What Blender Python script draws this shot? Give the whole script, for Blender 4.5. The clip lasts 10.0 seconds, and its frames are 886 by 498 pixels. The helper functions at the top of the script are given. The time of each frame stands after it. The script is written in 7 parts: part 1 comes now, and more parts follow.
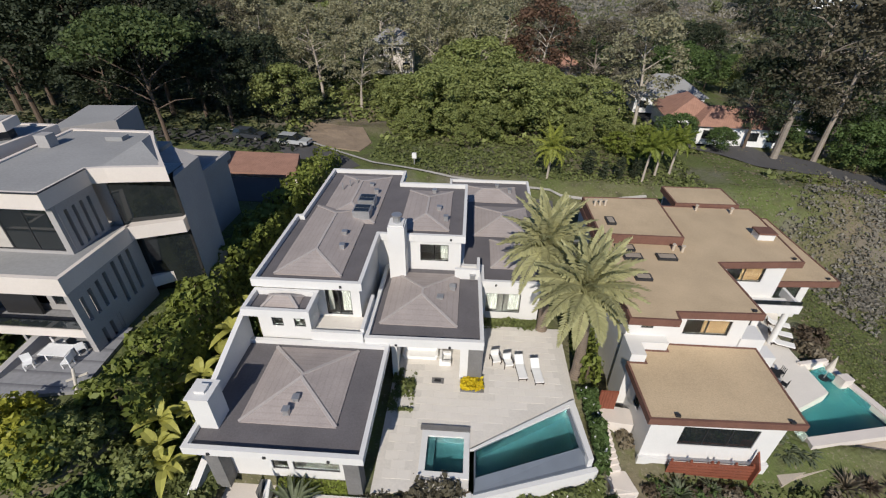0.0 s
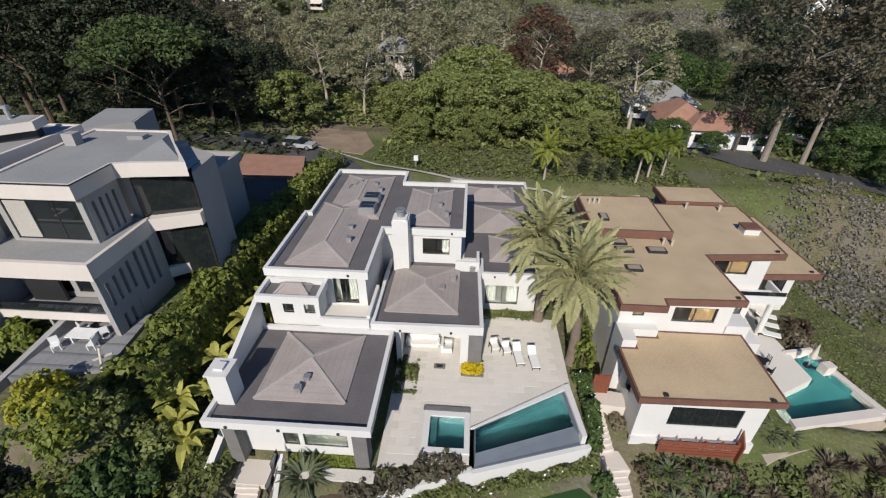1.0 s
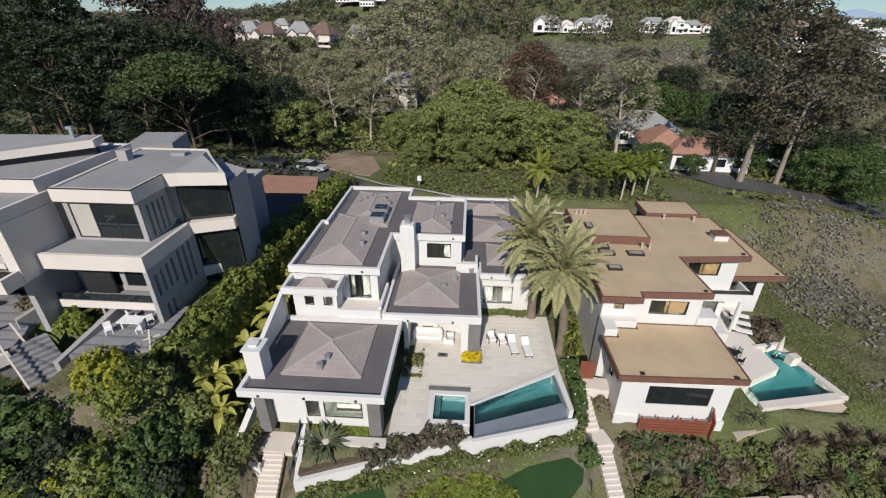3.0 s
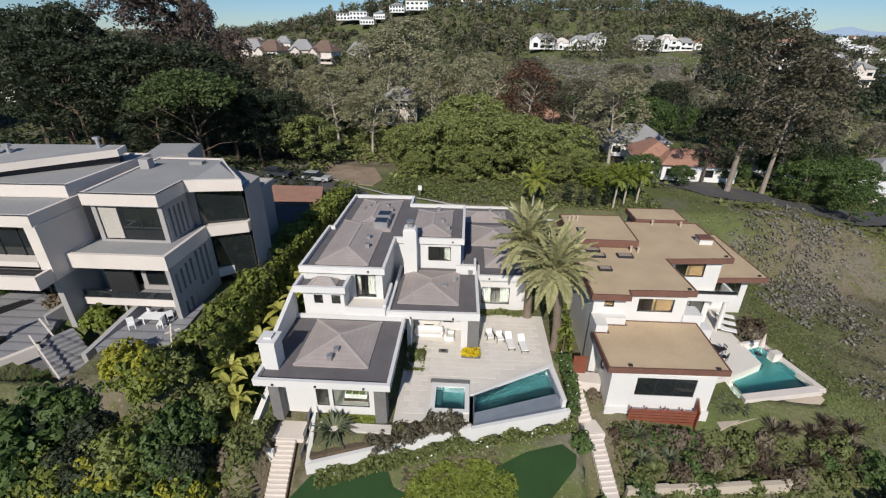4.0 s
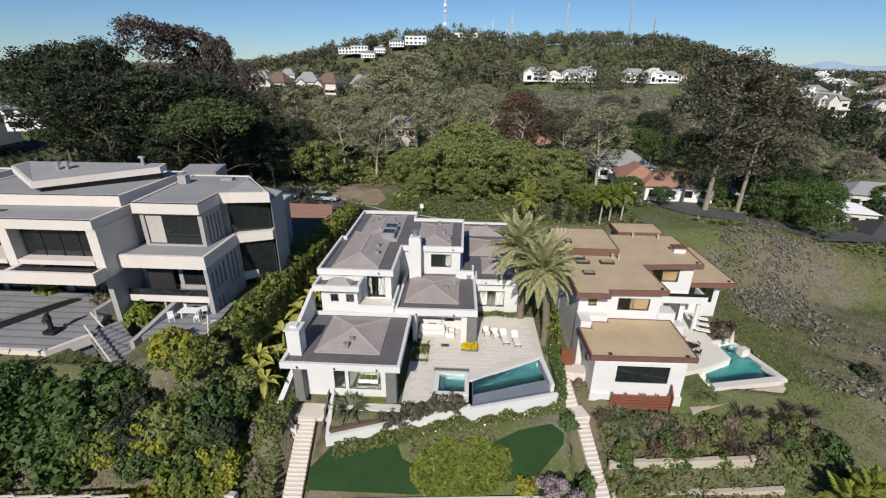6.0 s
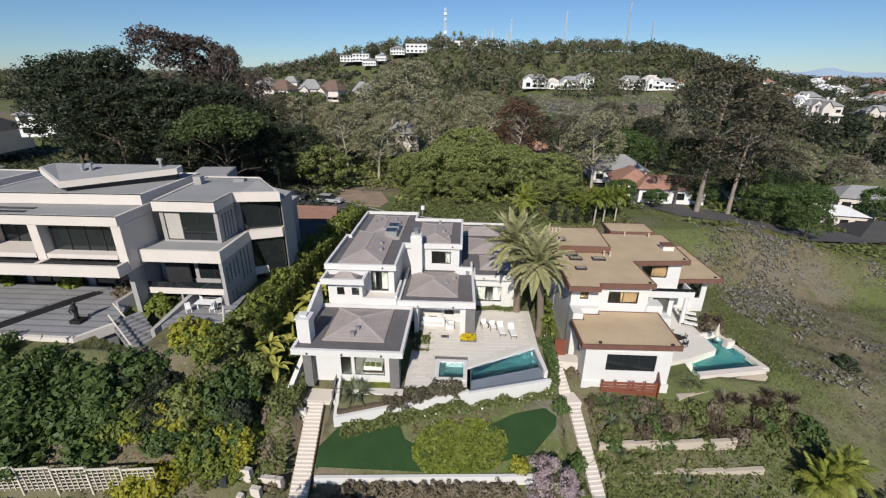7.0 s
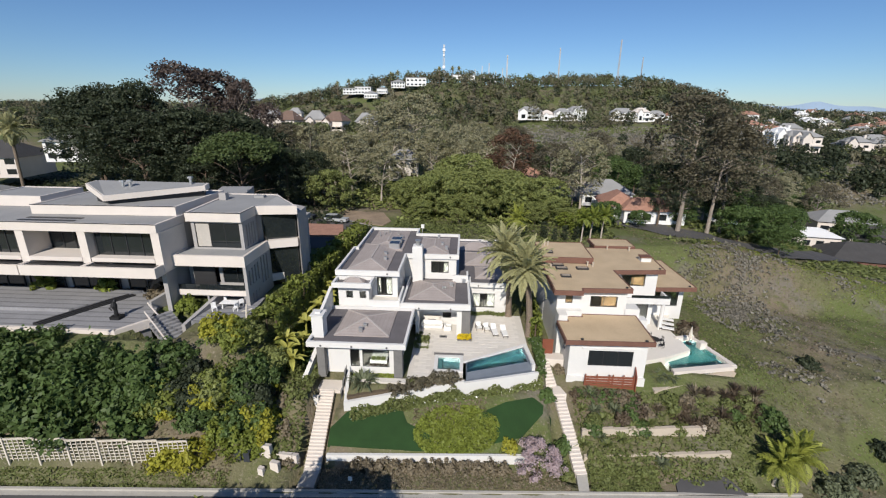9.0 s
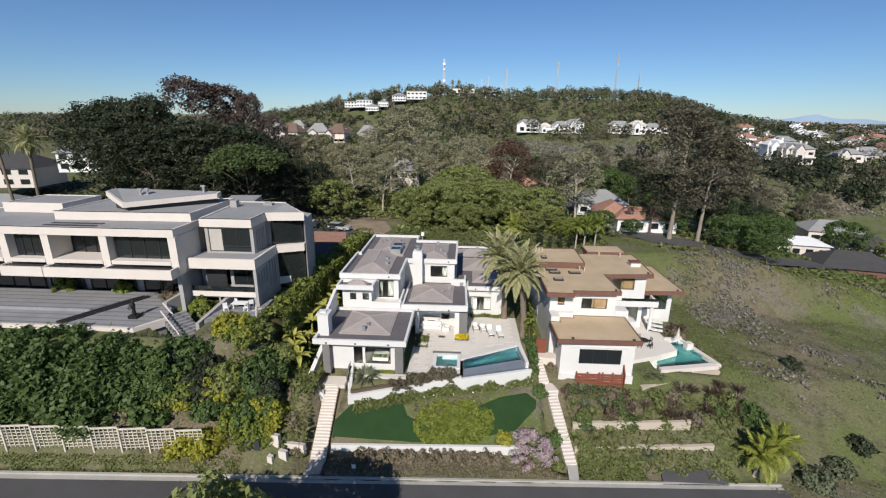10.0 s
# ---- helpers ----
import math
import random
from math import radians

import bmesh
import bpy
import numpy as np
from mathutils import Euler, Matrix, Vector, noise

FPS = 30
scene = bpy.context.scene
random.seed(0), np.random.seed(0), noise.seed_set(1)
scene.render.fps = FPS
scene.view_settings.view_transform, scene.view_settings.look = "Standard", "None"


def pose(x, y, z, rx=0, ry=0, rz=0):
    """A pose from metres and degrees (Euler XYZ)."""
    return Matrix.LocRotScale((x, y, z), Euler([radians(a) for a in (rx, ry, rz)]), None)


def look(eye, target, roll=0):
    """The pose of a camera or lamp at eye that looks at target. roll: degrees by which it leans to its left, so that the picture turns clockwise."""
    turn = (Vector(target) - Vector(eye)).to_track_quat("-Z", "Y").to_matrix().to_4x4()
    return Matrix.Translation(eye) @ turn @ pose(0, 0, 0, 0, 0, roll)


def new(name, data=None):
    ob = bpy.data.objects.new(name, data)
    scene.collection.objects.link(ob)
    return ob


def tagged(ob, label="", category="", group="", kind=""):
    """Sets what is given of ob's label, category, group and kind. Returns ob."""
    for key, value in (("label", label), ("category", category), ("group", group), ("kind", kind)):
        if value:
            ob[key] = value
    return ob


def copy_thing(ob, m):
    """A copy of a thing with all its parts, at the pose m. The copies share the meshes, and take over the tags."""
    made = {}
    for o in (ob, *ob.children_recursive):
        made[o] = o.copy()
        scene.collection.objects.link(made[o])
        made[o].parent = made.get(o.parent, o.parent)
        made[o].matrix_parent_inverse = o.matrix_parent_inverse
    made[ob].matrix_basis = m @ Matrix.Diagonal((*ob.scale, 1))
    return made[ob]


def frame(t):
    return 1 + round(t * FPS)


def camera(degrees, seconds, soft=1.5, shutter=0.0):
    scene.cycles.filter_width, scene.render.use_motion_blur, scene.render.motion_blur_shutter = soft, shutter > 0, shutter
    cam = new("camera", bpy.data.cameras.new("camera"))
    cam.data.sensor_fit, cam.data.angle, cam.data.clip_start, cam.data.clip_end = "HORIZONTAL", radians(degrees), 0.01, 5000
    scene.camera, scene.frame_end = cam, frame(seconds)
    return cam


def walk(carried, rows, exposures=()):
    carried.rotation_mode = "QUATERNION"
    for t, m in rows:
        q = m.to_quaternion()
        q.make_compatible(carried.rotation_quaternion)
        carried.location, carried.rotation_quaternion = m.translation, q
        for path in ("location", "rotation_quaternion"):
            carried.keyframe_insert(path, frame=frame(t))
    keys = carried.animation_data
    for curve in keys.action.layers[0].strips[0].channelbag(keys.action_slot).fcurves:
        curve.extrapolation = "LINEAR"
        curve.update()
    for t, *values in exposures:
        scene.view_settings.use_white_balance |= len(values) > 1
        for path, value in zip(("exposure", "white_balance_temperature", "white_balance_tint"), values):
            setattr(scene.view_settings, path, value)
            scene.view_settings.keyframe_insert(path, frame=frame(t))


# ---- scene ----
cam = camera(90.0, 10.0, soft=1.2)
# seconds, place, yaw, pitch, lean to the left
PATH = [
    (0.0, -0.409, 24.560, 26.590, 3.41, -32.88, 0.61),
    (0.5, -0.377, 23.418, 26.594, 3.44, -32.32, 0.57),
    (1.0, -0.390, 22.212, 26.534, 3.39, -31.76, 0.57),
    (1.5, -0.386, 20.933, 26.491, 3.39, -30.97, 0.58),
    (2.0, -0.333, 19.635, 26.528, 3.38, -29.88, 0.49),
    (2.5, -0.269, 18.259, 26.642, 3.46, -28.82, 0.40),
    (4.0, -0.316, 13.998, 26.968, 3.18, -26.04, 0.43),
    (4.5, -0.330, 12.569, 27.083, 3.08, -25.20, 0.45),
    (5.0, -0.376, 11.132, 27.182, 3.00, -24.30, 0.54),
    (5.5, -0.509, 9.631, 27.213, 2.79, -23.24, 0.59),
    (7.0, -0.232, 5.094, 27.283, 2.89, -21.70, 0.47),
    (7.5, -0.166, 3.622, 27.230, 2.84, -21.09, 0.54),
    (8.0, -0.116, 2.070, 27.119, 2.79, -20.11, 0.57),
    (8.5, -0.014, 0.500, 27.064, 2.75, -19.09, 0.60),
    (9.0, 0.079, -1.119, 27.037, 2.70, -17.98, 0.64),
    (9.5, 0.199, -2.751, 27.064, 2.66, -17.13, 0.63),
    (10.0, 0.464, -4.357, 27.128, 2.76, -16.49, 0.66),
]
walk(cam, [(t, pose(x, y, z, 90 + pitch, 0, yaw) @ pose(0, 0, 0, 0, 0, lean)) for t, x, y, z, yaw, pitch, lean in PATH],
     exposures=[(0.0, 0.04), (5.0, 0.09), (10.0, 0.19)])

# ---- light ----
world = bpy.data.worlds.new("world")
scene.world = world
world.use_nodes = True
SUN_EL, SUN_AZ = 35.5, 189.0
wn = world.node_tree
sky = wn.nodes.new("ShaderNodeTexSky")
sky.sky_type = "NISHITA"
sky.sun_disc = False
sky.sun_elevation, sky.sun_rotation = radians(SUN_EL), radians(SUN_AZ)
sky.air_density, sky.dust_density, sky.ozone_density = 1.0, 0.1, 4.6
sky.altitude = 900
wn.nodes["Background"].inputs["Strength"].default_value = 0.07
cool = wn.nodes.new("ShaderNodeMix")
cool.data_type, cool.blend_type = "RGBA", "MULTIPLY"
cool.inputs["Factor"].default_value, cool.inputs["B"].default_value = 1.0, (0.80, 0.955, 1.13, 1)
wn.links.new(sky.outputs["Color"], cool.inputs["A"])
wn.links.new(cool.outputs["Result"], wn.nodes["Background"].inputs["Color"])
sun = new("sun", bpy.data.lights.new("sun", "SUN"))
sun.data.energy, sun.data.angle, sun.data.color = 4.25, radians(0.5), (1.0, 0.935, 0.845)
to_sun = Vector((math.sin(radians(SUN_AZ)) * math.cos(radians(SUN_EL)), math.cos(radians(SUN_AZ)) * math.cos(radians(SUN_EL)), math.sin(radians(SUN_EL))))
sun.matrix_world = look(to_sun * 100, (0, 0, 0))

# ---- materials ----
def material(name, color, rough=0.7, vary=0.25, coarse=0.35, fine=6.0, bump=0.15, metal=0.0, island=0.0, per_object=0.0, tint=None, spec=0.4):
    """Surface with stains at a coarse scale, grain at a fine one, and a little relief."""
    m = bpy.data.materials.new(name)
    m.use_nodes = True
    nt = m.node_tree
    b = nt.nodes["Principled BSDF"]
    b.inputs["Roughness"].default_value, b.inputs["Metallic"].default_value = rough, metal
    b.inputs["Specular IOR Level"].default_value = spec
    geo = nt.nodes.new("ShaderNodeNewGeometry")
    n1, n2 = nt.nodes.new("ShaderNodeTexNoise"), nt.nodes.new("ShaderNodeTexNoise")
    for n, s, d in ((n1, coarse, 4.0), (n2, fine, 3.0)):
        n.inputs["Scale"].default_value, n.inputs["Detail"].default_value = s, d
        nt.links.new(geo.outputs["Position"], n.inputs["Vector"])
    add = nt.nodes.new("ShaderNodeMath")
    add.operation = "ADD"
    nt.links.new(n1.outputs["Fac"], add.inputs[0])
    nt.links.new(n2.outputs["Fac"], add.inputs[1])
    last = add
    if island:
        k = nt.nodes.new("ShaderNodeMath")
        k.operation = "MULTIPLY_ADD"
        k.inputs[1].default_value = island
        nt.links.new(geo.outputs["Random Per Island"], k.inputs[0])
        nt.links.new(last.outputs[0], k.inputs[2])
        last = k
    if per_object:
        info = nt.nodes.new("ShaderNodeObjectInfo")
        k = nt.nodes.new("ShaderNodeMath")
        k.operation = "MULTIPLY_ADD"
        k.inputs[1].default_value = per_object
        nt.links.new(info.outputs["Random"], k.inputs[0])
        nt.links.new(last.outputs[0], k.inputs[2])
        last = k
    ramp = nt.nodes.new("ShaderNodeMapRange")
    ramp.inputs["From Min"].default_value = 0.6
    ramp.inputs["From Max"].default_value = 1.4 + island + per_object
    nt.links.new(last.outputs[0], ramp.inputs["Value"])
    mix = nt.nodes.new("ShaderNodeMix")
    mix.data_type = "RGBA"
    lo = tint or [c * (1 - vary) for c in color]
    mix.inputs["A"].default_value = (*lo[:3], 1)
    mix.inputs["B"].default_value = (*[min(1, c * (1 + vary * 0.8)) for c in color], 1)
    nt.links.new(ramp.outputs["Result"], mix.inputs["Factor"])
    nt.links.new(mix.outputs["Result"], b.inputs["Base Color"])
    if bump:
        bp = nt.nodes.new("ShaderNodeBump")
        bp.inputs["Strength"].default_value, bp.inputs["Distance"].default_value = bump, 0.05
        nt.links.new(n2.outputs["Fac"], bp.inputs["Height"])
        nt.links.new(bp.outputs["Normal"], b.inputs["Normal"])
    return m


def banded(m, axis, scale, dark, strength=0.5):
    """Lays courses (shingles, boards) over a material, as darker joints with relief along one world axis."""
    nt = m.node_tree
    b = nt.nodes["Principled BSDF"]
    geo = nt.nodes.new("ShaderNodeNewGeometry")
    w = nt.nodes.new("ShaderNodeTexWave")
    w.wave_type, w.bands_direction, w.wave_profile = "BANDS", axis, "SAW"
    w.inputs["Scale"].default_value, w.inputs["Distortion"].default_value = scale, 0.25
    nt.links.new(geo.outputs["Position"], w.inputs["Vector"])
    src = b.inputs["Base Color"].links[0].from_socket
    mx = nt.nodes.new("ShaderNodeMix")
    mx.data_type, mx.blend_type = "RGBA", "MULTIPLY"
    mr = nt.nodes.new("ShaderNodeMapRange")
    mr.inputs["From Min"].default_value, mr.inputs["From Max"].default_value = 0.7, 1.0
    mr.inputs["To Max"].default_value = strength
    nt.links.new(w.outputs["Fac"], mr.inputs["Value"])
    nt.links.new(mr.outputs["Result"], mx.inputs["Factor"])
    nt.links.new(src, mx.inputs["A"])
    mx.inputs["B"].default_value = (*dark, 1)
    nt.links.new(mx.outputs["Result"], b.inputs["Base Color"])
    return m


STUCCO = material("white_stucco", (0.68, 0.67, 0.65), 0.85, 0.07, 0.5, 14, 0.08)
ROOFING = material("charcoal_roofing", (0.135, 0.125, 0.13), 0.9, 0.22, 0.5, 12, 0.2)
SHINGLE = banded(material("taupe_shingle", (0.36, 0.315, 0.295), 0.9, 0.16, 0.7, 9, 0.25), "Z", 3.0, (0.7, 0.68, 0.68), 0.35)
RIDGE = material("ridge_cap", (0.42, 0.38, 0.36), 0.9, 0.15)
TRAVERTINE = material("travertine", (0.71, 0.665, 0.60), 0.6, 0.07, 0.8, 7, 0.06, per_object=0.4)
GROUT = material("pale_grout", (0.65, 0.61, 0.55), 0.9, 0.12)
SLATE = material("grey_slate", (0.17, 0.165, 0.16), 0.8, 0.3, 1.5, 8, 0.4, per_object=0.4)
GLASS = material("window_glass", (0.016, 0.02, 0.022), 0.04, 0.2, 0.4, 2, 0.0, spec=0.8)
DARKFRAME = material("dark_window_frame", (0.03, 0.03, 0.032), 0.5, 0.2)
INTERIOR = material("room_plaster", (0.45, 0.42, 0.38), 0.9, 0.15)
CURTAIN = material("pale_curtain", (0.62, 0.60, 0.55), 0.9, 0.15, 1.0, 5)
METAL = material("galvanised_metal", (0.5, 0.5, 0.5), 0.45, 0.2, metal=0.7)
GRAVELROOF = material("tan_gravel_roof", (0.50, 0.385, 0.25), 0.95, 0.2, 0.35, 10, 0.35)
# opaque tan painted in place of the light the skylight panes reflect
SKYLIGHT_TAN = material("tan_pane_reflection", (0.36, 0.30, 0.23), 0.35, 0.15)
BLIND = material("tan_woven_blind", (0.36, 0.22, 0.11), 0.8, 0.2, 1.0, 12)
REDWOOD = material("red_brown_fascia", (0.17, 0.085, 0.062), 0.7, 0.25, 1.0, 9)
REDSTAIN = material("red_stained_wood", (0.22, 0.07, 0.04), 0.7, 0.25, 1.0, 9)
CREAM = material("cream_stucco", (0.66, 0.60, 0.545), 0.85, 0.08, 0.5, 12, 0.08)
# concrete grey, taken darker to carry the shade of the side walls
PINKISH = material("shade_toned_concrete", (0.36, 0.345, 0.335), 0.85, 0.10, 0.5, 8, 0.1)
GREYROOF = material("grey_flat_roof", (0.295, 0.295, 0.292), 0.9, 0.14, 0.35, 6, 0.12)
DECK = banded(material("weathered_deck", (0.27, 0.27, 0.28), 0.85, 0.2, 0.5, 5), "Y", 0.3, (0.35, 0.35, 0.38), 0.8)
SANDSTONE = material("tan_render", (0.50, 0.43, 0.345), 0.9, 0.12, 0.4, 8, 0.15)
ASPHALT = material("asphalt", (0.085, 0.082, 0.082), 0.9, 0.2, 0.3, 20, 0.2)
CONCRETE = material("concrete", (0.42, 0.40, 0.36), 0.9, 0.18, 0.5, 8, 0.15)
LAWN = material("mown_lawn", (0.018, 0.05, 0.012), 0.95, 0.3, 0.6, 25, 0.5)
SOIL = material("garden_soil", (0.12, 0.09, 0.06), 0.95, 0.35, 0.5, 6, 0.4)
EARTH = material("bare_tan_earth", (0.27, 0.205, 0.145), 0.95, 0.3, 0.5, 5, 0.4)
TERRACOTTA = banded(material("terracotta_tiles", (0.36, 0.20, 0.145), 0.85, 0.25, 1.0, 7), "X", 1.2, (0.5, 0.45, 0.45), 0.5)
BROWNROOF = material("brown_shingle_roof", (0.17, 0.115, 0.09), 0.9, 0.25, 0.8, 8)
DARKROOF = material("dark_shingle_roof", (0.06, 0.058, 0.058), 0.9, 0.25, 0.8, 8)
BARK = material("brown_bark", (0.13, 0.095, 0.07), 0.95, 0.35, 1.2, 10, 0.5)
PALEBARK = material("pale_bark", (0.42, 0.37, 0.31), 0.9, 0.35, 0.9, 8, 0.3)
PALMBARK = banded(material("palm_bark", (0.21, 0.165, 0.125), 0.95, 0.3, 1.2, 9, 0.5), "Z", 1.4, (0.45, 0.42, 0.4), 0.8)
WHITEPAINT = material("white_paint", (0.78, 0.78, 0.77), 0.5, 0.06)
CUSHION = material("white_cushion", (0.8, 0.79, 0.76), 0.9, 0.06)
DARKWOOD = material("dark_wood", (0.05, 0.035, 0.028), 0.6, 0.3)
BRONZE = material("dark_bronze", (0.035, 0.035, 0.035), 0.5, 0.3, metal=0.5)
POOLTILE = material("teal_pool_plaster", (0.035, 0.105, 0.115), 0.5, 0.2, 0.8, 7, 0.0)
AQUATILE = material("aqua_pool_plaster", (0.03, 0.135, 0.14), 0.5, 0.15, 0.8, 7, 0.0)
MOSAIC = material("grey_blue_mosaic", (0.13, 0.15, 0.18), 0.4, 0.3, 1.0, 30, 0.1, island=0.8)
LATTICE = material("weathered_white_lattice", (0.60, 0.55, 0.47), 0.85, 0.2, 1.0, 8)
CARPAINT = material("silver_car_paint", (0.75, 0.77, 0.80), 0.25, 0.04, metal=0.5)
RUBBER = material("black_rubber", (0.02, 0.02, 0.02), 0.8, 0.2)
BIN = material("dark_plastic", (0.04, 0.045, 0.055), 0.5, 0.2)


def water_material(name, color):
    m = bpy.data.materials.new(name)
    m.use_nodes = True
    nt = m.node_tree
    b = nt.nodes["Principled BSDF"]
    b.inputs["Base Color"].default_value = (*color, 1)
    b.inputs["Roughness"].default_value, b.inputs["IOR"].default_value = 0.03, 1.33
    b.inputs["Transmission Weight"].default_value = 1.0
    n = nt.nodes.new("ShaderNodeTexNoise")
    n.inputs["Scale"].default_value = 3.0
    geo = nt.nodes.new("ShaderNodeNewGeometry")
    nt.links.new(geo.outputs["Position"], n.inputs["Vector"])
    bp = nt.nodes.new("ShaderNodeBump")
    bp.inputs["Strength"].default_value, bp.inputs["Distance"].default_value = 0.25, 0.05
    nt.links.new(n.outputs["Fac"], bp.inputs["Height"])
    nt.links.new(bp.outputs["Normal"], b.inputs["Normal"])
    return m


PANE = water_material("clear_window_pane", (0.62, 0.68, 0.68))
PANE.node_tree.nodes["Principled BSDF"].inputs["IOR"].default_value = 1.45
PANE.node_tree.nodes["Bump"].inputs["Strength"].default_value = 0.01
WATER = water_material("pool_water", (0.75, 0.95, 0.95))


def leaf(name, color, vary=0.5, tint=None, obj=0.3):
    m = material(name, color, 0.55, vary, 0.25, 1.5, 0.0, island=0.9, per_object=obj, tint=tint, spec=0.3)
    nt = m.node_tree
    b = nt.nodes["Principled BSDF"]
    out = nt.nodes["Material Output"]
    t = nt.nodes.new("ShaderNodeBsdfTranslucent")
    nt.links.new(b.inputs["Base Color"].links[0].from_socket, t.inputs["Color"])
    mx = nt.nodes.new("ShaderNodeMixShader")
    mx.inputs[0].default_value = 0.35
    nt.links.new(b.outputs[0], mx.inputs[1])
    nt.links.new(t.outputs[0], mx.inputs[2])
    nt.links.new(mx.outputs[0], out.inputs["Surface"])
    return m


L_GREEN = leaf("mid_green_leaves", (0.26, 0.295, 0.10))
L_DARK = leaf("dark_green_needles", (0.060, 0.076, 0.042))
L_PINE = leaf("bright_pine_needles", (0.10, 0.135, 0.048))
L_EUCA = leaf("olive_eucalyptus_leaves", (0.34, 0.325, 0.20))
L_PURPLE = leaf("purple_brown_eucalyptus_leaves", (0.13, 0.10, 0.085))
L_FARGREEN = leaf("far_green_leaves", (0.155, 0.175, 0.08), 0.35)
L_FAROLIVE = leaf("far_olive_leaves", (0.20, 0.19, 0.12), 0.35)
L_BROWN = leaf("rusty_dry_leaves", (0.16, 0.095, 0.06))
L_DULL = leaf("dull_brown_green_leaves", (0.15, 0.135, 0.09))
L_HEDGE = leaf("hedge_leaves", (0.225, 0.265, 0.06))
L_FICUS = leaf("glossy_ficus_leaves", (0.108, 0.165, 0.052))
L_YELLOW = leaf("yellow_green_leaves", (0.37, 0.365, 0.05))
L_LIME = leaf("lime_leaves", (0.232, 0.279, 0.054))
L_PALM = leaf("grey_green_palm_leaflets", (0.45, 0.44, 0.235), 0.35)
L_QUEEN = leaf("yellowish_palm_leaflets", (0.341, 0.372, 0.078), 0.35)
L_BANANA = leaf("banana_leaves", (0.48, 0.47, 0.12), 0.4)
L_PINK = leaf("pink_blossom", (0.50, 0.40, 0.42), 0.35)
L_SCRUB = leaf("grey_scrub", (0.25, 0.21, 0.145))
L_SAGE = leaf("sage_grey_leaves", (0.29, 0.27, 0.225))
L_MAROON = leaf("maroon_flax_leaves", (0.15, 0.115, 0.08))
L_FLOWER = leaf("yellow_flowers", (0.800, 0.632, 0.034), 0.3)
L_AGAVE = leaf("blue_green_blades", (0.165, 0.19, 0.11), 0.35)
L_COVER = leaf("ground_cover_leaves", (0.185, 0.215, 0.075))


# ---- building tools ----
class Shape:
    """Collects boxes, prisms and faces, then becomes one mesh."""

    def __init__(self):
        self.v, self.f = [], []

    def face(self, pts):
        n = len(self.v)
        self.v += [tuple(p) for p in pts]
        self.f.append(tuple(range(n, n + len(pts))))
        return self

    def box(self, x0, x1, y0, y1, z0, z1):
        n = len(self.v)
        self.v += [(x0, y0, z0), (x1, y0, z0), (x1, y1, z0), (x0, y1, z0), (x0, y0, z1), (x1, y0, z1), (x1, y1, z1), (x0, y1, z1)]
        self.f += [tuple(n + i for i in q) for q in ((3, 2, 1, 0), (4, 5, 6, 7), (0, 1, 5, 4), (1, 2, 6, 5), (2, 3, 7, 6), (3, 0, 4, 7))]
        return self

    def prism(self, outline, z0, z1):
        """A flat outline, anticlockwise from above, raised from z0 to z1 (each a number or one number a corner)."""
        n, k = len(self.v), len(outline)
        lo = z0 if isinstance(z0, (list, tuple)) else [z0] * k
        hi = z1 if isinstance(z1, (list, tuple)) else [z1] * k
        self.v += [(p[0], p[1], z) for p, z in zip(outline, lo)] + [(p[0], p[1], z) for p, z in zip(outline, hi)]
        self.f.append(tuple(n + i for i in reversed(range(k))))
        self.f.append(tuple(n + k + i for i in range(k)))
        self.f += [(n + i, n + (i + 1) % k, n + k + (i + 1) % k, n + k + i) for i in range(k)]
        return self

    def tube(self, pts, radii, sides=6):
        """A round bar along points."""
        n0 = len(self.v)
        for i, p in enumerate(pts):
            a, b = Vector(pts[max(i - 1, 0)]), Vector(pts[min(i + 1, len(pts) - 1)])
            d = (b - a).normalized()
            u = d.cross(Vector((0.31, 0.17, 0.93)) if abs(d.z) < 0.9 else Vector((1, 0, 0))).normalized()
            w = d.cross(u)
            for k in range(sides):
                t = 2 * math.pi * k / sides
                self.v.append(tuple(Vector(p) + (u * math.cos(t) + w * math.sin(t)) * radii[i]))
        for i in range(len(pts) - 1):
            for k in range(sides):
                a, b = n0 + i * sides + k, n0 + i * sides + (k + 1) % sides
                self.f.append((a, b, b + sides, a + sides))
        self.f.append(tuple(n0 + k for k in reversed(range(sides))))
        self.f.append(tuple(n0 + (len(pts) - 1) * sides + k for k in range(sides)))
        return self

    def beam(self, a, b, w, h):
        """A square bar from a to b."""
        a, b = Vector(a), Vector(b)
        d = (b - a).normalized()
        side = d.cross(Vector((0, 0, 1))) if abs(d.z) < 0.95 else Vector((1, 0, 0))
        side.normalize()
        up = side.cross(d)
        n = len(self.v)
        for p in (a, b):
            for s, u in ((-1, -1), (1, -1), (1, 1), (-1, 1)):
                self.v.append(tuple(p + side * s * w / 2 + up * u * h / 2))
        self.f += [tuple(n + i for i in q) for q in ((0, 1, 2, 3), (7, 6, 5, 4), (1, 0, 4, 5), (2, 1, 5, 6), (3, 2, 6, 7), (0, 3, 7, 4))]
        return self

    def mesh(self, name, mat):
        me = bpy.data.meshes.new(name)
        me.from_pydata(self.v, [], self.f)
        me.materials.append(mat)
        me.update()
        return me


def thing(name, at=(0, 0, 0), label="", category="", group="", kind=""):
    ob = new(name)
    ob.empty_display_size = 0.3
    ob.location = at
    return tagged(ob, label, category, group, kind)


def part(name, shape, mat, parent, label=""):
    """One mesh object under a thing or a part; the shape is in world places when the parents stand at the origin."""
    me = shape.mesh(name, mat) if isinstance(shape, Shape) else shape
    ob = new(name, me)
    ob.parent = parent
    return tagged(ob, label)


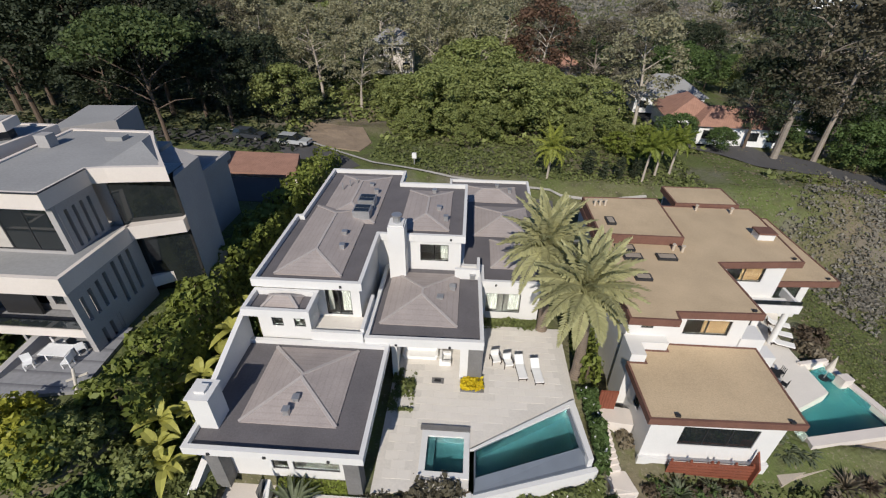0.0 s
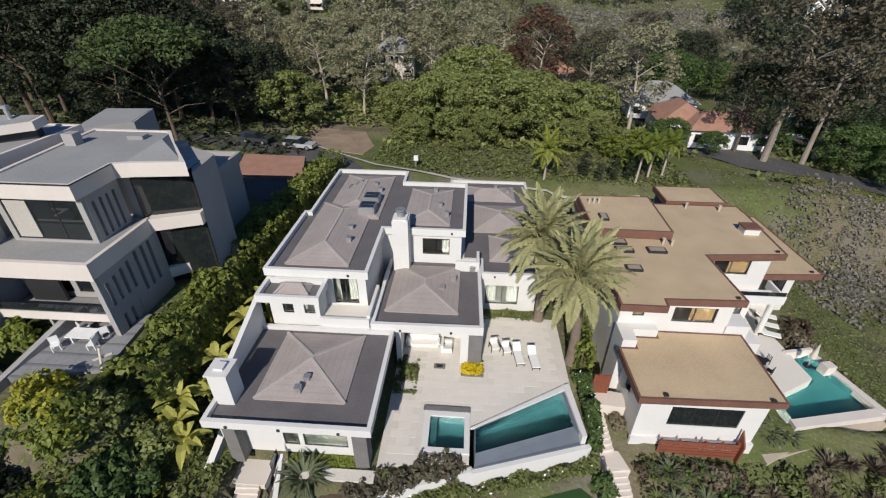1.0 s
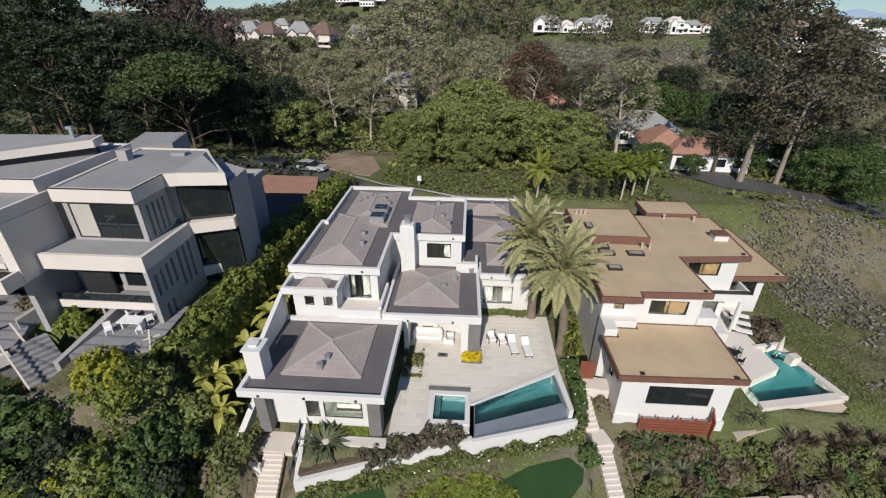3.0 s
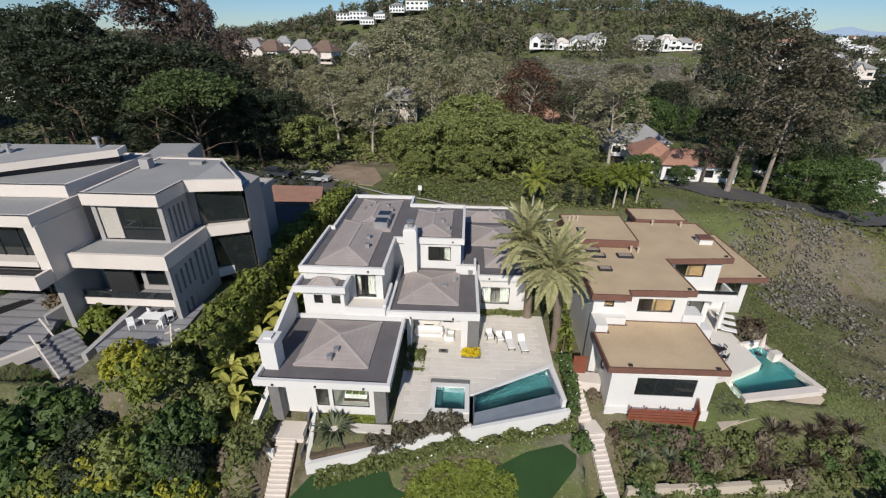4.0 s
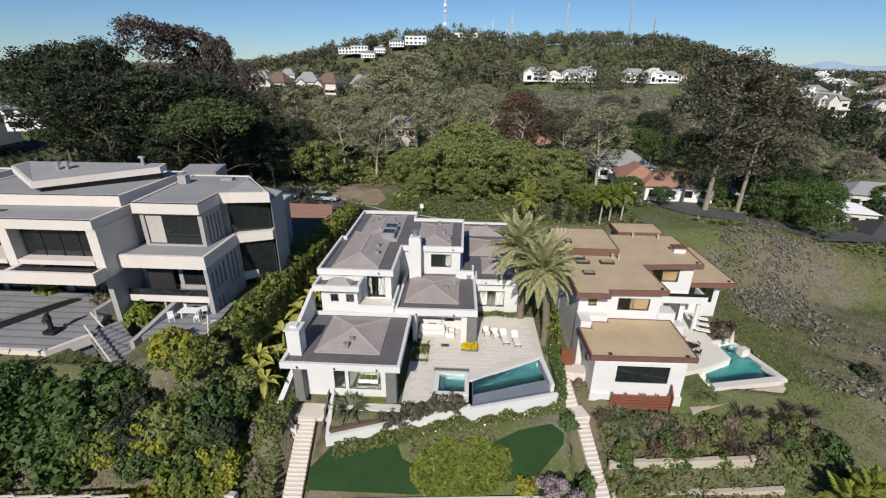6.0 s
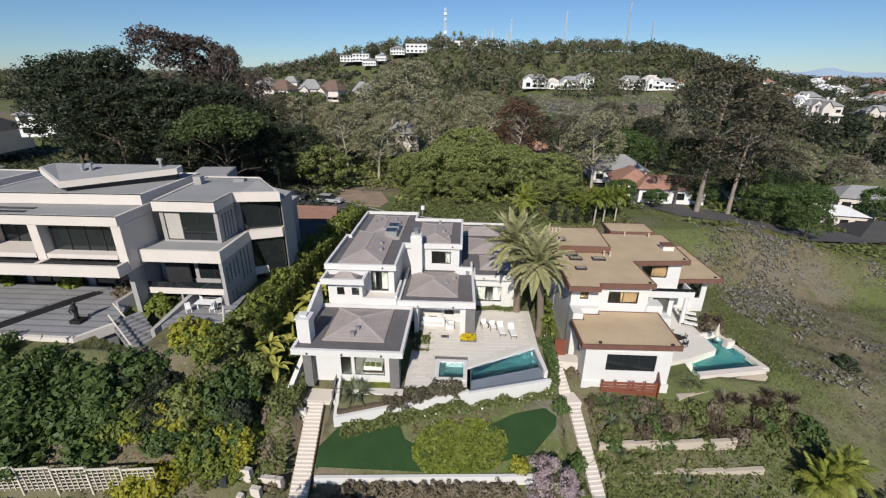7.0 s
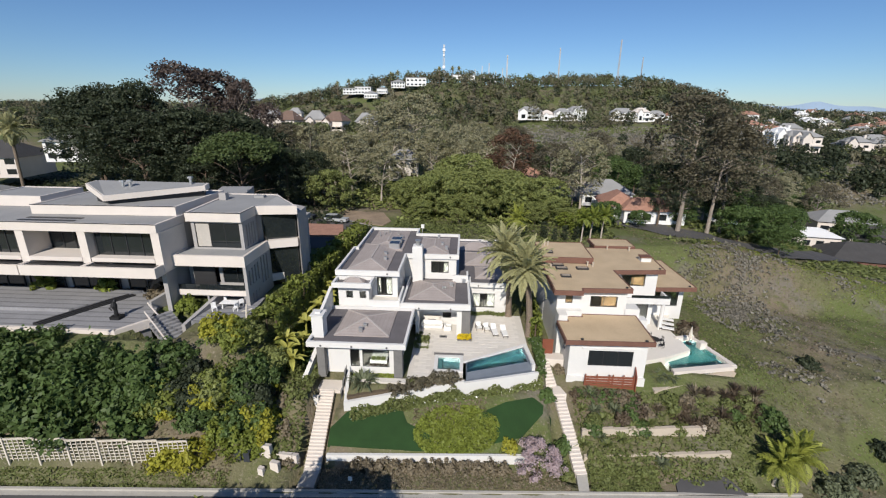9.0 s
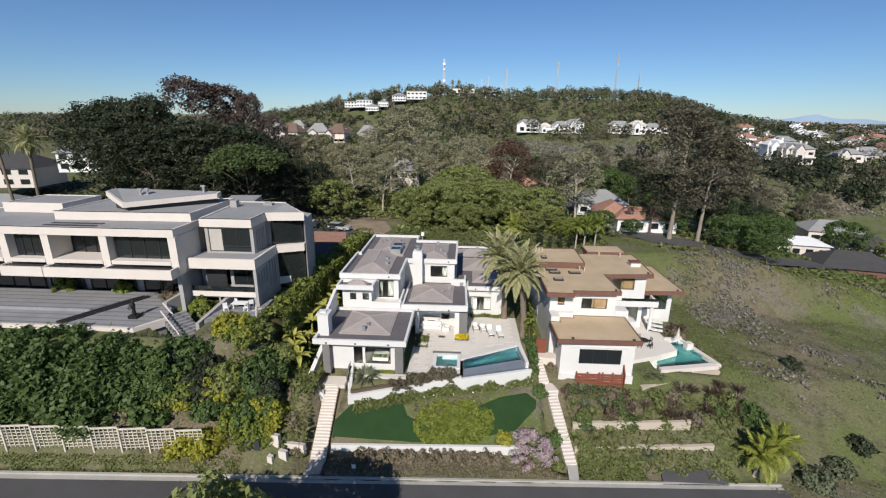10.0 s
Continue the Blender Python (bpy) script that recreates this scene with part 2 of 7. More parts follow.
def solo(name, shape, mat, label="", category="", group="", kind=""):
    me = shape.mesh(name, mat) if isinstance(shape, Shape) else shape
    return tagged(new(name, me), label, category, group, kind)


def smooth(a, b, v):
    t = np.clip((v - a) / (b - a), 0, 1)
    return t * t * (3 - 2 * t)


def wall(parent, side, a0, a1, at, z0, z1, openings=(), mat=None, thick=0.25, name="wall"):
    """A wall with real openings. side S or N runs along x at y = at, W or E along y at x = at; openings (a0, a1, z0, z1, panes)."""
    s = Shape()
    xs = sorted({a0, a1, *[o[0] for o in openings], *[o[1] for o in openings]})
    zs = sorted({z0, z1, *[o[2] for o in openings], *[o[3] for o in openings]})
    inward = {"S": 1, "N": -1, "W": 1, "E": -1}[side]
    lo, hi = sorted((at, at + inward * thick))
    solid = set()
    for i in range(len(xs) - 1):
        for j in range(len(zs) - 1):
            cx, cz = (xs[i] + xs[i + 1]) / 2, (zs[j] + zs[j + 1]) / 2
            if not any(o[0] < cx < o[1] and o[2] < cz < o[3] for o in openings):
                solid.add((i, j))
    index = {}

    def corner(i, j, far):
        if (i, j, far) not in index:
            q = hi if far else lo
            index[i, j, far] = len(s.v)
            s.v.append((xs[i], q, zs[j]) if side in "SN" else (q, xs[i], zs[j]))
        return index[i, j, far]
    for i, j in solid:
        s.f.append((corner(i, j, 0), corner(i + 1, j, 0), corner(i + 1, j + 1, 0), corner(i, j + 1, 0)))
        s.f.append((corner(i, j + 1, 1), corner(i + 1, j + 1, 1), corner(i + 1, j, 1), corner(i, j, 1)))
        for ni, nj, a, b in ((i, j - 1, (i, j), (i + 1, j)), (i + 1, j, (i + 1, j), (i + 1, j + 1)), (i, j + 1, (i + 1, j + 1), (i, j + 1)), (i - 1, j, (i, j + 1), (i, j))):
            if (ni, nj) not in solid:
                s.f.append((corner(*a, 1), corner(*b, 1), corner(*b, 0), corner(*a, 0)))
    part(name, s, mat or STUCCO, parent)
    for o in openings:
        b0, b1, c0, c1 = o[:4]
        panes = o[4] if len(o) > 4 else 1
        if not panes:
            continue
        f = Shape()
        p0, p1 = at + inward * 0.06, at + inward * 0.14
        p0, p1 = min(p0, p1), max(p0, p1)
        w = 0.06

        def put(sh, u0, u1, v0, v1, q0=p0, q1=p1):
            sh.box(u0, u1, q0, q1, v0, v1) if side in "SN" else sh.box(q0, q1, u0, u1, v0, v1)
        for q in (p0, p1):
            for u0, u1, v0, v1 in ((b0, b1, c0, c1), (b0 + w, b1 - w, c0 + w, c1 - w)):
                for u, v in ((u0, v0), (u1, v0), (u1, v1), (u0, v1)):
                    f.v.append((u, q, v) if side in "SN" else (q, u, v))
        for i in range(4):
            j = (i + 1) % 4
            f.f += [(i, j, 4 + j, 4 + i), (8 + j, 8 + i, 12 + i, 12 + j), (j, i, 8 + i, 8 + j), (4 + i, 4 + j, 12 + j, 12 + i)]
        win = part("window", f, DARKFRAME, parent)
        for k in range(1, panes):
            u = b0 + (b1 - b0 - w) * k / panes
            mu = Shape()
            put(mu, u, u + w, c0 + w, c1 - w)
            part("mullion", mu, DARKFRAME, win)
        mid = at + inward * 0.10
        for k in range(panes):
            g = Shape()
            u0, u1 = b0 + (b1 - b0 - w) * k / panes + w, b0 + (b1 - b0 - w) * (k + 1) / panes
            put(g, u0, u1, c0 + w, c1 - w, mid - 0.01, mid + 0.01)
            part("pane", g, PANE if mat is None else GLASS, win).visible_shadow = False


def room(parent, x0, x1, y0, y1, z0, z1, S=(), N=(), W=(), E=(), mat=None, sides="SNWE"):
    """Four walls, a floor inside, with windows on the sides given."""
    if "S" in sides:
        wall(parent, "S", x0, x1, y0, z0, z1, S, mat)
    if "N" in sides:
        wall(parent, "N", x0, x1, y1, z0, z1, N, mat)
    if "W" in sides:
        wall(parent, "W", y0 + 0.25, y1 - 0.25, x0, z0, z1, W, mat)
    if "E" in sides:
        wall(parent, "E", y0 + 0.25, y1 - 0.25, x1, z0, z1, E, mat)
    part("floor_slab", Shape().box(x0 + 0.26, x1 - 0.26, y0 + 0.26, y1 - 0.26, z0, z0 + 0.12), INTERIOR, parent)


def flat_roof(parent, outline, z0, z1, deck_z, mat_edge, mat_deck, rim=0.28):
    """A flat roof: fascia and parapet round an outline (anticlockwise), and a deck within."""
    k = len(outline)
    pts = [Vector((p[0], p[1])) for p in outline]
    inner = []
    for i in range(k):
        d0, d1 = (pts[i] - pts[i - 1]).normalized(), (pts[(i + 1) % k] - pts[i]).normalized()
        n0, n1 = Vector((-d0.y, d0.x)), Vector((-d1.y, d1.x))
        m = (n0 + n1) / (1 + n0.dot(n1))
        inner.append(pts[i] + m * rim)
    s = Shape()
    for z, ring in ((z0, pts), (z1, pts), (z1, inner), (z0, inner)):
        s.v += [(p.x, p.y, z) for p in ring]
    for r in range(4):
        for i in range(k):
            j = (i + 1) % k
            s.f.append((r * k + i, r * k + j, (r + 1) % 4 * k + j, (r + 1) % 4 * k + i))
    roof = part("roof", s, mat_edge, parent)
    part("roof_deck", Shape().prism(inner, z0 + 0.05, deck_z), mat_deck, roof)
    return roof


def hip(parent, x0, x1, y0, y1, z, rise, mat, ridge_mat):
    """A low hipped mound of shingles with ridge caps."""
    s, r = Shape(), Shape()
    w, d = x1 - x0, y1 - y0
    h = min(w, d) / 2
    if w > d:
        a, b = Vector((x0 + h, (y0 + y1) / 2, z + rise)), Vector((x1 - h, (y0 + y1) / 2, z + rise))
    else:
        a, b = Vector(((x0 + x1) / 2, y0 + h, z + rise)), Vector(((x0 + x1) / 2, y1 - h, z + rise))
    c = [Vector(p) for p in ((x0, y0, z), (x1, y0, z), (x1, y1, z), (x0, y1, z))]
    if w > d:
        s.face([c[0], c[1], b, a]), s.face([c[1], c[2], b]), s.face([c[2], c[3], a, b]), s.face([c[3], c[0], a])
        pairs = ((c[0], a), (c[3], a), (c[1], b), (c[2], b), (a, b))
    else:
        s.face([c[0], c[1], a]), s.face([c[1], c[2], b, a]), s.face([c[2], c[3], b]), s.face([c[3], c[0], a, b])
        pairs = ((c[0], a), (c[1], a), (c[2], b), (c[3], b), (a, b))
    for p, q in pairs:
        if (p - q).length > 0.05:
            r.beam(p + Vector((0, 0, 0.01)), q + Vector((0, 0, 0.01)), 0.2, 0.07)
    e = Shape().prism([(x0, y0), (x1, y0), (x1, y1), (x0, y1)], z - 0.16, z)
    e.f.pop(1)
    s.f += [tuple(i + len(s.v) for i in f) for f in e.f]
    s.v += e.v
    ob = part("hip_roof", s, mat, parent)
    part("ridge_cap", r, ridge_mat, ob)
    return ob


def vent(parent, x, y, z, size=0.35):
    s = Shape().box(x - size / 2, x + size / 2, y - size / 2, y + size / 2, z - 0.3, z + 0.12)
    s.prism([(x - size * 0.6, y - size * 0.6), (x + size * 0.6, y - size * 0.6), (x + size * 0.6, y + size * 0.6), (x - size * 0.6, y + size * 0.6)], z + 0.12, z + 0.2)
    part("roof_vent", s, METAL, parent)

# ---- ground ----
def kerb_y(x):
    return 29.8 + 0.135 * (x + 4)


def street_z(x):
    return np.clip(-6.2 - 0.09 * (x + 4), -12.5, -1.5)


def wall_line(x):
    """Front line of the terrace's retaining wall."""
    return np.where(x < 0.8, 35.2 + (x + 10.9) * 0.342, 39.2 + (x - 0.8) * 0.27)


def ground(x, y):
    """Height of the land at x, y (metres)."""
    x, y = np.asarray(x, float), np.asarray(y, float)
    s = street_z(x)
    d = y - kerb_y(x)
    left = smooth(-15.5, -17.5, x)
    right = smooth(9.6, 11.5, x)
    open_side = smooth(33.5, 40, x)
    # flat pads of the three plots
    pad = -0.2 + left * 4.85 * smooth(-17.5, -22.5, x) + left * 0.2 - right * 2.75
    hill = -3.4 - 0.115 * np.clip(x - 33, 0, 200) - 0.03 * np.clip(60 - y, 0, 60)
    pad = pad * (1 - open_side) + hill * open_side
    start = 1.2 - 0.4 * left
    end_main = wall_line(x) - kerb_y(x) + 0.2
    end = end_main * (1 - left) * (1 - right) + 9.5 * left + 12.0 * right
    t = np.clip((d - start) / np.maximum(end - start, 1), 0, 1)
    target = pad - 1.25 * (1 - left) * (1 - right) * (1 - smooth(end_main, end_main + 0.5, d))
    near = s + (target - s) * (t ** 0.9)
    # plot of the white house: verge, then the garden wall's step, then the sloping lawns
    lift = np.interp(np.clip(d, 0, 3.4), [0, 0.3, 2.9, 3.4], [0, 0.18, 0.35, 1.25])
    t2 = np.clip((d - 3.4) / np.maximum(end - 3.4, 1), 0, 1)
    mid = s + lift + (target - s - 1.25) * t2
    m = (1 - left) * (1 - right)
    near = near * (1 - m) + mid * m
    # steps, pool and spa lie in cuttings
    near = np.where((x > -14.7) & (x < -12.3) & (y > 28.5) & (y < 39.5), np.minimum(near, np.clip(-5.85 + (y - 30.9) * 0.60, -9, -1.75)), near)
    near = np.where((x > -12.5) & (x < -11.3) & (y > 35) & (y < 39.5), np.minimum(near, -1.75), near)
    near = np.where((x > 9.9) & (x < 13.1) & (y > 33.0) & (y < 47), np.minimum(near, np.clip(-8.0 + (y - 34.2) * 0.49, -9.5, -2.2)), near)
    near = np.where((x > -33.4) & (x < -28.3) & (y > 36) & (y < 42.6), np.minimum(near, 2.6), near)
    near = np.where((x > -3.4) & (x < 8.6) & (y > 38.6) & (y < 46.5), np.minimum(near, -2.3), near)
    near = np.where((x > 25.0) & (x < 33.2) & (y > 46.0) & (y < 53.9), np.minimum(near, -4.3), near)
    near = np.where(d < -8.5, s - 0.3 * np.clip(-8.5 - d, 0, 40), near)
    # land behind the houses
    back = 4.0 - 0.02 * np.clip(x + 25, -40, 90) - 0.21 * np.clip(x - 48, 0, 75) * (1 - smooth(140, 230, y))
    back = back - 0.03 * np.clip(y - 100, 0, 80) * smooth(0, 40, x)
    crest = np.interp(x, [-400, -214, -159, -126, -76, -26, 17, 111, 142, 173, 205, 222, 245, 300, 600], [4, 16, 22, 31, 40, 45, 45, 47, 47, 45, 39, 32, 24, 17, 4])
    crest = crest * np.exp(-(np.clip(np.abs(y - 490) - 20, 0, 2000) / 105) ** 2)
    shelf = (10.5 * smooth(185, 288, y) + 7 * smooth(292, 324, y)) * smooth(5, 45, x) * smooth(230, 160, x)
    left_rise = 10 * smooth(92, 200, y) * smooth(30, -60, x)
    far = back + np.maximum(np.maximum(crest, shelf), left_rise)
    plain = -25 + 37 * smooth(1500, 4800, np.hypot(x, y))
    w = smooth(650, 1200, np.hypot(x, y))
    far = far * (1 - w) + plain * w
    k = smooth(70, 79, y)
    z = near * (1 - k) + far * k
    # gentle unevenness on wild land
    rough = np.sin(x * 0.31 + np.sin(y * 0.23) * 2) * np.sin(y * 0.27 + 1.3) * 0.35 + np.sin(x * 0.9 + y * 0.4) * np.sin(y * 0.8 - x * 0.3) * 0.12
    wild = np.maximum(open_side, smooth(84, 95, y)) * smooth(1.5, 5, d)
    return z + rough * wild


def gz(x, y):
    return float(ground(x, y))


def build_ground():
    def steps(a, b, lo, hi, fine, grow):
        v = list(np.arange(a, b + 0.01, fine))
        for sgn, lim, e in ((-1, lo, a), (1, hi, b)):
            st, p = fine, e
            while sgn * (lim - p) > 0:
                st *= grow
                p += sgn * st
                v.append(p)
        return np.array(sorted(v))
    xs = steps(-60, 75, -4900, 4900, 0.5, 1.085)
    ys = steps(15, 95, -900, 4950, 0.5, 1.055)
    X, Y = np.meshgrid(xs, ys)
    Z = ground(X, Y)
    nx, ny = len(xs), len(ys)
    v = np.stack([X, Y, Z], -1).reshape(-1, 3)
    i = np.arange(nx * ny).reshape(ny, nx)
    f = np.stack([i[:-1, :-1], i[:-1, 1:], i[1:, 1:], i[1:, :-1]], -1).reshape(-1, 4)
    me = bpy.data.meshes.new("ground")
    me.from_pydata(v.tolist(), [], f.tolist())
    me.polygons.foreach_set("use_smooth", [True] * len(f))
    m = bpy.data.materials.new("hillside_ground")
    m.use_nodes = True
    nt = m.node_tree
    b = nt.nodes["Principled BSDF"]
    b.inputs["Roughness"].default_value = 0.95
    b.inputs["Specular IOR Level"].default_value = 0.15
    geo = nt.nodes.new("ShaderNodeNewGeometry")

    def noise_at(scale, detail=5.0):
        n = nt.nodes.new("ShaderNodeTexNoise")
        n.inputs["Scale"].default_value, n.inputs["Detail"].default_value = scale, detail
        nt.links.new(geo.outputs["Position"], n.inputs["Vector"])
        return n.outputs["Fac"]

    def over(a, col, fac, lo, hi):
        r = nt.nodes.new("ShaderNodeMapRange")
        r.inputs["From Min"].default_value, r.inputs["From Max"].default_value = lo, hi
        nt.links.new(fac, r.inputs["Value"])
        mx = nt.nodes.new("ShaderNodeMix")
        mx.data_type = "RGBA"
        nt.links.new(r.outputs["Result"], mx.inputs["Factor"])
        if isinstance(a, tuple):
            mx.inputs["A"].default_value = (*a, 1)
        else:
            nt.links.new(a, mx.inputs["A"])
        mx.inputs["B"].default_value = (*col, 1)
        return mx.outputs["Result"]
    c = over((0.172, 0.142, 0.10), (0.108, 0.132, 0.045), noise_at(0.045), 0.36, 0.54)
    c = over(c, (0.165, 0.15, 0.128), noise_at(0.13), 0.54, 0.72)
    c = over(c, (0.085, 0.085, 0.045), noise_at(0.5, 9.0), 0.52, 0.70)
    c = over(c, (0.115, 0.125, 0.048), noise_at(1.3, 8.0), 0.55, 0.72)
    c = over(c, (0.25, 0.215, 0.16), noise_at(4.5, 7.0), 0.58, 0.74)
    nt.links.new(c, b.inputs["Base Color"])
    bp = nt.nodes.new("ShaderNodeBump")
    bp.inputs["Strength"].default_value, bp.inputs["Distance"].default_value = 0.6, 0.3
    nt.links.new(noise_at(2.5, 8.0), bp.inputs["Height"])
    nt.links.new(bp.outputs["Normal"], b.inputs["Normal"])
    me.materials.append(m)
    solo("ground", me, m, "dry hillside with grass and scrub reaching the horizon", "ground", kind="structure")


build_ground()


def ribbon(name, pts, width, lift, mat, label, category, kind="structure", thick=0.0):
    """A road or path laid over the land along points."""
    s = Shape()
    P = []
    for i in range(len(pts) - 1):
        a, b = Vector(pts[i]), Vector(pts[i + 1])
        n = max(1, int((b - a).length / 1.5))
        P += [a.lerp(b, k / n) for k in range(n)]
    P.append(Vector(pts[-1]))
    rows = []
    for i, p in enumerate(P):
        d = (P[min(i + 1, len(P) - 1)] - P[max(i - 1, 0)])
        d.normalize()
        nrm = Vector((-d.y, d.x))
        row = []
        for u in (-1, -0.5, 0, 0.5, 1):
            q = p + nrm * u * width / 2
            row.append((q.x, q.y))
        z = max(gz(*r) for r in row) + lift
        rows.append([(r[0], r[1], gz(*r) * 0.5 + z * 0.5 + lift * 0.5) for r in row])
    for a, b in zip(rows, rows[1:]):
        for k in range(4):
            s.face([a[k + 1], a[k], b[k], b[k + 1]])
    return solo(name, s, mat, label, category, kind=kind)


# street in front, with a kerb that is a real step
xs_ = np.arange(-75, 35, 1.5)
st, kb, gut = Shape(), Shape(), Shape()
for a, b in zip(xs_, xs_[1:]):
    ya, yb, za, zb = kerb_y(a), kerb_y(b), float(street_z(a)), float(street_z(b))
    st.face([(a, ya - 8, za + 0.03), (b, yb - 8, zb + 0.03), (b, yb - 0.5, zb + 0.05), (a, ya - 0.5, za + 0.05)])
    gut.face([(a, ya - 0.5, za + 0.052), (b, yb - 0.5, zb + 0.052), (b, yb, zb + 0.03), (a, ya, za + 0.03)])
    kb.prism([(a, ya), (b, yb), (b, yb + 0.22), (a, ya + 0.22)], [za - 0.1, zb - 0.1, zb - 0.1, za - 0.1], [za + 0.2, zb + 0.2, zb + 0.2, za + 0.2])
solo("road", st, ASPHALT, "grey asphalt street running below the plots", "road", kind="structure")
solo("gutter", gut, CONCRETE, "pale concrete gutter along the street", "gutter", kind="structure")
solo("kerb", kb, CONCRETE, "pale concrete kerb along the street", "kerb", kind="structure")
ribbon("road", [(-70, 90), (-40, 87.5), (-26, 84.8), (-19, 80.4), (-16.5, 77.6)], 4.6, 0.06, ASPHALT, "narrow asphalt road behind the houses", "road")
ribbon("driveway", [(8.6, 75.0), (8.6, 68.0)], 3.2, 0.06, ASPHALT, "grey asphalt drive beside the garage wing", "driveway")
ribbon("kerb", [(-40, 90.4), (-25, 87.4), (-18.7, 83.3), (-13.3, 80.1), (-2.5, 77.3), (6.8, 76.3), (16, 75.7), (22, 76.4)], 0.4, 0.3, CONCRETE, "pale kerb of the back road", "kerb")
BEND = [(31, 170), (33, 140), (34, 112), (36, 96), (42, 89.5), (52, 86.5), (64, 88), (80, 97), (100, 108), (130, 118)]


def off_road(x, y, gap=4.6):
    p = Vector((x, y))
    for a, b in zip(BEND, BEND[1:]):
        a, d = Vector(a), Vector(b) - Vector(a)
        t = min(1, max(0, (p - a).dot(d) / d.length_squared))
        if (p - a - d * t).length < gap:
            return False
    return True


ribbon("road", BEND, 7.0, 0.08, ASPHALT, "asphalt road bending past the tiled house", "road")

# ---- white house with flat parapet roofs ----
def sofa(x, y, z, turn, label, w=2.2):
    t = thing("sofa", (x, y, z), label, "sofa", "sofas in the portico")
    t.rotation_euler = (0, 0, radians(turn))
    part("base", Shape().box(-w / 2, w / 2, -0.45, 0.45, 0.0, 0.32), CUSHION, t)
    part("backrest", Shape().box(-w / 2, w / 2, 0.25, 0.45, 0.32, 0.75), CUSHION, t)
    for sx in (-1, 1):
        part("armrest", Shape().box(sx * w / 2 - 0.1, sx * w / 2 + 0.1, -0.45, 0.25, 0.32, 0.55), CUSHION, t)
    return t


def white_house():
    h = thing("house", label="white stucco modern house with charcoal parapet roofs", category="house")
    # front pavilion
    room(h, -14.6, -6.4, 39.3, 46.9, -0.2, 3.35,
         S=[(-11.5, -10.5, 0.55, 2.6, 1), (-10.2, -7.35, 0.55, 2.6, 1)], E=[(41.5, 45.5, 0.1, 2.5, 3)])
    flat_roof(h, [(-15.7, 38.2), (-5.45, 38.2), (-5.45, 46.9), (-15.7, 46.9)], 3.35, 3.95, 3.62, STUCCO, ROOFING)
    hip(h, -13.35, -7.5, 40.2, 46.3, 3.72, 0.72, SHINGLE, RIDGE)
    for x, y in ((-10.3, 41.7), (-10.6, 40.8)):
        vent(h, x, y, 4.2)
    # tall parapet wall along the pavilion's side, with its chimney
    part("parapet_wall", Shape().prism([(-15.75, 40.6), (-15.4, 40.6), (-15.4, 47.2), (-15.75, 47.2)], 3.3, [4.4, 4.4, 6.3, 6.3]), STUCCO, h)
    ch = part("chimney", Shape().box(-15.5, -14.3, 39.7, 41.0, 3.4, 6.1), STUCCO, h)
    part("chimney_cap", Shape().box(-15.6, -14.2, 39.6, 41.1, 6.1, 6.22).box(-15.2, -14.6, 40.05, 40.65, 6.22, 6.4), STUCCO, ch)
    for x0, x1, y0, y1 in ((-6.75, -5.85, 38.45, 39.3), (-14.75, -13.95, 38.45, 39.3)):
        part("slate_column", Shape().box(x0, x1, y0, y1, -0.3, 3.35), SLATE, h, "dark slate-clad column")
    # two-storey wing
    room(h, -14.9, -7.85, 49.1, 66.5, -0.2, 7.2, S=[(-10.4, -8.5, 4.5, 6.9, 2)], E=[(56.0, 57.0, 5.6, 6.9, 1)])
    room(h, -7.85, -0.75, 55.8, 65.2, -0.2, 7.2, S=[(-4.2, -1.8, 5.1, 6.75, 2)], E=[], sides="SNE")
    flat_roof(h, [(-15.4, 48.6), (-7.5, 48.6), (-7.5, 55.45), (-0.4, 55.45), (-0.4, 65.7), (-7.0, 65.7), (-7.0, 68.6), (-14.9, 68.6), (-14.9, 58.2), (-15.4, 58.2)],
              7.2, 7.85, 7.45, STUCCO, ROOFING)
    hip(h, -14.2, -9.25, 49.75, 60.5, 7.55, 0.66, SHINGLE, RIDGE)
    hip(h, -13.5, -8.4, 57.6, 67.5, 7.552, 0.6, SHINGLE, RIDGE)
    hip(h, -6.1, -1.85, 56.8, 64.5, 7.55, 0.42, SHINGLE, RIDGE)
    for x, y in ((-10.3, 55.2), (-10.0, 53.2), (-9.9, 64.5), (-9.2, 63.2), (-2.9, 60.2), (-2.2, 58.4), (-3.6, 63.6)):
        vent(h, x, y, 7.95)
    for x, y in ((-12.6, 63.5), (-12.0, 64.1), (-11.4, 64.6)):
        part("vent_pipe", Shape().tube([(x, y, 7.5), (x, y, 8.55)], [0.07, 0.07], 8), METAL, h)
    for k in range(2):
        y = 58.0 + k * 2.1
        sk = part("skylight", Shape().box(-10.35, -8.85, y, y + 1.45, 7.6, 8.4), METAL, h, "raised skylight with pale metal kerb")
        for j in range(2):
            part("pane", Shape().box(-10.25, -8.95, y + 0.1 + j * 0.66, y + 0.68 + j * 0.66, 8.405, 8.43), GLASS, sk)
    ch = part("chimney", Shape().box(-6.6, -5.25, 54.3, 55.8, 4.1, 9.1), STUCCO, h)
    cap = part("chimney_cap", Shape().box(-6.5, -5.35, 54.4, 55.7, 9.1, 9.25), STUCCO, ch)
    part("flue", Shape().tube([(-5.9, 55.0, 9.2), (-5.9, 55.0, 9.75)], [0.3, 0.3], 14).tube([(-5.9, 55.0, 9.85), (-5.9, 55.0, 9.95)], [0.42, 0.42], 14), METAL, ch)
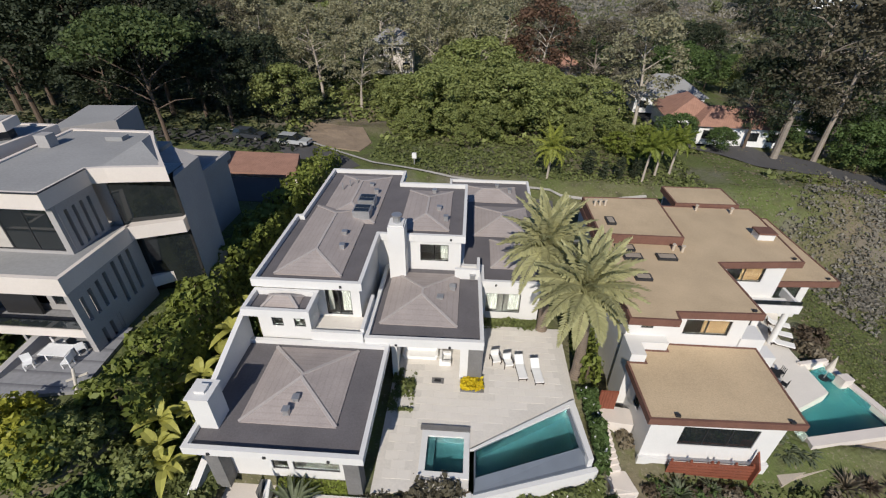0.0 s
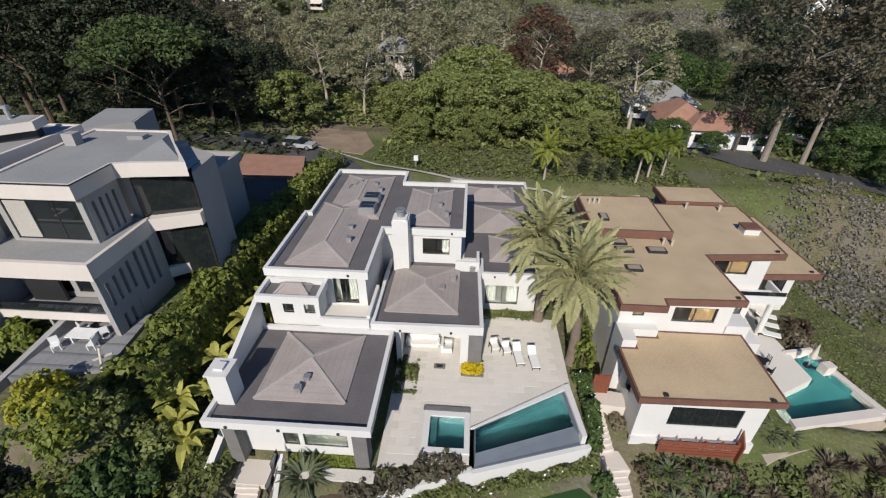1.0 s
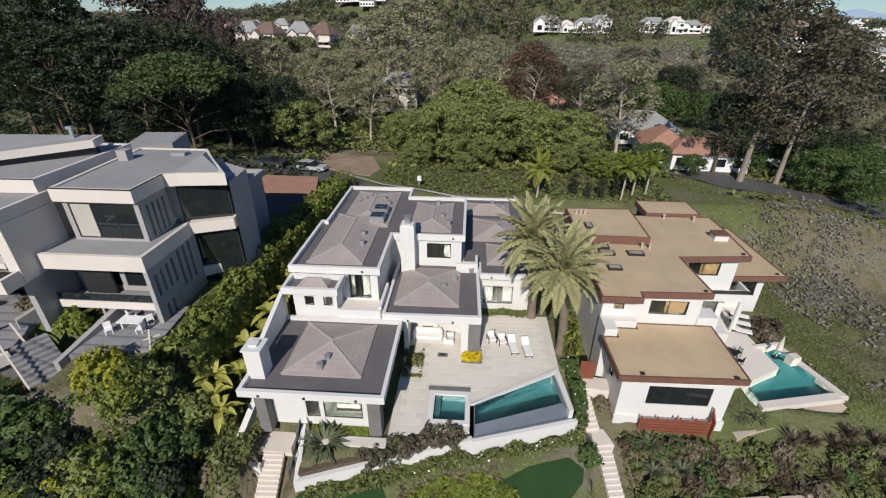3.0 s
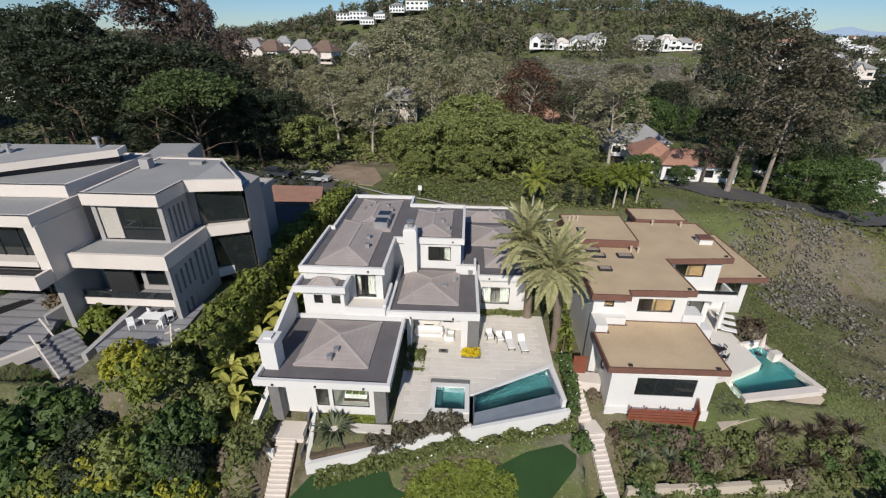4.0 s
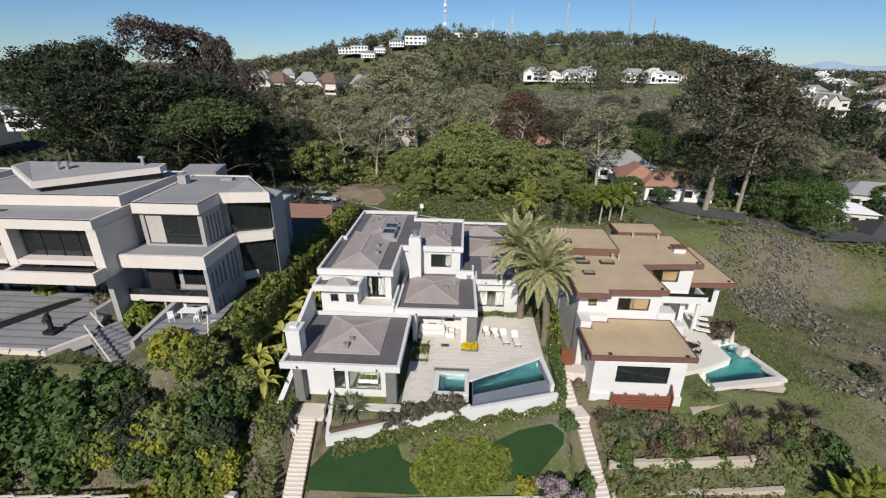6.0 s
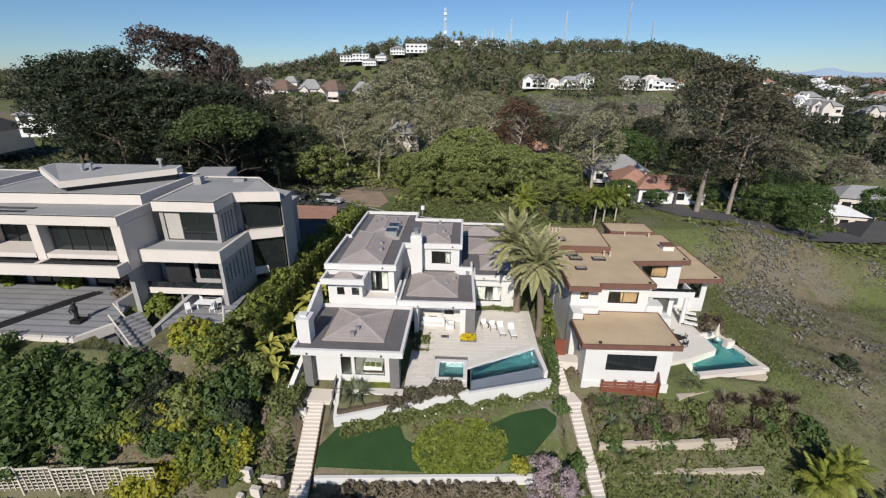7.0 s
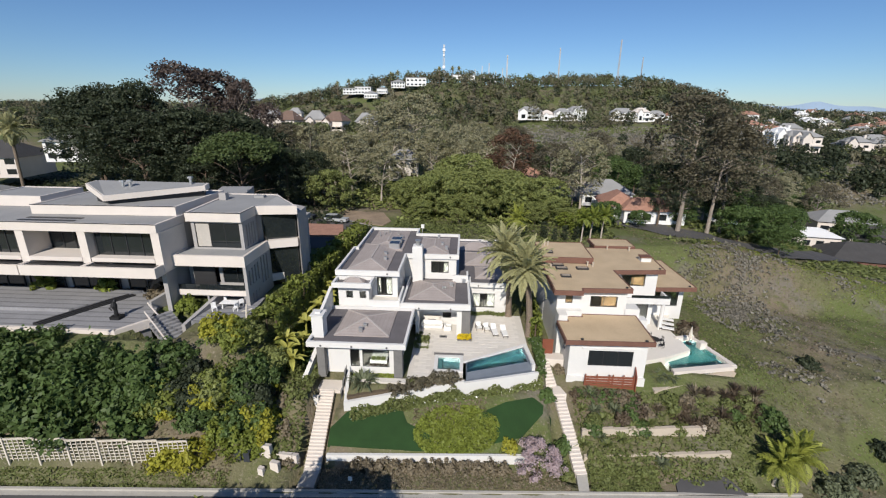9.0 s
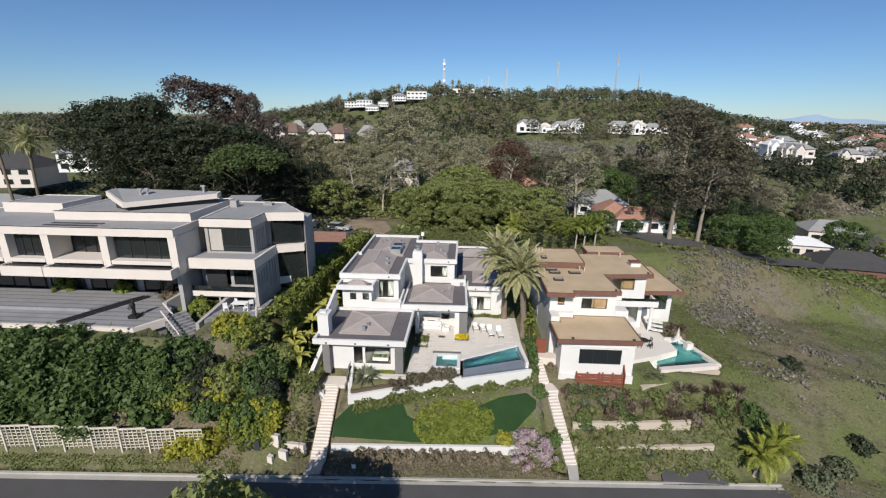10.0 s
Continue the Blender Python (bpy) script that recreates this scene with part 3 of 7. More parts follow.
    # stair box in front of the wing
    room(h, -14.7, -11.0, 47.15, 49.1, 3.4, 6.6, S=[(-13.75, -12.95, 4.9, 5.8, 1), (-12.15, -11.35, 4.9, 5.8, 1)], sides="SWE")
    flat_roof(h, [(-15.2, 46.2), (-10.55, 46.2), (-10.55, 48.58), (-15.2, 48.58)], 6.55, 7.15, 6.75, STUCCO, ROOFING)
    hip(h, -14.1, -11.6, 46.9, 48.3, 6.8, 0.55, SHINGLE, RIDGE)
    # balcony between stair box and middle roof
    part("balcony_wall", Shape().box(-11.0, -7.3, 46.9, 47.15, 3.6, 4.75).box(-7.5, -7.25, 47.15, 51.0, 3.6, 5.0), STUCCO, h)
    part("balcony_floor", Shape().box(-11.0, -7.5, 47.15, 49.1, 3.6, 4.35), TRAVERTINE, h)
    # middle block: portico below, roof above
    room(h, -7.4, 0.4, 50.6, 56.0, -0.2, 3.8, S=[(-2.3, -1.2, 0.9, 2.6, 1)])
    flat_roof(h, [(-7.2, 46.85), (1.2, 46.95), (1.0, 56.4), (-7.2, 56.4)], 3.75, 4.5, 4.2, STUCCO, ROOFING)
    hip(h, -6.45, -0.75, 48.6, 55.1, 4.3, 0.62, SHINGLE, RIDGE)
    for x, y in ((-1.3, 52.9), (-2.2, 51.5), (0.3, 54.6)):
        vent(h, x, y, 4.6, 0.42)
    part("pier", Shape().box(-0.45, 0.15, 47.6, 48.6, -0.1, 3.78).box(-5.5, -5.1, 47.6, 48.2, -0.1, 3.78).box(-5.1, -0.45, 47.7, 48.1, 3.15, 3.78), STUCCO, h)
    part("slate_column", Shape().box(0.15, 1.2, 47.5, 48.7, -0.1, 3.76), SLATE, h, "dark slate-clad column")
    part("mantel", Shape().box(-4.6, -2.7, 50.25, 50.6, 0.0, 1.15).box(-4.75, -2.55, 50.15, 50.6, 1.15, 1.3), TRAVERTINE, h)
    # flat dark panel added on the face for the shade inside a niche
    part("niche_dark_panel", Shape().box(-4.15, -3.15, 50.22, 50.26, 0.1, 0.85), DARKFRAME, h)
    part("portico_wall", Shape().box(-5.4, -5.2, 48.2, 50.6, -0.1, 3.76), STUCCO, h)
    # step and small terrace beside the upper storey
    part("side_parapet", Shape().box(-1.2, 0.9, 54.6, 54.85, 4.0, 5.2).box(0.65, 0.9, 54.85, 56.5, 4.0, 5.2), STUCCO, h)
    # wing with the garage behind
    room(h, 1.05, 6.2, 54.9, 74.0, -0.2, 3.75, S=[(1.6, 4.6, 0.5, 2.6, 2)])
    flat_roof(h, [(1.02, 54.3), (6.6, 54.3), (6.9, 75.0), (-2.6, 75.0), (-2.6, 66.0), (-0.74, 66.0), (-0.74, 56.45), (1.02, 56.45)], 3.72, 4.3, 4.0, STUCCO, ROOFING)
    hip(h, 1.9, 5.8, 56.6, 61.4, 4.05, 0.75, SHINGLE, RIDGE)
    hip(h, 0.3, 6.0, 62.0, 68.4, 4.05, 0.8, SHINGLE, RIDGE)
    hip(h, -0.7, 5.2, 69.4, 73.6, 4.05, 0.7, SHINGLE, RIDGE)
    for x, y in ((3.6, 65.0), (4.4, 71.5), (3.0, 72.6)):
        vent(h, x, y, 4.6)
    # curtains behind the larger windows
    for x0, x1, y, z0, z1 in ((-9.3, -8.55, 49.6, 4.5, 6.9), (-10.35, -10.0, 49.6, 4.5, 6.9), (1.65, 2.6, 55.4, 0.45, 2.65), (3.6, 4.6, 55.4, 0.45, 2.65), (-2.5, -1.85, 56.4, 5.0, 6.8)):
        cu = Shape()
        n = 9
        for k in range(n):
            a, b = x0 + (x1 - x0) * k / n, x0 + (x1 - x0) * (k + 1) / n
            cu.face([(a, y + 0.05 * (k % 2), z0), (b, y + 0.05 * ((k + 1) % 2), z0), (b, y + 0.05 * ((k + 1) % 2), z1), (a, y + 0.05 * (k % 2), z1)])
        part("curtain", cu, CURTAIN, h)
    # spot lamps under the eaves
    for x, y, z in ((-14.2, 38.17, 3.55), (-11.0, 38.17, 3.55), (-7.4, 38.17, 3.55), (-5.0, 46.87, 3.9), (-1.2, 46.87, 3.9), (-9.0, 48.57, 7.5), (-5.6, 55.42, 7.5), (-1.6, 55.42, 7.5), (2.3, 54.27, 3.95)):
        part("spot_lamp", Shape().box(x - 0.08, x + 0.08, y - 0.05, y + 0.05, z - 0.08, z + 0.08), DARKFRAME, h)
    return h


white_house()
sofa(-3.6, 49.7, 0.05, 0, "white cushioned sofa under the portico", 2.6)
sofa(-1.6, 49.2, 0.05, 90, "white armchair under the portico", 1.0)
bd = thing("bed", (-8.8, 41.6, -0.08), "white bed with green cushions behind the pavilion window", "bed")
part("mattress", Shape().box(-0.9, 0.9, -1.0, 1.0, 0.25, 0.65), CUSHION, bd)
part("base", Shape().box(-0.95, 0.95, -1.05, 1.05, 0.0, 0.25), DARKWOOD, bd)
for k in range(3):
    part("pillow", Shape().prism([(-0.8 + k * 0.55, -0.95), (-0.35 + k * 0.55, -0.95), (-0.35 + k * 0.55, -0.6), (-0.8 + k * 0.55, -0.6)], 0.65, [0.75, 0.75, 0.9, 0.9]), L_COVER, bd, "green cushion")

# ---- terrace, pool and spa ----
def terrace():
    t = thing("terrace", label="pale travertine terrace round the pool", category="terrace", kind="structure")
    pool = [(0.75, 41.75), (7.5, 45.55), (8.0, 41.95), (0.75, 39.35)]
    # slab laid out in strips round pool and spa
    s = Shape()
    s.prism([(-5.45, 38.5), (-2.75, 38.9), (-2.75, 50.6), (-5.45, 50.6)], -0.25, -0.012)
    s.prism([(-2.75, 42.75), (0.4, 42.75), (0.4, 50.6), (-2.75, 50.6)], -0.25, -0.012)
    s.prism([(0.4, 41.85), (7.4, 45.75), (8.0, 46.2), (8.0, 53.6), (0.4, 53.6)], -0.25, -0.012)
    s.prism([(-2.75, 38.9), (0.4, 39.2), (0.4, 39.75), (-2.75, 39.75)], -0.25, -0.012)
    s.box(-11.0, -5.45, 37.5, 38.25, -0.6, -0.012)
    part("paving_bed", s, GROUT, t)

    def inside(x, y):
        if -5.4 < x < -2.75 and 39.2 < y < 50.3:
            return not (x < -3.65 and 44.2 < y < 48.3)
        if -2.75 <= x < 0.35 and 43.5 < y < 50.3:
            return True
        return 0.35 <= x < 7.6 and y > 42.5 + (x - 0.4) * 0.557 and y < 53.3 and not (-0.3 < x < 1.4 and 46.3 < y < 48.8)
    meshes = {}
    w, d = 0.88, 0.6
    for j in range(26):
        for i in range(16):
            x, y = -5.4 + i * 0.9 + (0.45 if j % 2 else 0), 38.9 + j * 0.62
            if not all(inside(x + a * w, y + b * d) for a in (0, 1) for b in (0, 1)):
                continue
            if "tile" not in meshes:
                meshes["tile"] = Shape().box(0, w, 0, d, -0.03, 0.0).mesh("tile", TRAVERTINE)
            o = part("tile", meshes["tile"], TRAVERTINE, t)
            o.location = (x, y, 0.002 * ((i * 7 + j * 3) % 3))
    return pool


POOL = terrace()


def pool_thing():
    p = thing("swimming_pool", label="angular infinity pool with teal water", category="pool")
    out = [(0.75, 39.35), (8.15, 41.75), (7.5, 45.6), (0.75, 41.8)]
    inn = [(0.82, 39.95), (7.62, 42.45), (7.28, 45.42), (0.82, 41.78)]
    part("basin", Shape().prism(inn, -1.6, -1.5), POOLTILE, p)
    s = Shape()
    for i in range(4):
        j = (i + 1) % 4
        s.prism([out[i], out[j], inn[j], inn[i]], -1.6, [-0.6, -0.6, -0.08, -0.08] if i == 0 else -0.02 if i != 1 else -0.06)
    part("pool_wall", s, MOSAIC, p, "grey-blue mosaic weir edge")
    part("water", Shape().prism([(0.83, 39.97), (7.6, 42.46), (7.26, 45.38), (0.83, 41.76)], -1.49, -0.09), WATER, p).visible_shadow = False
    part("coping", Shape().prism([(0.45, 41.7), (0.75, 41.75), (7.55, 45.55), (7.5, 45.95)], -0.1, 0.12), STUCCO, p)
    part("side_coping", Shape().prism([(8.0, 41.5), (8.35, 41.6), (7.9, 46.1), (7.5, 45.95), (7.5, 45.5)], -1.0, 0.16), STUCCO, p)
    part("front_wall", Shape().prism([(0.6, 38.9), (8.75, 41.35), (8.65, 41.65), (0.6, 39.3)], -2.9, -0.75), STUCCO, p)
    part("catch_basin", Shape().prism([(0.7, 39.22), (8.3, 41.55), (8.15, 41.75), (0.75, 39.38)], -0.9, -0.66), MOSAIC, p)
    q = thing("spa", label="square spa with teal water in a white rim", category="spa")
    part("basin", Shape().box(-2.35, 0.05, 40.1, 42.55, -1.0, -0.9), POOLTILE, q)
    r = Shape()
    for a in ((-2.75, -2.35, 39.75, 42.95), (0.05, 0.42, 39.75, 42.95), (-2.35, 0.05, 39.75, 40.1), (-2.35, 0.05, 42.55, 42.95)):
        r.box(a[0], a[1], a[2], a[3], -1.0, 0.1)
    part("rim", r, STUCCO, q)
    part("step", Shape().box(-2.34, -1.85, 40.11, 42.54, -0.9, -0.35), POOLTILE, q)
    part("water", Shape().box(-2.34, 0.04, 40.11, 42.54, -0.89, -0.02), WATER, q).visible_shadow = False
    part("dark_step", Shape().box(-2.9, 0.45, 43.0, 43.35, -0.02, 0.14), SLATE, q)


pool_thing()


def retaining_walls():
    w = thing("retaining_wall", label="low white rendered wall edging the terrace", category="wall", kind="structure")
    part("wall_face", Shape().prism([(-11.2, 34.95), (0.6, 38.95), (0.6, 39.3), (-11.0, 35.35)], -3.0, [-0.75, -0.55, -0.55, -0.75]), STUCCO, w)
    part("wall_return", Shape().prism([(-11.2, 34.95), (-10.9, 35.3), (-11.4, 38.6), (-11.7, 38.6)], -3.0, [-0.75, -0.75, 0.6, 0.6]), STUCCO, w)
    part("planting_bed", Shape().prism([(-11.0, 35.4), (0.5, 39.3), (-2.6, 39.2), (-5.4, 38.5), (-11.5, 38.3)], -2.5, -0.45), SOIL, w)
    g = thing("glass_balustrade", label="clear glass balustrade panels beside the entry steps", category="balustrade")
    for k in range(3):
        y = 35.2 + k * 1.15
        part("pane", Shape().box(-11.52 - 0.1 * k, -11.5 - 0.1 * k, y, y + 1.05, -0.7 + 0.35 * k, 0.4 + 0.4 * k), GLASS, g)
    v = thing("garden_wall", label="white garden wall below the lawn", category="wall", kind="structure")
    part("wall_face", Shape().prism([(-12.2, 31.7), (7.0, 34.3), (7.0, 34.6), (-12.2, 32.0)], -7.4, [-4.15, -5.6, -5.6, -4.15]), STUCCO, v)
    # entry wall at the far side of the steps
    e = thing("side_wall", label="white sloping wall beside the entry steps", category="wall", kind="structure")
    part("wall_face", Shape().prism([(-16.4, 36.3), (-15.95, 36.3), (-15.3, 41.6), (-15.75, 41.6)], -3.0, [-0.7, -0.7, 2.0, 2.0]), STUCCO, e)
    part("wall_front", Shape().prism([(-16.2, 36.3), (-14.2, 36.3), (-14.2, 36.6), (-16.2, 36.6)], -3.0, -1.2), STUCCO, e)


retaining_walls()


def flight(name, a, b, width, n, mat, label):
    """Straight outdoor steps from a (bottom) to b (top)."""
    t = thing(name, label=label, category="steps", kind="structure")
    a, b = Vector(a), Vector(b)
    d = Vector((b.x - a.x, b.y - a.y)) / n
    nn = Vector((-d.y, d.x)).normalized() * width / 2
    for k in range(n):
        p = Vector((a.x, a.y)) + d * k
        z = a.z + (b.z - a.z) * (k + 1) / n
        part("step", Shape().prism([p - nn, p + d * 1.12 - nn, p + d * 1.12 + nn, p + nn][::1], z - 0.45, z), mat, t)
    return t


flight("garden_steps", (-13.35, 30.9, -5.3), (-13.6, 37.6, -1.2), 1.5, 24, CREAM, "pale concrete garden steps climbing to the entry")
flight("garden_steps", (12.3, 34.2, -7.5), (11.2, 42.0, -3.6), 1.2, 22, CREAM, "narrow concrete steps between the two plots")
flight("garden_steps", (10.6, 43.0, -3.5), (9.9, 46.0, -1.6), 1.3, 9, CREAM, "short upper steps between the two plots")
solo("path", Shape().prism([(-14.1, 29.0), (-12.6, 29.1), (-12.65, 30.95), (-14.05, 30.95)], [-6.0, -6.1, -6.0, -5.9], [-5.2, -5.3, -5.28, -5.18]), CONCRETE, "pale concrete path from kerb to steps", "path", kind="structure")
solo("path", Shape().prism([(11.6, 31.8), (12.6, 32.0), (12.9, 34.3), (11.8, 34.3)], -8.5, [-7.55, -7.6, -7.45, -7.4]), CONCRETE, "pale concrete path from kerb to the side steps", "path", kind="structure")
solo("landing", Shape().box(-15.6, -11.6, 37.5, 40.2, -1.6, -1.15), CREAM, "pale concrete landing at the entry", "landing", kind="structure")


def lounger(x, y, turn, label):
    t = thing("sun_lounger", (x, y, 0), label, "lounger", "loungers on the terrace")
    t.rotation_euler = (0, 0, radians(turn))
    part("frame", Shape().box(-0.35, 0.35, -1.0, 0.45, 0.25, 0.32), DARKWOOD, t)
    part("mattress", Shape().box(-0.33, 0.33, -0.98, 0.42, 0.32, 0.42), CUSHION, t)
    part("backrest", Shape().prism([(-0.33, 0.40), (0.33, 0.40), (0.33, 1.0), (-0.33, 1.0)], [0.30, 0.30, 0.75, 0.75], [0.42, 0.42, 0.87, 0.87]), CUSHION, t)
    for a in (-0.3, 0.3):
        for b in (-0.9, 0.4):
            part("leg", Shape().box(a - 0.03, a + 0.03, b - 0.03, b + 0.03, 0, 0.26), DARKWOOD, t)
    return t


def patio_chair(x, y, turn):
    t = thing("patio_chair", (x, y, 0), "white cushioned patio chair with dark frame", "chair", "patio chairs")
    t.rotation_euler = (0, 0, radians(turn))
    part("seat", Shape().box(-0.33, 0.33, -0.4, 0.35, 0.32, 0.44), CUSHION, t)
    part("backrest", Shape().prism([(-0.33, 0.3), (0.33, 0.3), (0.33, 0.42), (-0.33, 0.42)], 0.4, 0.95), CUSHION, t)
    for a in (-0.36, 0.36):
        part("armrest", Shape().box(a - 0.03, a + 0.03, -0.4, 0.35, 0.55, 0.6), DARKWOOD, t)
        for b in (-0.36, 0.34):
            part("leg", Shape().box(a - 0.03, a + 0.03, b - 0.03, b + 0.03, 0, 0.56), DARKWOOD, t)


lounger(4.25, 48.6, 8, "white cushioned sun lounger on the terrace")
lounger(5.45, 48.3, 8, "white cushioned sun lounger beside its twin")
patio_chair(2.35, 49.5, 15)
patio_chair(3.3, 49.2, 15)
solo("landing", Shape().prism([(9.3, 45.9), (12.4, 45.6), (12.6, 47.0), (9.5, 47.4)], -3.2, -1.62), CREAM, "pale landing in front of the timber gate", "landing", kind="structure")
solo("landing", Shape().prism([(10.3, 41.9), (12.1, 41.7), (11.6, 43.2), (10.0, 43.3)], -4.6, -3.58), CREAM, "pale landing between the flights of steps", "landing", kind="structure")

# ---- house with tan gravel roofs and red-brown fascias ----
def tan_house():
    h = thing("house", label="white house with stepped tan gravel roofs and red-brown fascias", category="house")
    # low front room
    room(h, 12.5, 21.2, 43.95, 50.1, -4.6, 1.75, S=[(14.7, 19.7, -1.2, 0.75, 3)], W=[(46, 47, -0.6, 1.1, 1)], mat=STUCCO)
    flat_roof(h, [(11.8, 43.2), (21.75, 43.4), (21.9, 50.18), (15.0, 50.18), (15.0, 49.4), (13.0, 49.4), (13.0, 48.1), (11.7, 48.1)], 1.75, 2.3, 2.27, REDWOOD, GRAVELROOF, 0.16)
    part("lintel", Shape().box(13.9, 20.4, 43.86, 43.95, 0.95, 1.1), STUCCO, h)
    part("plinth", Shape().box(12.4, 21.3, 43.7, 43.95, -4.9, -2.6), STUCCO, h)
    part("side_parapet", Shape().prism([(11.9, 48.12), (12.98, 48.12), (12.98, 49.42), (14.98, 49.42), (14.98, 50.2), (11.9, 50.2)], -4.6, 3.0), STUCCO, h)
    # upper rooms under one stepped roof
    room(h, 12.0, 20.5, 50.2, 58.4, -4.0, 5.45, S=[(16.1, 19.4, 3.3, 4.75, 2), (13.0, 13.9, 3.7, 4.9, 1)], E=[(52, 55, 2.6, 4.9, 2)])
    room(h, 20.5, 27.0, 57.2, 66.0, -4.0, 5.45, S=[(22.2, 25.4, 3.4, 5.2, 2), (22.0, 26.4, -1.9, 1.0, 3)])
    flat_roof(h, [(11.2, 48.5), (14.7, 48.5), (14.8, 49.4), (20.9, 49.6), (20.6, 56.0), (27.7, 56.6), (28.1, 64.3), (28.0, 66.2), (11.1, 66.2)], 5.45, 6.05, 6.0, REDWOOD, GRAVELROOF, 0.16)
    flat_roof(h, [(11.2, 58.5), (18.4, 58.4), (18.6, 66.0), (11.15, 65.8)], 6.06, 6.9, 6.86, REDWOOD, GRAVELROOF, 0.16)
    room(h, 12.0, 20.5, 58.4, 69.0, -3.0, 5.4, sides="W")
    room(h, 21.0, 26.8, 66.3, 70.0, -3.0, 5.7, sides="SNE")
    flat_roof(h, [(20.7, 66.3), (27.0, 66.3), (27.0, 70.4), (20.7, 70.4)], 5.7, 6.3, 6.26, REDWOOD, GRAVELROOF, 0.16)
    # low wing beside the pool terrace
    room(h, 27.0, 32.6, 60.4, 70.0, -4.0, 2.2, S=[(28.4, 31.9, -0.9, 1.9, 3)], E=[(62, 65, -0.6, 1.8, 2)])
    flat_roof(h, [(27.1, 58.2), (33.4, 58.6), (33.2, 70.5), (27.1, 70.5)], 2.2, 2.8, 2.76, REDWOOD, GRAVELROOF, 0.16)
    # balcony, its rail and columns
    part("balcony", Shape().box(20.6, 28.4, 55.6, 57.2, 1.5, 1.8).box(20.6, 28.4, 55.4, 55.62, 1.5, 2.35).box(28.15, 28.4, 55.62, 58.0, 1.5, 2.35), STUCCO, h)
    part("balcony_rail", Shape().box(23.2, 28.3, 55.48, 55.52, 2.35, 2.75), GLASS, h, "dark glass rail")
    for x in (23.4, 27.8):
        part("column", Shape().tube([(x, 55.9, -2.5), (x, 55.9, 1.5)], [0.26, 0.26], 14), STUCCO, h)
    part("parapet_block", Shape().box(20.45, 22.3, 50.2, 51.8, 1.2, 3.1).box(21.9, 23.2, 49.6, 50.9, 0.4, 1.9), STUCCO, h)
    part("stair_wall", Shape().prism([(20.52, 51.9), (22.3, 51.9), (22.3, 55.4), (20.52, 55.4)], -2.6, [2.6, 2.6, 1.6, 1.6]), STUCCO, h)
    for x, y, z, w, d in ((12.5, 57.2, 6.05, 1.6, 0.9), (12.8, 55.9, 6.05, 1.55, 0.85), (15.6, 56.0, 6.05, 1.6, 0.85), (12.9, 53.0, 6.05, 1.3, 0.8), (12.3, 60.2, 6.9, 0.8, 1.3)):
        sk = part("skylight", Shape().box(x, x + w, y, y + d, z - 0.1, z + 0.16), DARKFRAME, h)
        part("pane", Shape().box(x + 0.14, x + w - 0.14, y + 0.14, y + d - 0.14, z + 0.165, z + 0.19), SKYLIGHT_TAN, sk)
    for x0, x1, y, z0, z1 in ((17.5, 19.3, 50.42, 3.38, 4.65), (13.06, 13.84, 50.42, 3.78, 4.82), (23.6, 25.3, 57.42, 3.48, 5.12)):
        part("blind", Shape().box(x0, x1, y, y + 0.03, z0, z1), BLIND, h, "tan woven window blind")
    for x, y, z in ((12.0, 64.0, 6.9), (12.5, 64.1, 6.9), (13.0, 64.1, 6.9), (17.4, 57.7, 6.05), (18.1, 57.5, 6.05), (12.1, 56.2, 6.05), (25.6, 65.0, 6.05), (22.4, 65.4, 6.05)):
        part("vent_pipe", Shape().tube([(x, y, z - 0.1), (x, y, z + 0.5)], [0.11, 0.11], 8).tube([(x, y, z + 0.5), (x, y, z + 0.58)], [0.17, 0.17], 8), SANDSTONE, h)
    ch = part("chimney", Shape().box(25.6, 27.0, 60.0, 61.1, 6.0, 6.6), STUCCO, h)
    part("chimney_cap", Shape().box(25.5, 27.1, 59.9, 61.2, 6.6, 6.75), REDWOOD, ch)
    for x in (13.5, 20.6):
        part("roof_lamp", Shape().box(x, x + 0.3, 43.45, 43.65, 2.3, 2.46), DARKFRAME, h)
    for x in (20.1, 26.9, 32.4):
        y = 49.8 if x < 21 else 56.9 if x < 28 else 58.9
        z = 6.05 if x < 28 else 2.8
        part("roof_lamp", Shape().box(x, x + 0.25, y, y + 0.2, z, z + 0.14), DARKFRAME, h)


tan_house()


def red_screen():
    t = thing("wooden_screen", label="red-stained slatted timber screen below the window", category="fence")
    for k in range(5):
        part("slat", Shape().box(14.3, 20.0, 43.2, 43.26, -3.7 + k * 0.34, -3.46 + k * 0.34), REDSTAIN, t)
    for x in (14.4, 15.7, 17.1, 17.5, 18.7, 19.85):
        part("post", Shape().box(x, x + 0.12, 43.26, 43.38, -4.9, -1.95), REDSTAIN, t)
    part("side_panel", Shape().prism([(20.0, 42.9), (20.1, 42.9), (20.1, 43.68), (20.0, 43.68)], -4.6, [-1.9, -1.9, -1.0, -1.0]), REDSTAIN, t)


red_screen()


def door_panel():
    t = thing("gate", label="red-brown timber gate between the two plots", category="gate")
    part("gate_frame", Shape().box(10.0, 11.3, 46.9, 46.98, -1.6, 0.35), REDSTAIN, t)
    for k in range(6):
        part("board", Shape().box(10.04 + k * 0.21, 10.22 + k * 0.21, 46.86, 46.9, -1.55, 0.3), REDSTAIN, t)


door_panel()


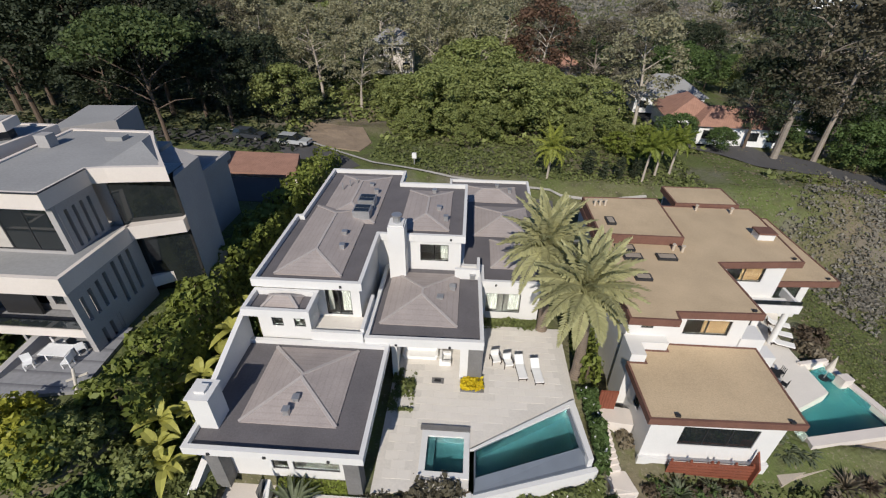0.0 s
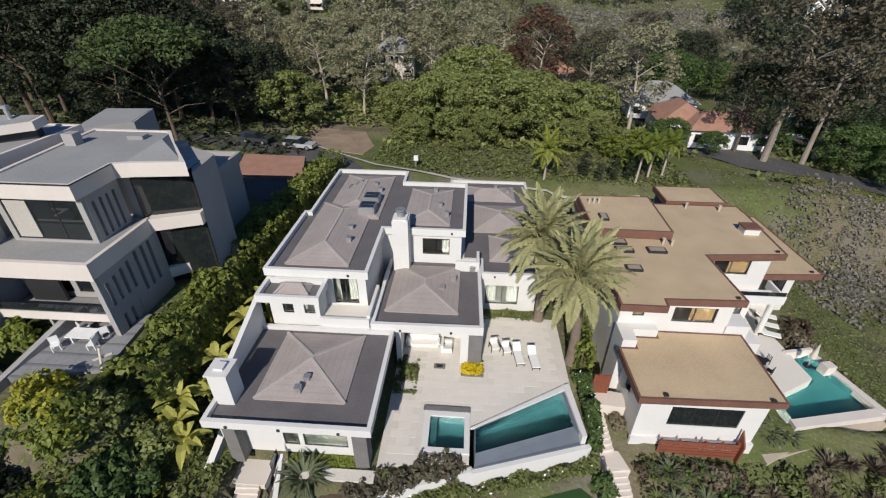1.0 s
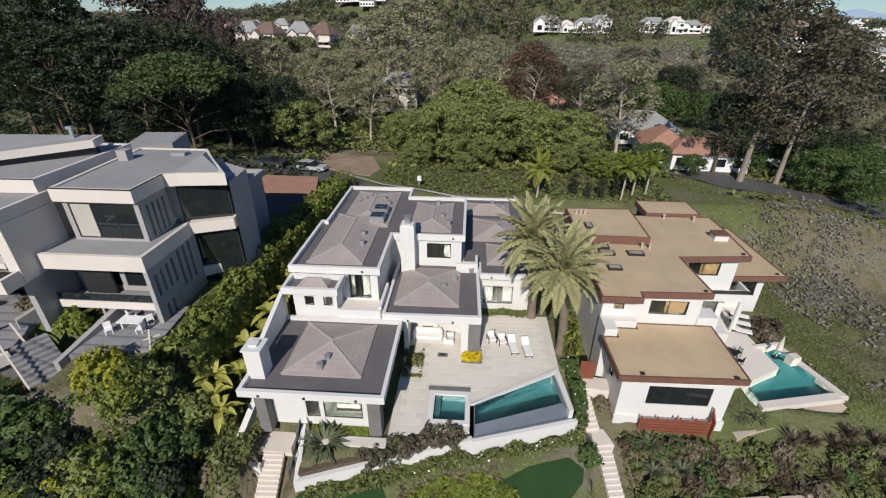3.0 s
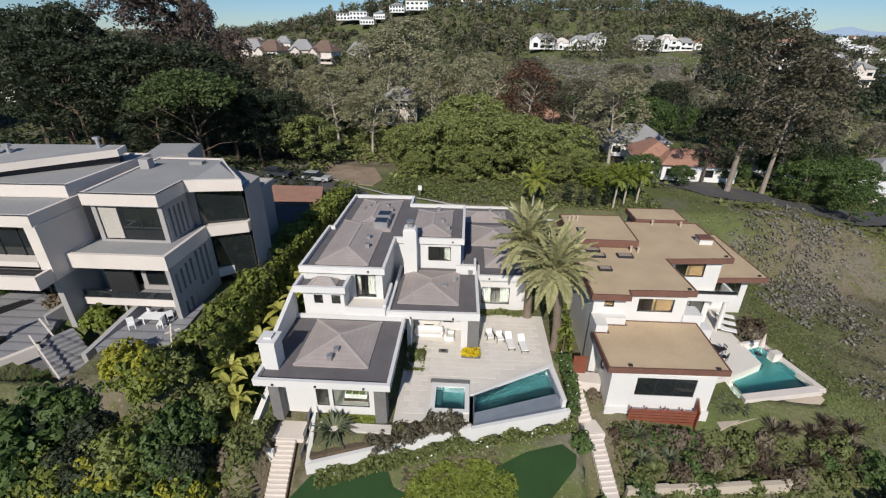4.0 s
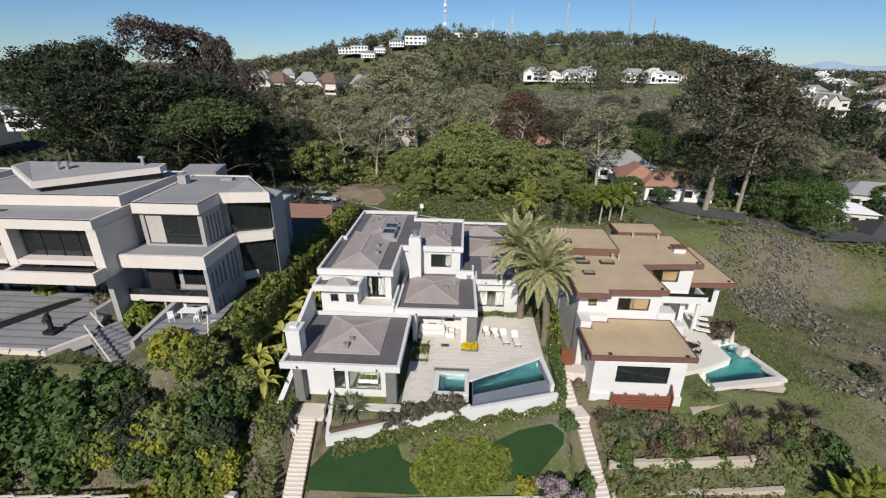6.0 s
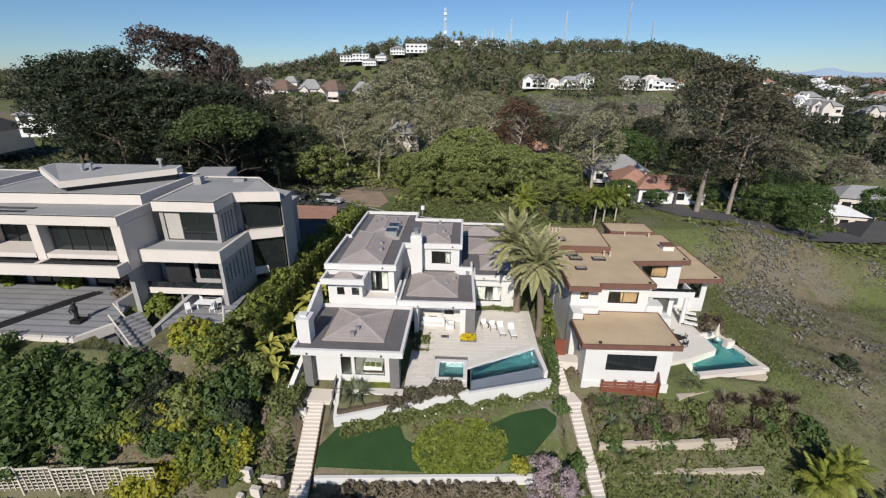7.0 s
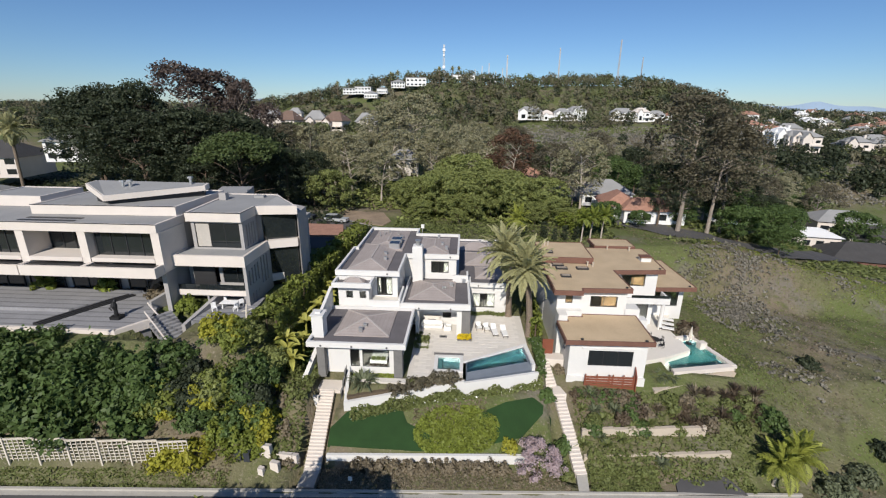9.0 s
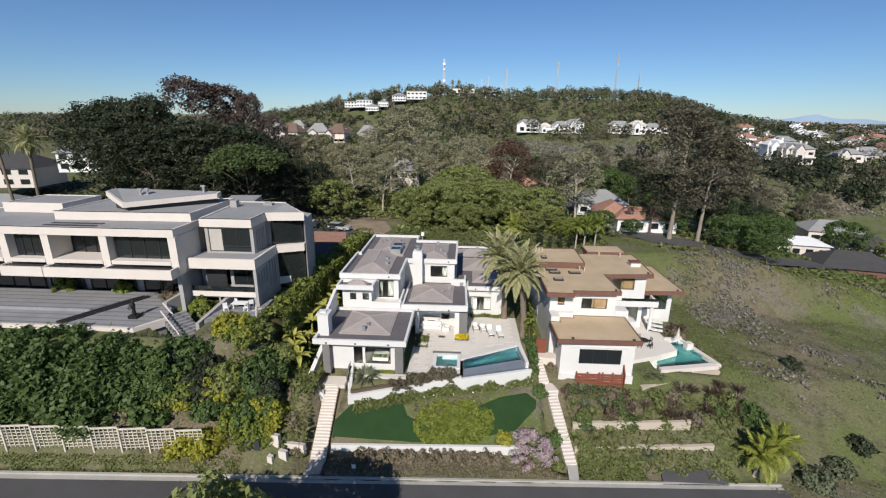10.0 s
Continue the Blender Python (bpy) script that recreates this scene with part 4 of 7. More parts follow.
def right_pool():
    low = -1.1
    t = thing("terrace", (0, 0, low), label="pale terrace beside the tan-roofed house", category="terrace", kind="structure")
    part("paving_slab", Shape().prism([(22.3, 47.2), (25.6, 48.4), (29.5, 50.4), (29.0, 57.0), (32.0, 62.0), (27.0, 62.0), (22.3, 58.0)], -3.2, -1.3), TRAVERTINE, t)
    part("lower_slab", Shape().prism([(22.3, 43.0), (25.5, 44.6), (25.6, 48.3), (22.3, 47.1)], -4.5, -2.6), SANDSTONE, t)
    part("terrace_wall", Shape().prism([(22.4, 43.2), (33.8, 46.9), (33.2, 47.6), (22.4, 44.4)], -5.4, [-2.75, -2.2, -2.2, -2.75]), SANDSTONE, t)
    p = thing("swimming_pool", (0, 0, low), label="L-shaped pool with aqua water and pale coping", category="pool")
    out = [(25.6, 46.3), (32.9, 47.8), (31.2, 53.6), (29.3, 52.8), (29.9, 50.6), (25.6, 48.6)]
    part("basin", Shape().prism(out, -2.9, -2.8), AQUATILE, p)
    part("water", Shape().prism(out, -2.79, -1.62), WATER, p).visible_shadow = False
    part("coping", Shape().prism([(25.4, 45.5), (33.6, 47.2), (33.2, 47.9), (25.4, 46.25)], -2.1, -1.55).prism([(33.0, 47.3), (33.6, 47.3), (31.8, 53.9), (31.2, 53.9)], -2.4, -1.45), CREAM, p)
    part("spa_wall", Shape().prism([(28.9, 53.2), (31.6, 53.8), (31.5, 54.1), (28.8, 53.5)], -2.0, -1.1).prism([(31.2, 51.3), (32.1, 51.5), (31.9, 52.2), (31.0, 52.0)], -2.0, -0.85), CREAM, p)
    u = thing("umbrella", (0, 0, low), label="folded grey patio umbrella beside the pool", category="umbrella")
    part("pole", Shape().tube([(30.0, 51.9, -1.3), (30.0, 51.9, 1.3)], [0.04, 0.04], 8), METAL, u)
    part("canopy", Shape().tube([(30.0, 51.9, -0.3), (30.0, 51.9, 0.2), (30.0, 51.9, 1.2)], [0.28, 0.22, 0.04], 9), LATTICE, u)
    part("base", Shape().tube([(30.0, 51.9, -1.3), (30.0, 51.9, -1.2)], [0.35, 0.35], 10), BRONZE, u)
    d = thing("dining_table", (0, 0, low), label="dark round outdoor table on the pale terrace", category="table")
    part("tabletop", Shape().tube([(25.3, 51.6, -0.6), (25.3, 51.6, -0.55)], [0.7, 0.7], 18), BRONZE, d)
    part("leg", Shape().tube([(25.3, 51.6, -1.3), (25.3, 51.6, -0.6)], [0.08, 0.08], 8), BRONZE, d)
    for k in range(5):
        a = k * 2 * math.pi / 5 + 0.3
        c = thing("dining_chair", (25.3 + 1.15 * math.cos(a), 51.6 + 1.15 * math.sin(a), -1.3 + low), "dark metal outdoor chair at the round table", "chair", "chairs round the outdoor table")
        c.rotation_euler = (0, 0, a - math.pi / 2)
        part("seat", Shape().box(-0.24, 0.24, -0.24, 0.24, 0.42, 0.47), BRONZE, c)
        for q in range(4):
            part("back_bar", Shape().box(-0.22 + q * 0.13, -0.18 + q * 0.13, 0.2, 0.24, 0.47, 0.95), BRONZE, c)
        for sx in (-1, 1):
            for sy in (-1, 1):
                part("leg", Shape().box(sx * 0.21 - 0.02, sx * 0.21 + 0.02, sy * 0.21 - 0.02, sy * 0.21 + 0.02, 0, 0.42), BRONZE, c)
    for k in range(3):
        b = thing("sun_lounger", (28.6 + k * 0.55, 55.6 + k * 1.35, -1.3 + low), "pale cushioned lounger on the far terrace", "lounger", "loungers beside the aqua pool")
        b.rotation_euler = (0, 0, radians(70))
        part("frame", Shape().box(-0.35, 0.35, -1.0, 0.9, 0.2, 0.28), DARKWOOD, b)
        part("mattress", Shape().box(-0.33, 0.33, -0.98, 0.5, 0.28, 0.38), CUSHION, b)
        part("backrest", Shape().prism([(-0.33, 0.45), (0.33, 0.45), (0.33, 0.95), (-0.33, 0.95)], [0.28, 0.28, 0.6, 0.6], [0.38, 0.38, 0.72, 0.72]), CUSHION, b)
        for a in (-0.3, 0.3):
            for q in (-0.9, 0.8):
                part("leg", Shape().box(a - 0.03, a + 0.03, q - 0.03, q + 0.03, 0, 0.2), DARKWOOD, b)


right_pool()
for x0, x1, y, z, lab in ((13.0, 26.5, 37.6, -5.35, "upper"), (12.9, 28.5, 35.7, -7.0, "lower")):
    w = Shape()
    for k in range(12):
        a, b = x0 + (x1 - x0) * k / 12, x0 + (x1 - x0) * (k + 1) / 12
        w.prism([(a, y + 0.12 * (a - 13)), (b, y + 0.12 * (b - 13)), (b, y + 0.4 + 0.12 * (b - 13)), (a, y + 0.4 + 0.12 * (a - 13))], z - 1.6, z + 0.35 - 0.03 * (a - 13) + 0.05 * (k % 3))
    solo("terrace_wall", w, SANDSTONE, lab + " low stone wall terracing the planted slope", "wall", kind="structure")
s = Shape().prism([(21.4, kerb_y(21.4)), (28.6, kerb_y(28.6)), (27.2, 36.0), (21.9, 35.4)], [-9.4, -9.9, -9.6, -9.2], [-8.33, -8.93, -8.45, -8.15])
solo("driveway", s, ASPHALT, "small grey asphalt parking bay", "driveway", kind="structure")

# ---- large terraced house of pale concrete ----
def concrete_house():
    h = thing("house", label="large pale concrete modernist house with dark ribbon windows", category="house")
    # block beside the hedge
    room(h, -31.9, -23.9, 46.0, 50.0, 5.0, 9.7, mat=PINKISH, S=[(-31.2, -28.3, 6.9, 9.2, 2), (-27.9, -24.6, 6.9, 9.2, 2)], sides="SW")
    slots = [(44.15 + 0.72 * k, 44.45 + 0.72 * k, 7.3, 9.1 + 0.12 * k, 0) for k in range(4)] + [(47.2 + 0.75 * k, 47.52 + 0.75 * k, 6.4, 9.7, 0) for k in range(3)] + [(44.5 + 0.72 * k, 44.8 + 0.72 * k, 5.1, 6.3, 0) for k in range(3)]
    wall(h, "E", 43.65, 50.0, -23.85, 4.6, 9.85, slots, PINKISH, 0.35)
    part("balcony", Shape().box(-32.1, -24.2, 43.75, 43.95, 6.2, 6.85), CREAM, h)
    part("balcony_floor", Shape().box(-32.1, -24.2, 43.95, 46.0, 6.2, 6.45), DECK, h)
    part("glass_rail", Shape().box(-32.0, -24.3, 43.83, 43.86, 6.85, 7.5), GLASS, h)
    part("balcony_band", Shape().box(-32.1, -23.85, 43.6, 43.9, 9.75, 11.0).box(-32.1, -31.8, 43.9, 46.2, 9.75, 11.0).box(-24.15, -23.85, 43.9, 50.0, 9.85, 11.0), CREAM, h)
    part("balcony_floor", Shape().box(-31.8, -24.15, 43.9, 50.0, 9.7, 10.9), GREYROOF, h)
    part("support", Shape().box(-28.9, -28.7, 43.9, 44.1, 4.9, 6.2), PINKISH, h)
    part("support", Shape().box(-24.6, -24.2, 43.9, 44.2, 4.9, 6.2), PINKISH, h)
    room(h, -31.0, -25.0, 46.3, 58.0, 10.9, 14.3, mat=PINKISH, S=[(-30.6, -25.4, 11.1, 14.0, 3)], sides="S")
    wall(h, "E", 46.55, 49.6, -24.95, 10.9, 14.3, [(46.95 + 0.62 * k, 47.2 + 0.62 * k, 11.1, 13.7, 0) for k in range(4)], PINKISH, 0.35)
    flat_roof(h, [(-31.3, 45.9), (-24.9, 45.9), (-24.9, 49.6), (-23.9, 49.9), (-20.1, 50.4), (-23.4, 54.6), (-25.3, 57.3), (-32.0, 57.3)], 14.25, 15.3, 15.2, CREAM, GREYROOF, 0.3)
    part("bay_band", Shape().prism([(-24.0, 49.6), (-20.6, 51.0), (-20.9, 53.5), (-24.0, 53.5)], 10.0, 11.0), CREAM, h)
    part("bay_band", Shape().prism([(-24.0, 49.8), (-21.6, 51.7), (-21.6, 53.5), (-24.0, 53.5)], 5.6, 6.5), CREAM, h)
    part("bay_glass", Shape().prism([(-24.4, 50.2), (-20.9, 51.5), (-21.0, 53.5), (-24.4, 53.5)], 5.0, 14.25), GLASS, h, "dark glazed bay")
    part("side_wall", Shape().prism([(-21.2, 52.6), (-20.35, 51.1), (-20.7, 55.0), (-24.0, 57.0), (-24.0, 53.0)], 3.0, 14.2), PINKISH, h)
    part("back_block", Shape().box(-33.0, -24.6, 50.3, 58.0, 4.5, 14.2), PINKISH, h)
    sk = part("skylight", Shape().box(-27.5, -26.2, 55.0, 55.8, 15.2, 15.5), GREYROOF, h)
    part("hip_corner", Shape().face([(-24.4, 50.2, 15.21), (-20.5, 50.7, 15.21), (-23.6, 53.6, 15.8)]).face([(-20.5, 50.7, 15.21), (-25.2, 56.9, 15.21), (-23.6, 53.6, 15.8)]).face([(-25.2, 56.9, 15.21), (-24.4, 50.2, 15.21), (-23.6, 53.6, 15.8)]), GREYROOF, h)
    part("rear_block", Shape().box(-31.5, -23.6, 57.6, 63.5, 4.0, 10.6), PINKISH, h)
    flat_roof(h, [(-31.8, 58.1), (-23.3, 58.1), (-23.3, 63.8), (-31.8, 63.8)], 10.6, 11.3, 10.9, PINKISH, GREYROOF, 0.3)
    part("chimney", Shape().box(-31.2, -30.3, 53.2, 54.0, 15.2, 16.1), PINKISH, h)
    # long main body, on its own grid, then scaled to fit the camera's view
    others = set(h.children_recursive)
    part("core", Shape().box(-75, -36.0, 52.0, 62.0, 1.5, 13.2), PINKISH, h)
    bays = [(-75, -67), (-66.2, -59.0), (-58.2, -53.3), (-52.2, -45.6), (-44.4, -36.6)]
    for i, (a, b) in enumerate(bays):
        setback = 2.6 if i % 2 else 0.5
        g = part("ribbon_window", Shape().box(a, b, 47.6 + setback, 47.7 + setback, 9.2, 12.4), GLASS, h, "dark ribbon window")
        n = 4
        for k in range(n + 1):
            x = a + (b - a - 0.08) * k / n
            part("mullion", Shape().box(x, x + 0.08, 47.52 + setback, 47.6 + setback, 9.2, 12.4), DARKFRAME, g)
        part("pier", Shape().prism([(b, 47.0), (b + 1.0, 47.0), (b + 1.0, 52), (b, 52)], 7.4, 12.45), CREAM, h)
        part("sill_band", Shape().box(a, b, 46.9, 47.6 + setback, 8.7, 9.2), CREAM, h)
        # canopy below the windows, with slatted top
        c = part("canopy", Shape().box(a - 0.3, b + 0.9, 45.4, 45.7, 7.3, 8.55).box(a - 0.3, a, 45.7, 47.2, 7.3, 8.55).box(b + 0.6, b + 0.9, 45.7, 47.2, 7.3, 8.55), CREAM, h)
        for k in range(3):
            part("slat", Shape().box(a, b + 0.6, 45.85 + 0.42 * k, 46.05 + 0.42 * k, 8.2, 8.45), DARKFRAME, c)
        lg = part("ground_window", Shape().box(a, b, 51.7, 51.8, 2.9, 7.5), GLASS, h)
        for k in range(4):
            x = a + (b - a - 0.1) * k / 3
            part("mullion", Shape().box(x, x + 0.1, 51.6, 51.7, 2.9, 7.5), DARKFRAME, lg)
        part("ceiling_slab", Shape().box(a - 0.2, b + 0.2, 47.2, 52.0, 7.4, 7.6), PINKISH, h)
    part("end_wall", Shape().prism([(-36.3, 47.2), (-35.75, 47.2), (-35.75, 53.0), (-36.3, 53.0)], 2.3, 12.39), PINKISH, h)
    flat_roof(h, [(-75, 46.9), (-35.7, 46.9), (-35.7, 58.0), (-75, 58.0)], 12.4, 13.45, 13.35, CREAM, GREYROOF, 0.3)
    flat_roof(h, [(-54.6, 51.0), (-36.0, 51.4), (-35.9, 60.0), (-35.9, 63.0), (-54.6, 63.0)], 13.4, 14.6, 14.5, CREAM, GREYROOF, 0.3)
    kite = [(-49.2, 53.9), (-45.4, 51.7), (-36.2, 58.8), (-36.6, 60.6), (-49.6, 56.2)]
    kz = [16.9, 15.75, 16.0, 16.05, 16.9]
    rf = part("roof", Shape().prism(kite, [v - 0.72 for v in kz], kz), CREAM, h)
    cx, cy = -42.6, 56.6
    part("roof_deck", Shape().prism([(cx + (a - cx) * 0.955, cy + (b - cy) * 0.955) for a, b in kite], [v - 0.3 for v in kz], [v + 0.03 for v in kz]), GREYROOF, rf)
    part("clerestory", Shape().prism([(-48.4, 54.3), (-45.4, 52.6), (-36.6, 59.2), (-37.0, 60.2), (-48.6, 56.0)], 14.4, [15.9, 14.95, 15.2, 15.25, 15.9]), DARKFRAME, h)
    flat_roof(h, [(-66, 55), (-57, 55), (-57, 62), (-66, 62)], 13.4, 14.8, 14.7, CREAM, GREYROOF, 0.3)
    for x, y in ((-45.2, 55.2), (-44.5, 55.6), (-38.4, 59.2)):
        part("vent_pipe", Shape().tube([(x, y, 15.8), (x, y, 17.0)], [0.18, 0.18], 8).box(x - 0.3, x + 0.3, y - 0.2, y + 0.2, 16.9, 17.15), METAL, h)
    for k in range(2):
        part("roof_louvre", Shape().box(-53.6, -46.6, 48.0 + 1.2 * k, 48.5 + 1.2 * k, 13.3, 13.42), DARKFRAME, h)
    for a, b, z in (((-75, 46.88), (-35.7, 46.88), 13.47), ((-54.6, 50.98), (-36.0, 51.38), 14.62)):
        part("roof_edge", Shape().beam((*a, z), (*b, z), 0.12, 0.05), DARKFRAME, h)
    # even shrink about the camera's place near the path's end
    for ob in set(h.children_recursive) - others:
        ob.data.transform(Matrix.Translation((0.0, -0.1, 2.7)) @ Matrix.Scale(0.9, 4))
    part("rear_wing", Shape().prism([(-36.0, 59.0), (-32.0, 62.0), (-33.0, 66.5), (-38.0, 66.5)], 4.5, [14.4, 14.5, 14.6, 14.5]), PINKISH, h)
    part("wing_deck", Shape().prism([(-35.9, 59.2), (-32.2, 62.0), (-33.1, 66.3), (-37.8, 66.3)], [14.3, 14.4, 14.5, 14.4], [14.43, 14.53, 14.63, 14.53]), GREYROOF, h)
    # dark sheets added for unlit rooms behind the slots, louvres let into the lower roof, thin metal edges
    part("slot_backing", Shape().box(-25.5, -25.4, 46.7, 49.5, 10.95, 13.9), GLASS, h, "dark glass sheet standing for the unlit room behind the upper slots")
    part("slot_backing", Shape().box(-24.5, -24.4, 46.4, 49.8, 5.2, 9.6).box(-24.5, -24.4, 44.0, 46.0, 5.2, 6.15).box(-24.5, -24.4, 44.0, 46.0, 6.5, 9.6), GLASS, h, "dark glass sheets standing for the unlit rooms behind the lower slots")
    for a, b, z in (((-31.3, 45.88), (-24.9, 45.88), 15.32), ((-24.9, 45.9), (-24.9, 49.6), 15.32)):
        part("roof_edge", Shape().beam((*a, z), (*b, z), 0.12, 0.05), DARKFRAME, h)
    # inner partition of the recessed balcony; blind set outside its opaque pane to show
    part("blind", Shape().box(-30.5, -28.95, 46.365, 46.385, 11.2, 13.9), INTERIOR, h, "grey blind set in front of one opaque pane")
    part("balcony_back", Shape().box(-31.0, -28.5, 45.4, 45.6, 6.5, 9.4), DARKFRAME, h)
    part("garage_wall", Shape().box(-29.4, -20.9, 72.4, 72.8, 2.0, 4.9), CREAM, h)
    return h


concrete_house()
solo("garage_roof", Shape().prism([(-29.5, 72.4), (-20.8, 72.0), (-22.4, 78.2), (-32.2, 78.5)], 4.9, [5.3, 5.3, 5.6, 5.6]), TERRACOTTA, "flat terracotta roof behind the concrete house", "roof", kind="structure")
# deck in stepped bands
dk = thing("deck", label="weathered grey timber deck with broad steps", category="deck", kind="structure")
part("upper_deck", Shape().prism([(-80, 40.5), (-42.5, 40.5), (-38.2, 46.2), (-80, 46.2)], 3.0, 5.55), DECK, dk)
part("lower_deck", Shape().prism([(-80, 36.6), (-42.5, 37.0), (-34.5, 36.9), (-32.8, 39.4), (-34.6, 45.0), (-36.0, 46.2), (-80, 46.2)], 3.0, 5.2), DECK, dk)
for k in range(3):
    a = 0.28 * k
    part("deck_step", Shape().prism([(-43.6 + a, 37.4), (-43.3 + a, 37.4), (-39.0 + a, 45.2), (-39.3 + a, 45.2)], 5.0, 5.50 - 0.09 * k), DARKFRAME, dk)
part("edge_beam", Shape().prism([(-80, 36.3), (-42.5, 36.7), (-34.4, 36.6), (-34.4, 36.95), (-42.5, 37.05), (-80, 36.65)], 4.4, 5.3), CREAM, dk)
part("edge_return", Shape().prism([(-34.4, 36.6), (-32.5, 39.3), (-32.85, 39.5), (-34.6, 36.95)], 4.4, 5.3), CREAM, dk)
part("deck_wall", Shape().prism([(-80, 36.8), (-42.5, 37.2), (-34.6, 37.1), (-33.2, 39.4), (-33.2, 40), (-80, 40)], 1.0, 4.9), PINKISH, dk)
flight("deck_steps", (-29.0, 38.4, 2.9), (-32.6, 40.6, 5.2), 2.6, 10, DECK, "grey open steps beside the deck")
rl = thing("handrail", label="white handrails of the deck steps", category="railing")
for o in (0.0, 2.4):
    part("rail", Shape().beam((-29.2 - o * 0.5, 37.0 + o, 3.7), (-33.1 - o * 0.5, 39.4 + o * 0.9, 6.1), 0.1, 0.14), CREAM, rl)
sw = thing("side_wall", label="pale concrete walls flanking the lower court", category="wall", kind="structure")
part("wall_face", Shape().prism([(-29.0, 38.9), (-28.6, 38.9), (-27.6, 45.2), (-28.1, 45.2)], 2.5, [5.0, 5.0, 6.2, 6.2]), PINKISH, sw)
part("wall_stub", Shape().prism([(-34.6, 42.2), (-34.2, 42.0), (-33.0, 45.4), (-33.5, 45.4)], 4.0, [6.0, 6.0, 6.6, 6.6]), PINKISH, sw)
solo("court_floor", Shape().prism([(-28.4, 39.6), (-22.8, 40.6), (-23.2, 46.0), (-27.8, 46.0)], 2.0, 5.1), DECK, "grey decked court with outdoor furniture", "court", kind="structure")
# bronze figure on the deck
stt = Shape()
stt.box(-36.75, -35.75, 39.0, 39.9, 5.2, 5.55)
stt.tube([(-36.3, 39.45, 5.5), (-36.25, 39.45, 6.2), (-36.3, 39.4, 6.7), (-36.2, 39.4, 7.1)], [0.22, 0.18, 0.32, 0.16], 9)
stt.tube([(-36.5, 39.4, 6.8), (-36.75, 39.3, 6.4), (-36.5, 39.25, 6.2)], [0.1, 0.09, 0.07], 7)
stt.tube([(-36.15, 39.4, 7.05), (-36.1, 39.4, 7.25), (-36.1, 39.4, 7.4)], [0.1, 0.17, 0.08], 9)
solo("statue", stt, BRONZE, "dark bronze statue on a low plinth on the deck", "statue")


def plastic_chair(x, y, z, turn):
    t = thing("garden_chair", (x, y, z), "white garden chair on the decked court", "chair", "white garden chairs")
    t.rotation_euler = (0, 0, radians(turn))
    part("seat", Shape().box(-0.25, 0.25, -0.25, 0.25, 0.4, 0.45), WHITEPAINT, t)
    part("backrest", Shape().prism([(-0.25, 0.22), (0.25, 0.22), (0.25, 0.28), (-0.25, 0.28)], 0.45, 0.95), WHITEPAINT, t)
    for a in (-0.22, 0.22):
        for b in (-0.22, 0.22):
            part("leg", Shape().box(a - 0.03, a + 0.03, b - 0.03, b + 0.03, 0, 0.4), WHITEPAINT, t)


for x, y, r in ((-27.2, 42.1, 40), (-26.6, 43.9, 150), (-24.9, 43.6, 220), (-24.9, 42.4, 280)):
    plastic_chair(x, y, 5.1, r)
tb = thing("garden_table", (-25.9, 43.0, 5.1), "white oval garden table on the decked court", "table")
part("tabletop", Shape().box(-0.9, 0.9, -0.5, 0.5, 0.68, 0.74), WHITEPAINT, tb)
for a in (-0.7, 0.7):
    part("leg", Shape().box(a - 0.05, a + 0.05, -0.3, 0.3, 0, 0.68), WHITEPAINT, tb)
solo("yard", Shape().prism([(-31.0, 65.9), (-21.4, 65.9), (-21.2, 72.0), (-31.0, 72.0)], 3.5, 4.9), ASPHALT, "dark paved yard between house and garage", "yard", kind="structure")

# ---- plants ----
def cards(P, N, size, rng, droop=0.0, long=1.6):
    """Leaves or leaf tufts: one four-cornered blade a point, facing roughly along N."""
    n = len(P)
    N = N + rng.normal(0, 0.55, (n, 3))
    N /= np.linalg.norm(N, axis=1)[:, None] + 1e-9
    A = np.cross(N, rng.normal(0, 1, (n, 3)))
    A /= np.linalg.norm(A, axis=1)[:, None] + 1e-9
    A[:, 2] -= droop
    B = np.cross(N, A)
    s = (size * rng.uniform(0.6, 1.4, n))[:, None]
    a, b = A * s * long / 2, B * s / 2
    k = N * s * 0.18
    V = np.stack([P - a, P - b * 0.9 + k, P + a, P + b * 0.9 + k], 1).reshape(-1, 3)
    return V


def card_mesh(name, V, mat):
    n = len(V) // 4
    me = bpy.data.meshes.new(name)
    me.vertices.add(len(V))
    me.vertices.foreach_set("co", V.astype(np.float32).ravel())
    me.loops.add(len(V))
    me.loops.foreach_set("vertex_index", np.arange(len(V), dtype=np.int32))
    me.polygons.add(n)
    me.polygons.foreach_set("loop_start", np.arange(0, len(V), 4, dtype=np.int32))
    me.polygons.foreach_set("loop_total", np.full(n, 4, dtype=np.int32))
    me.update(calc_edges=True)
    me.materials.append(mat)
    return me


def ball(n, rng, up=0.25):
    d = rng.normal(0, 1, (n, 3))
    d /= np.linalg.norm(d, axis=1)[:, None]
    d[:, 2] += up
    return d / np.linalg.norm(d, axis=1)[:, None]


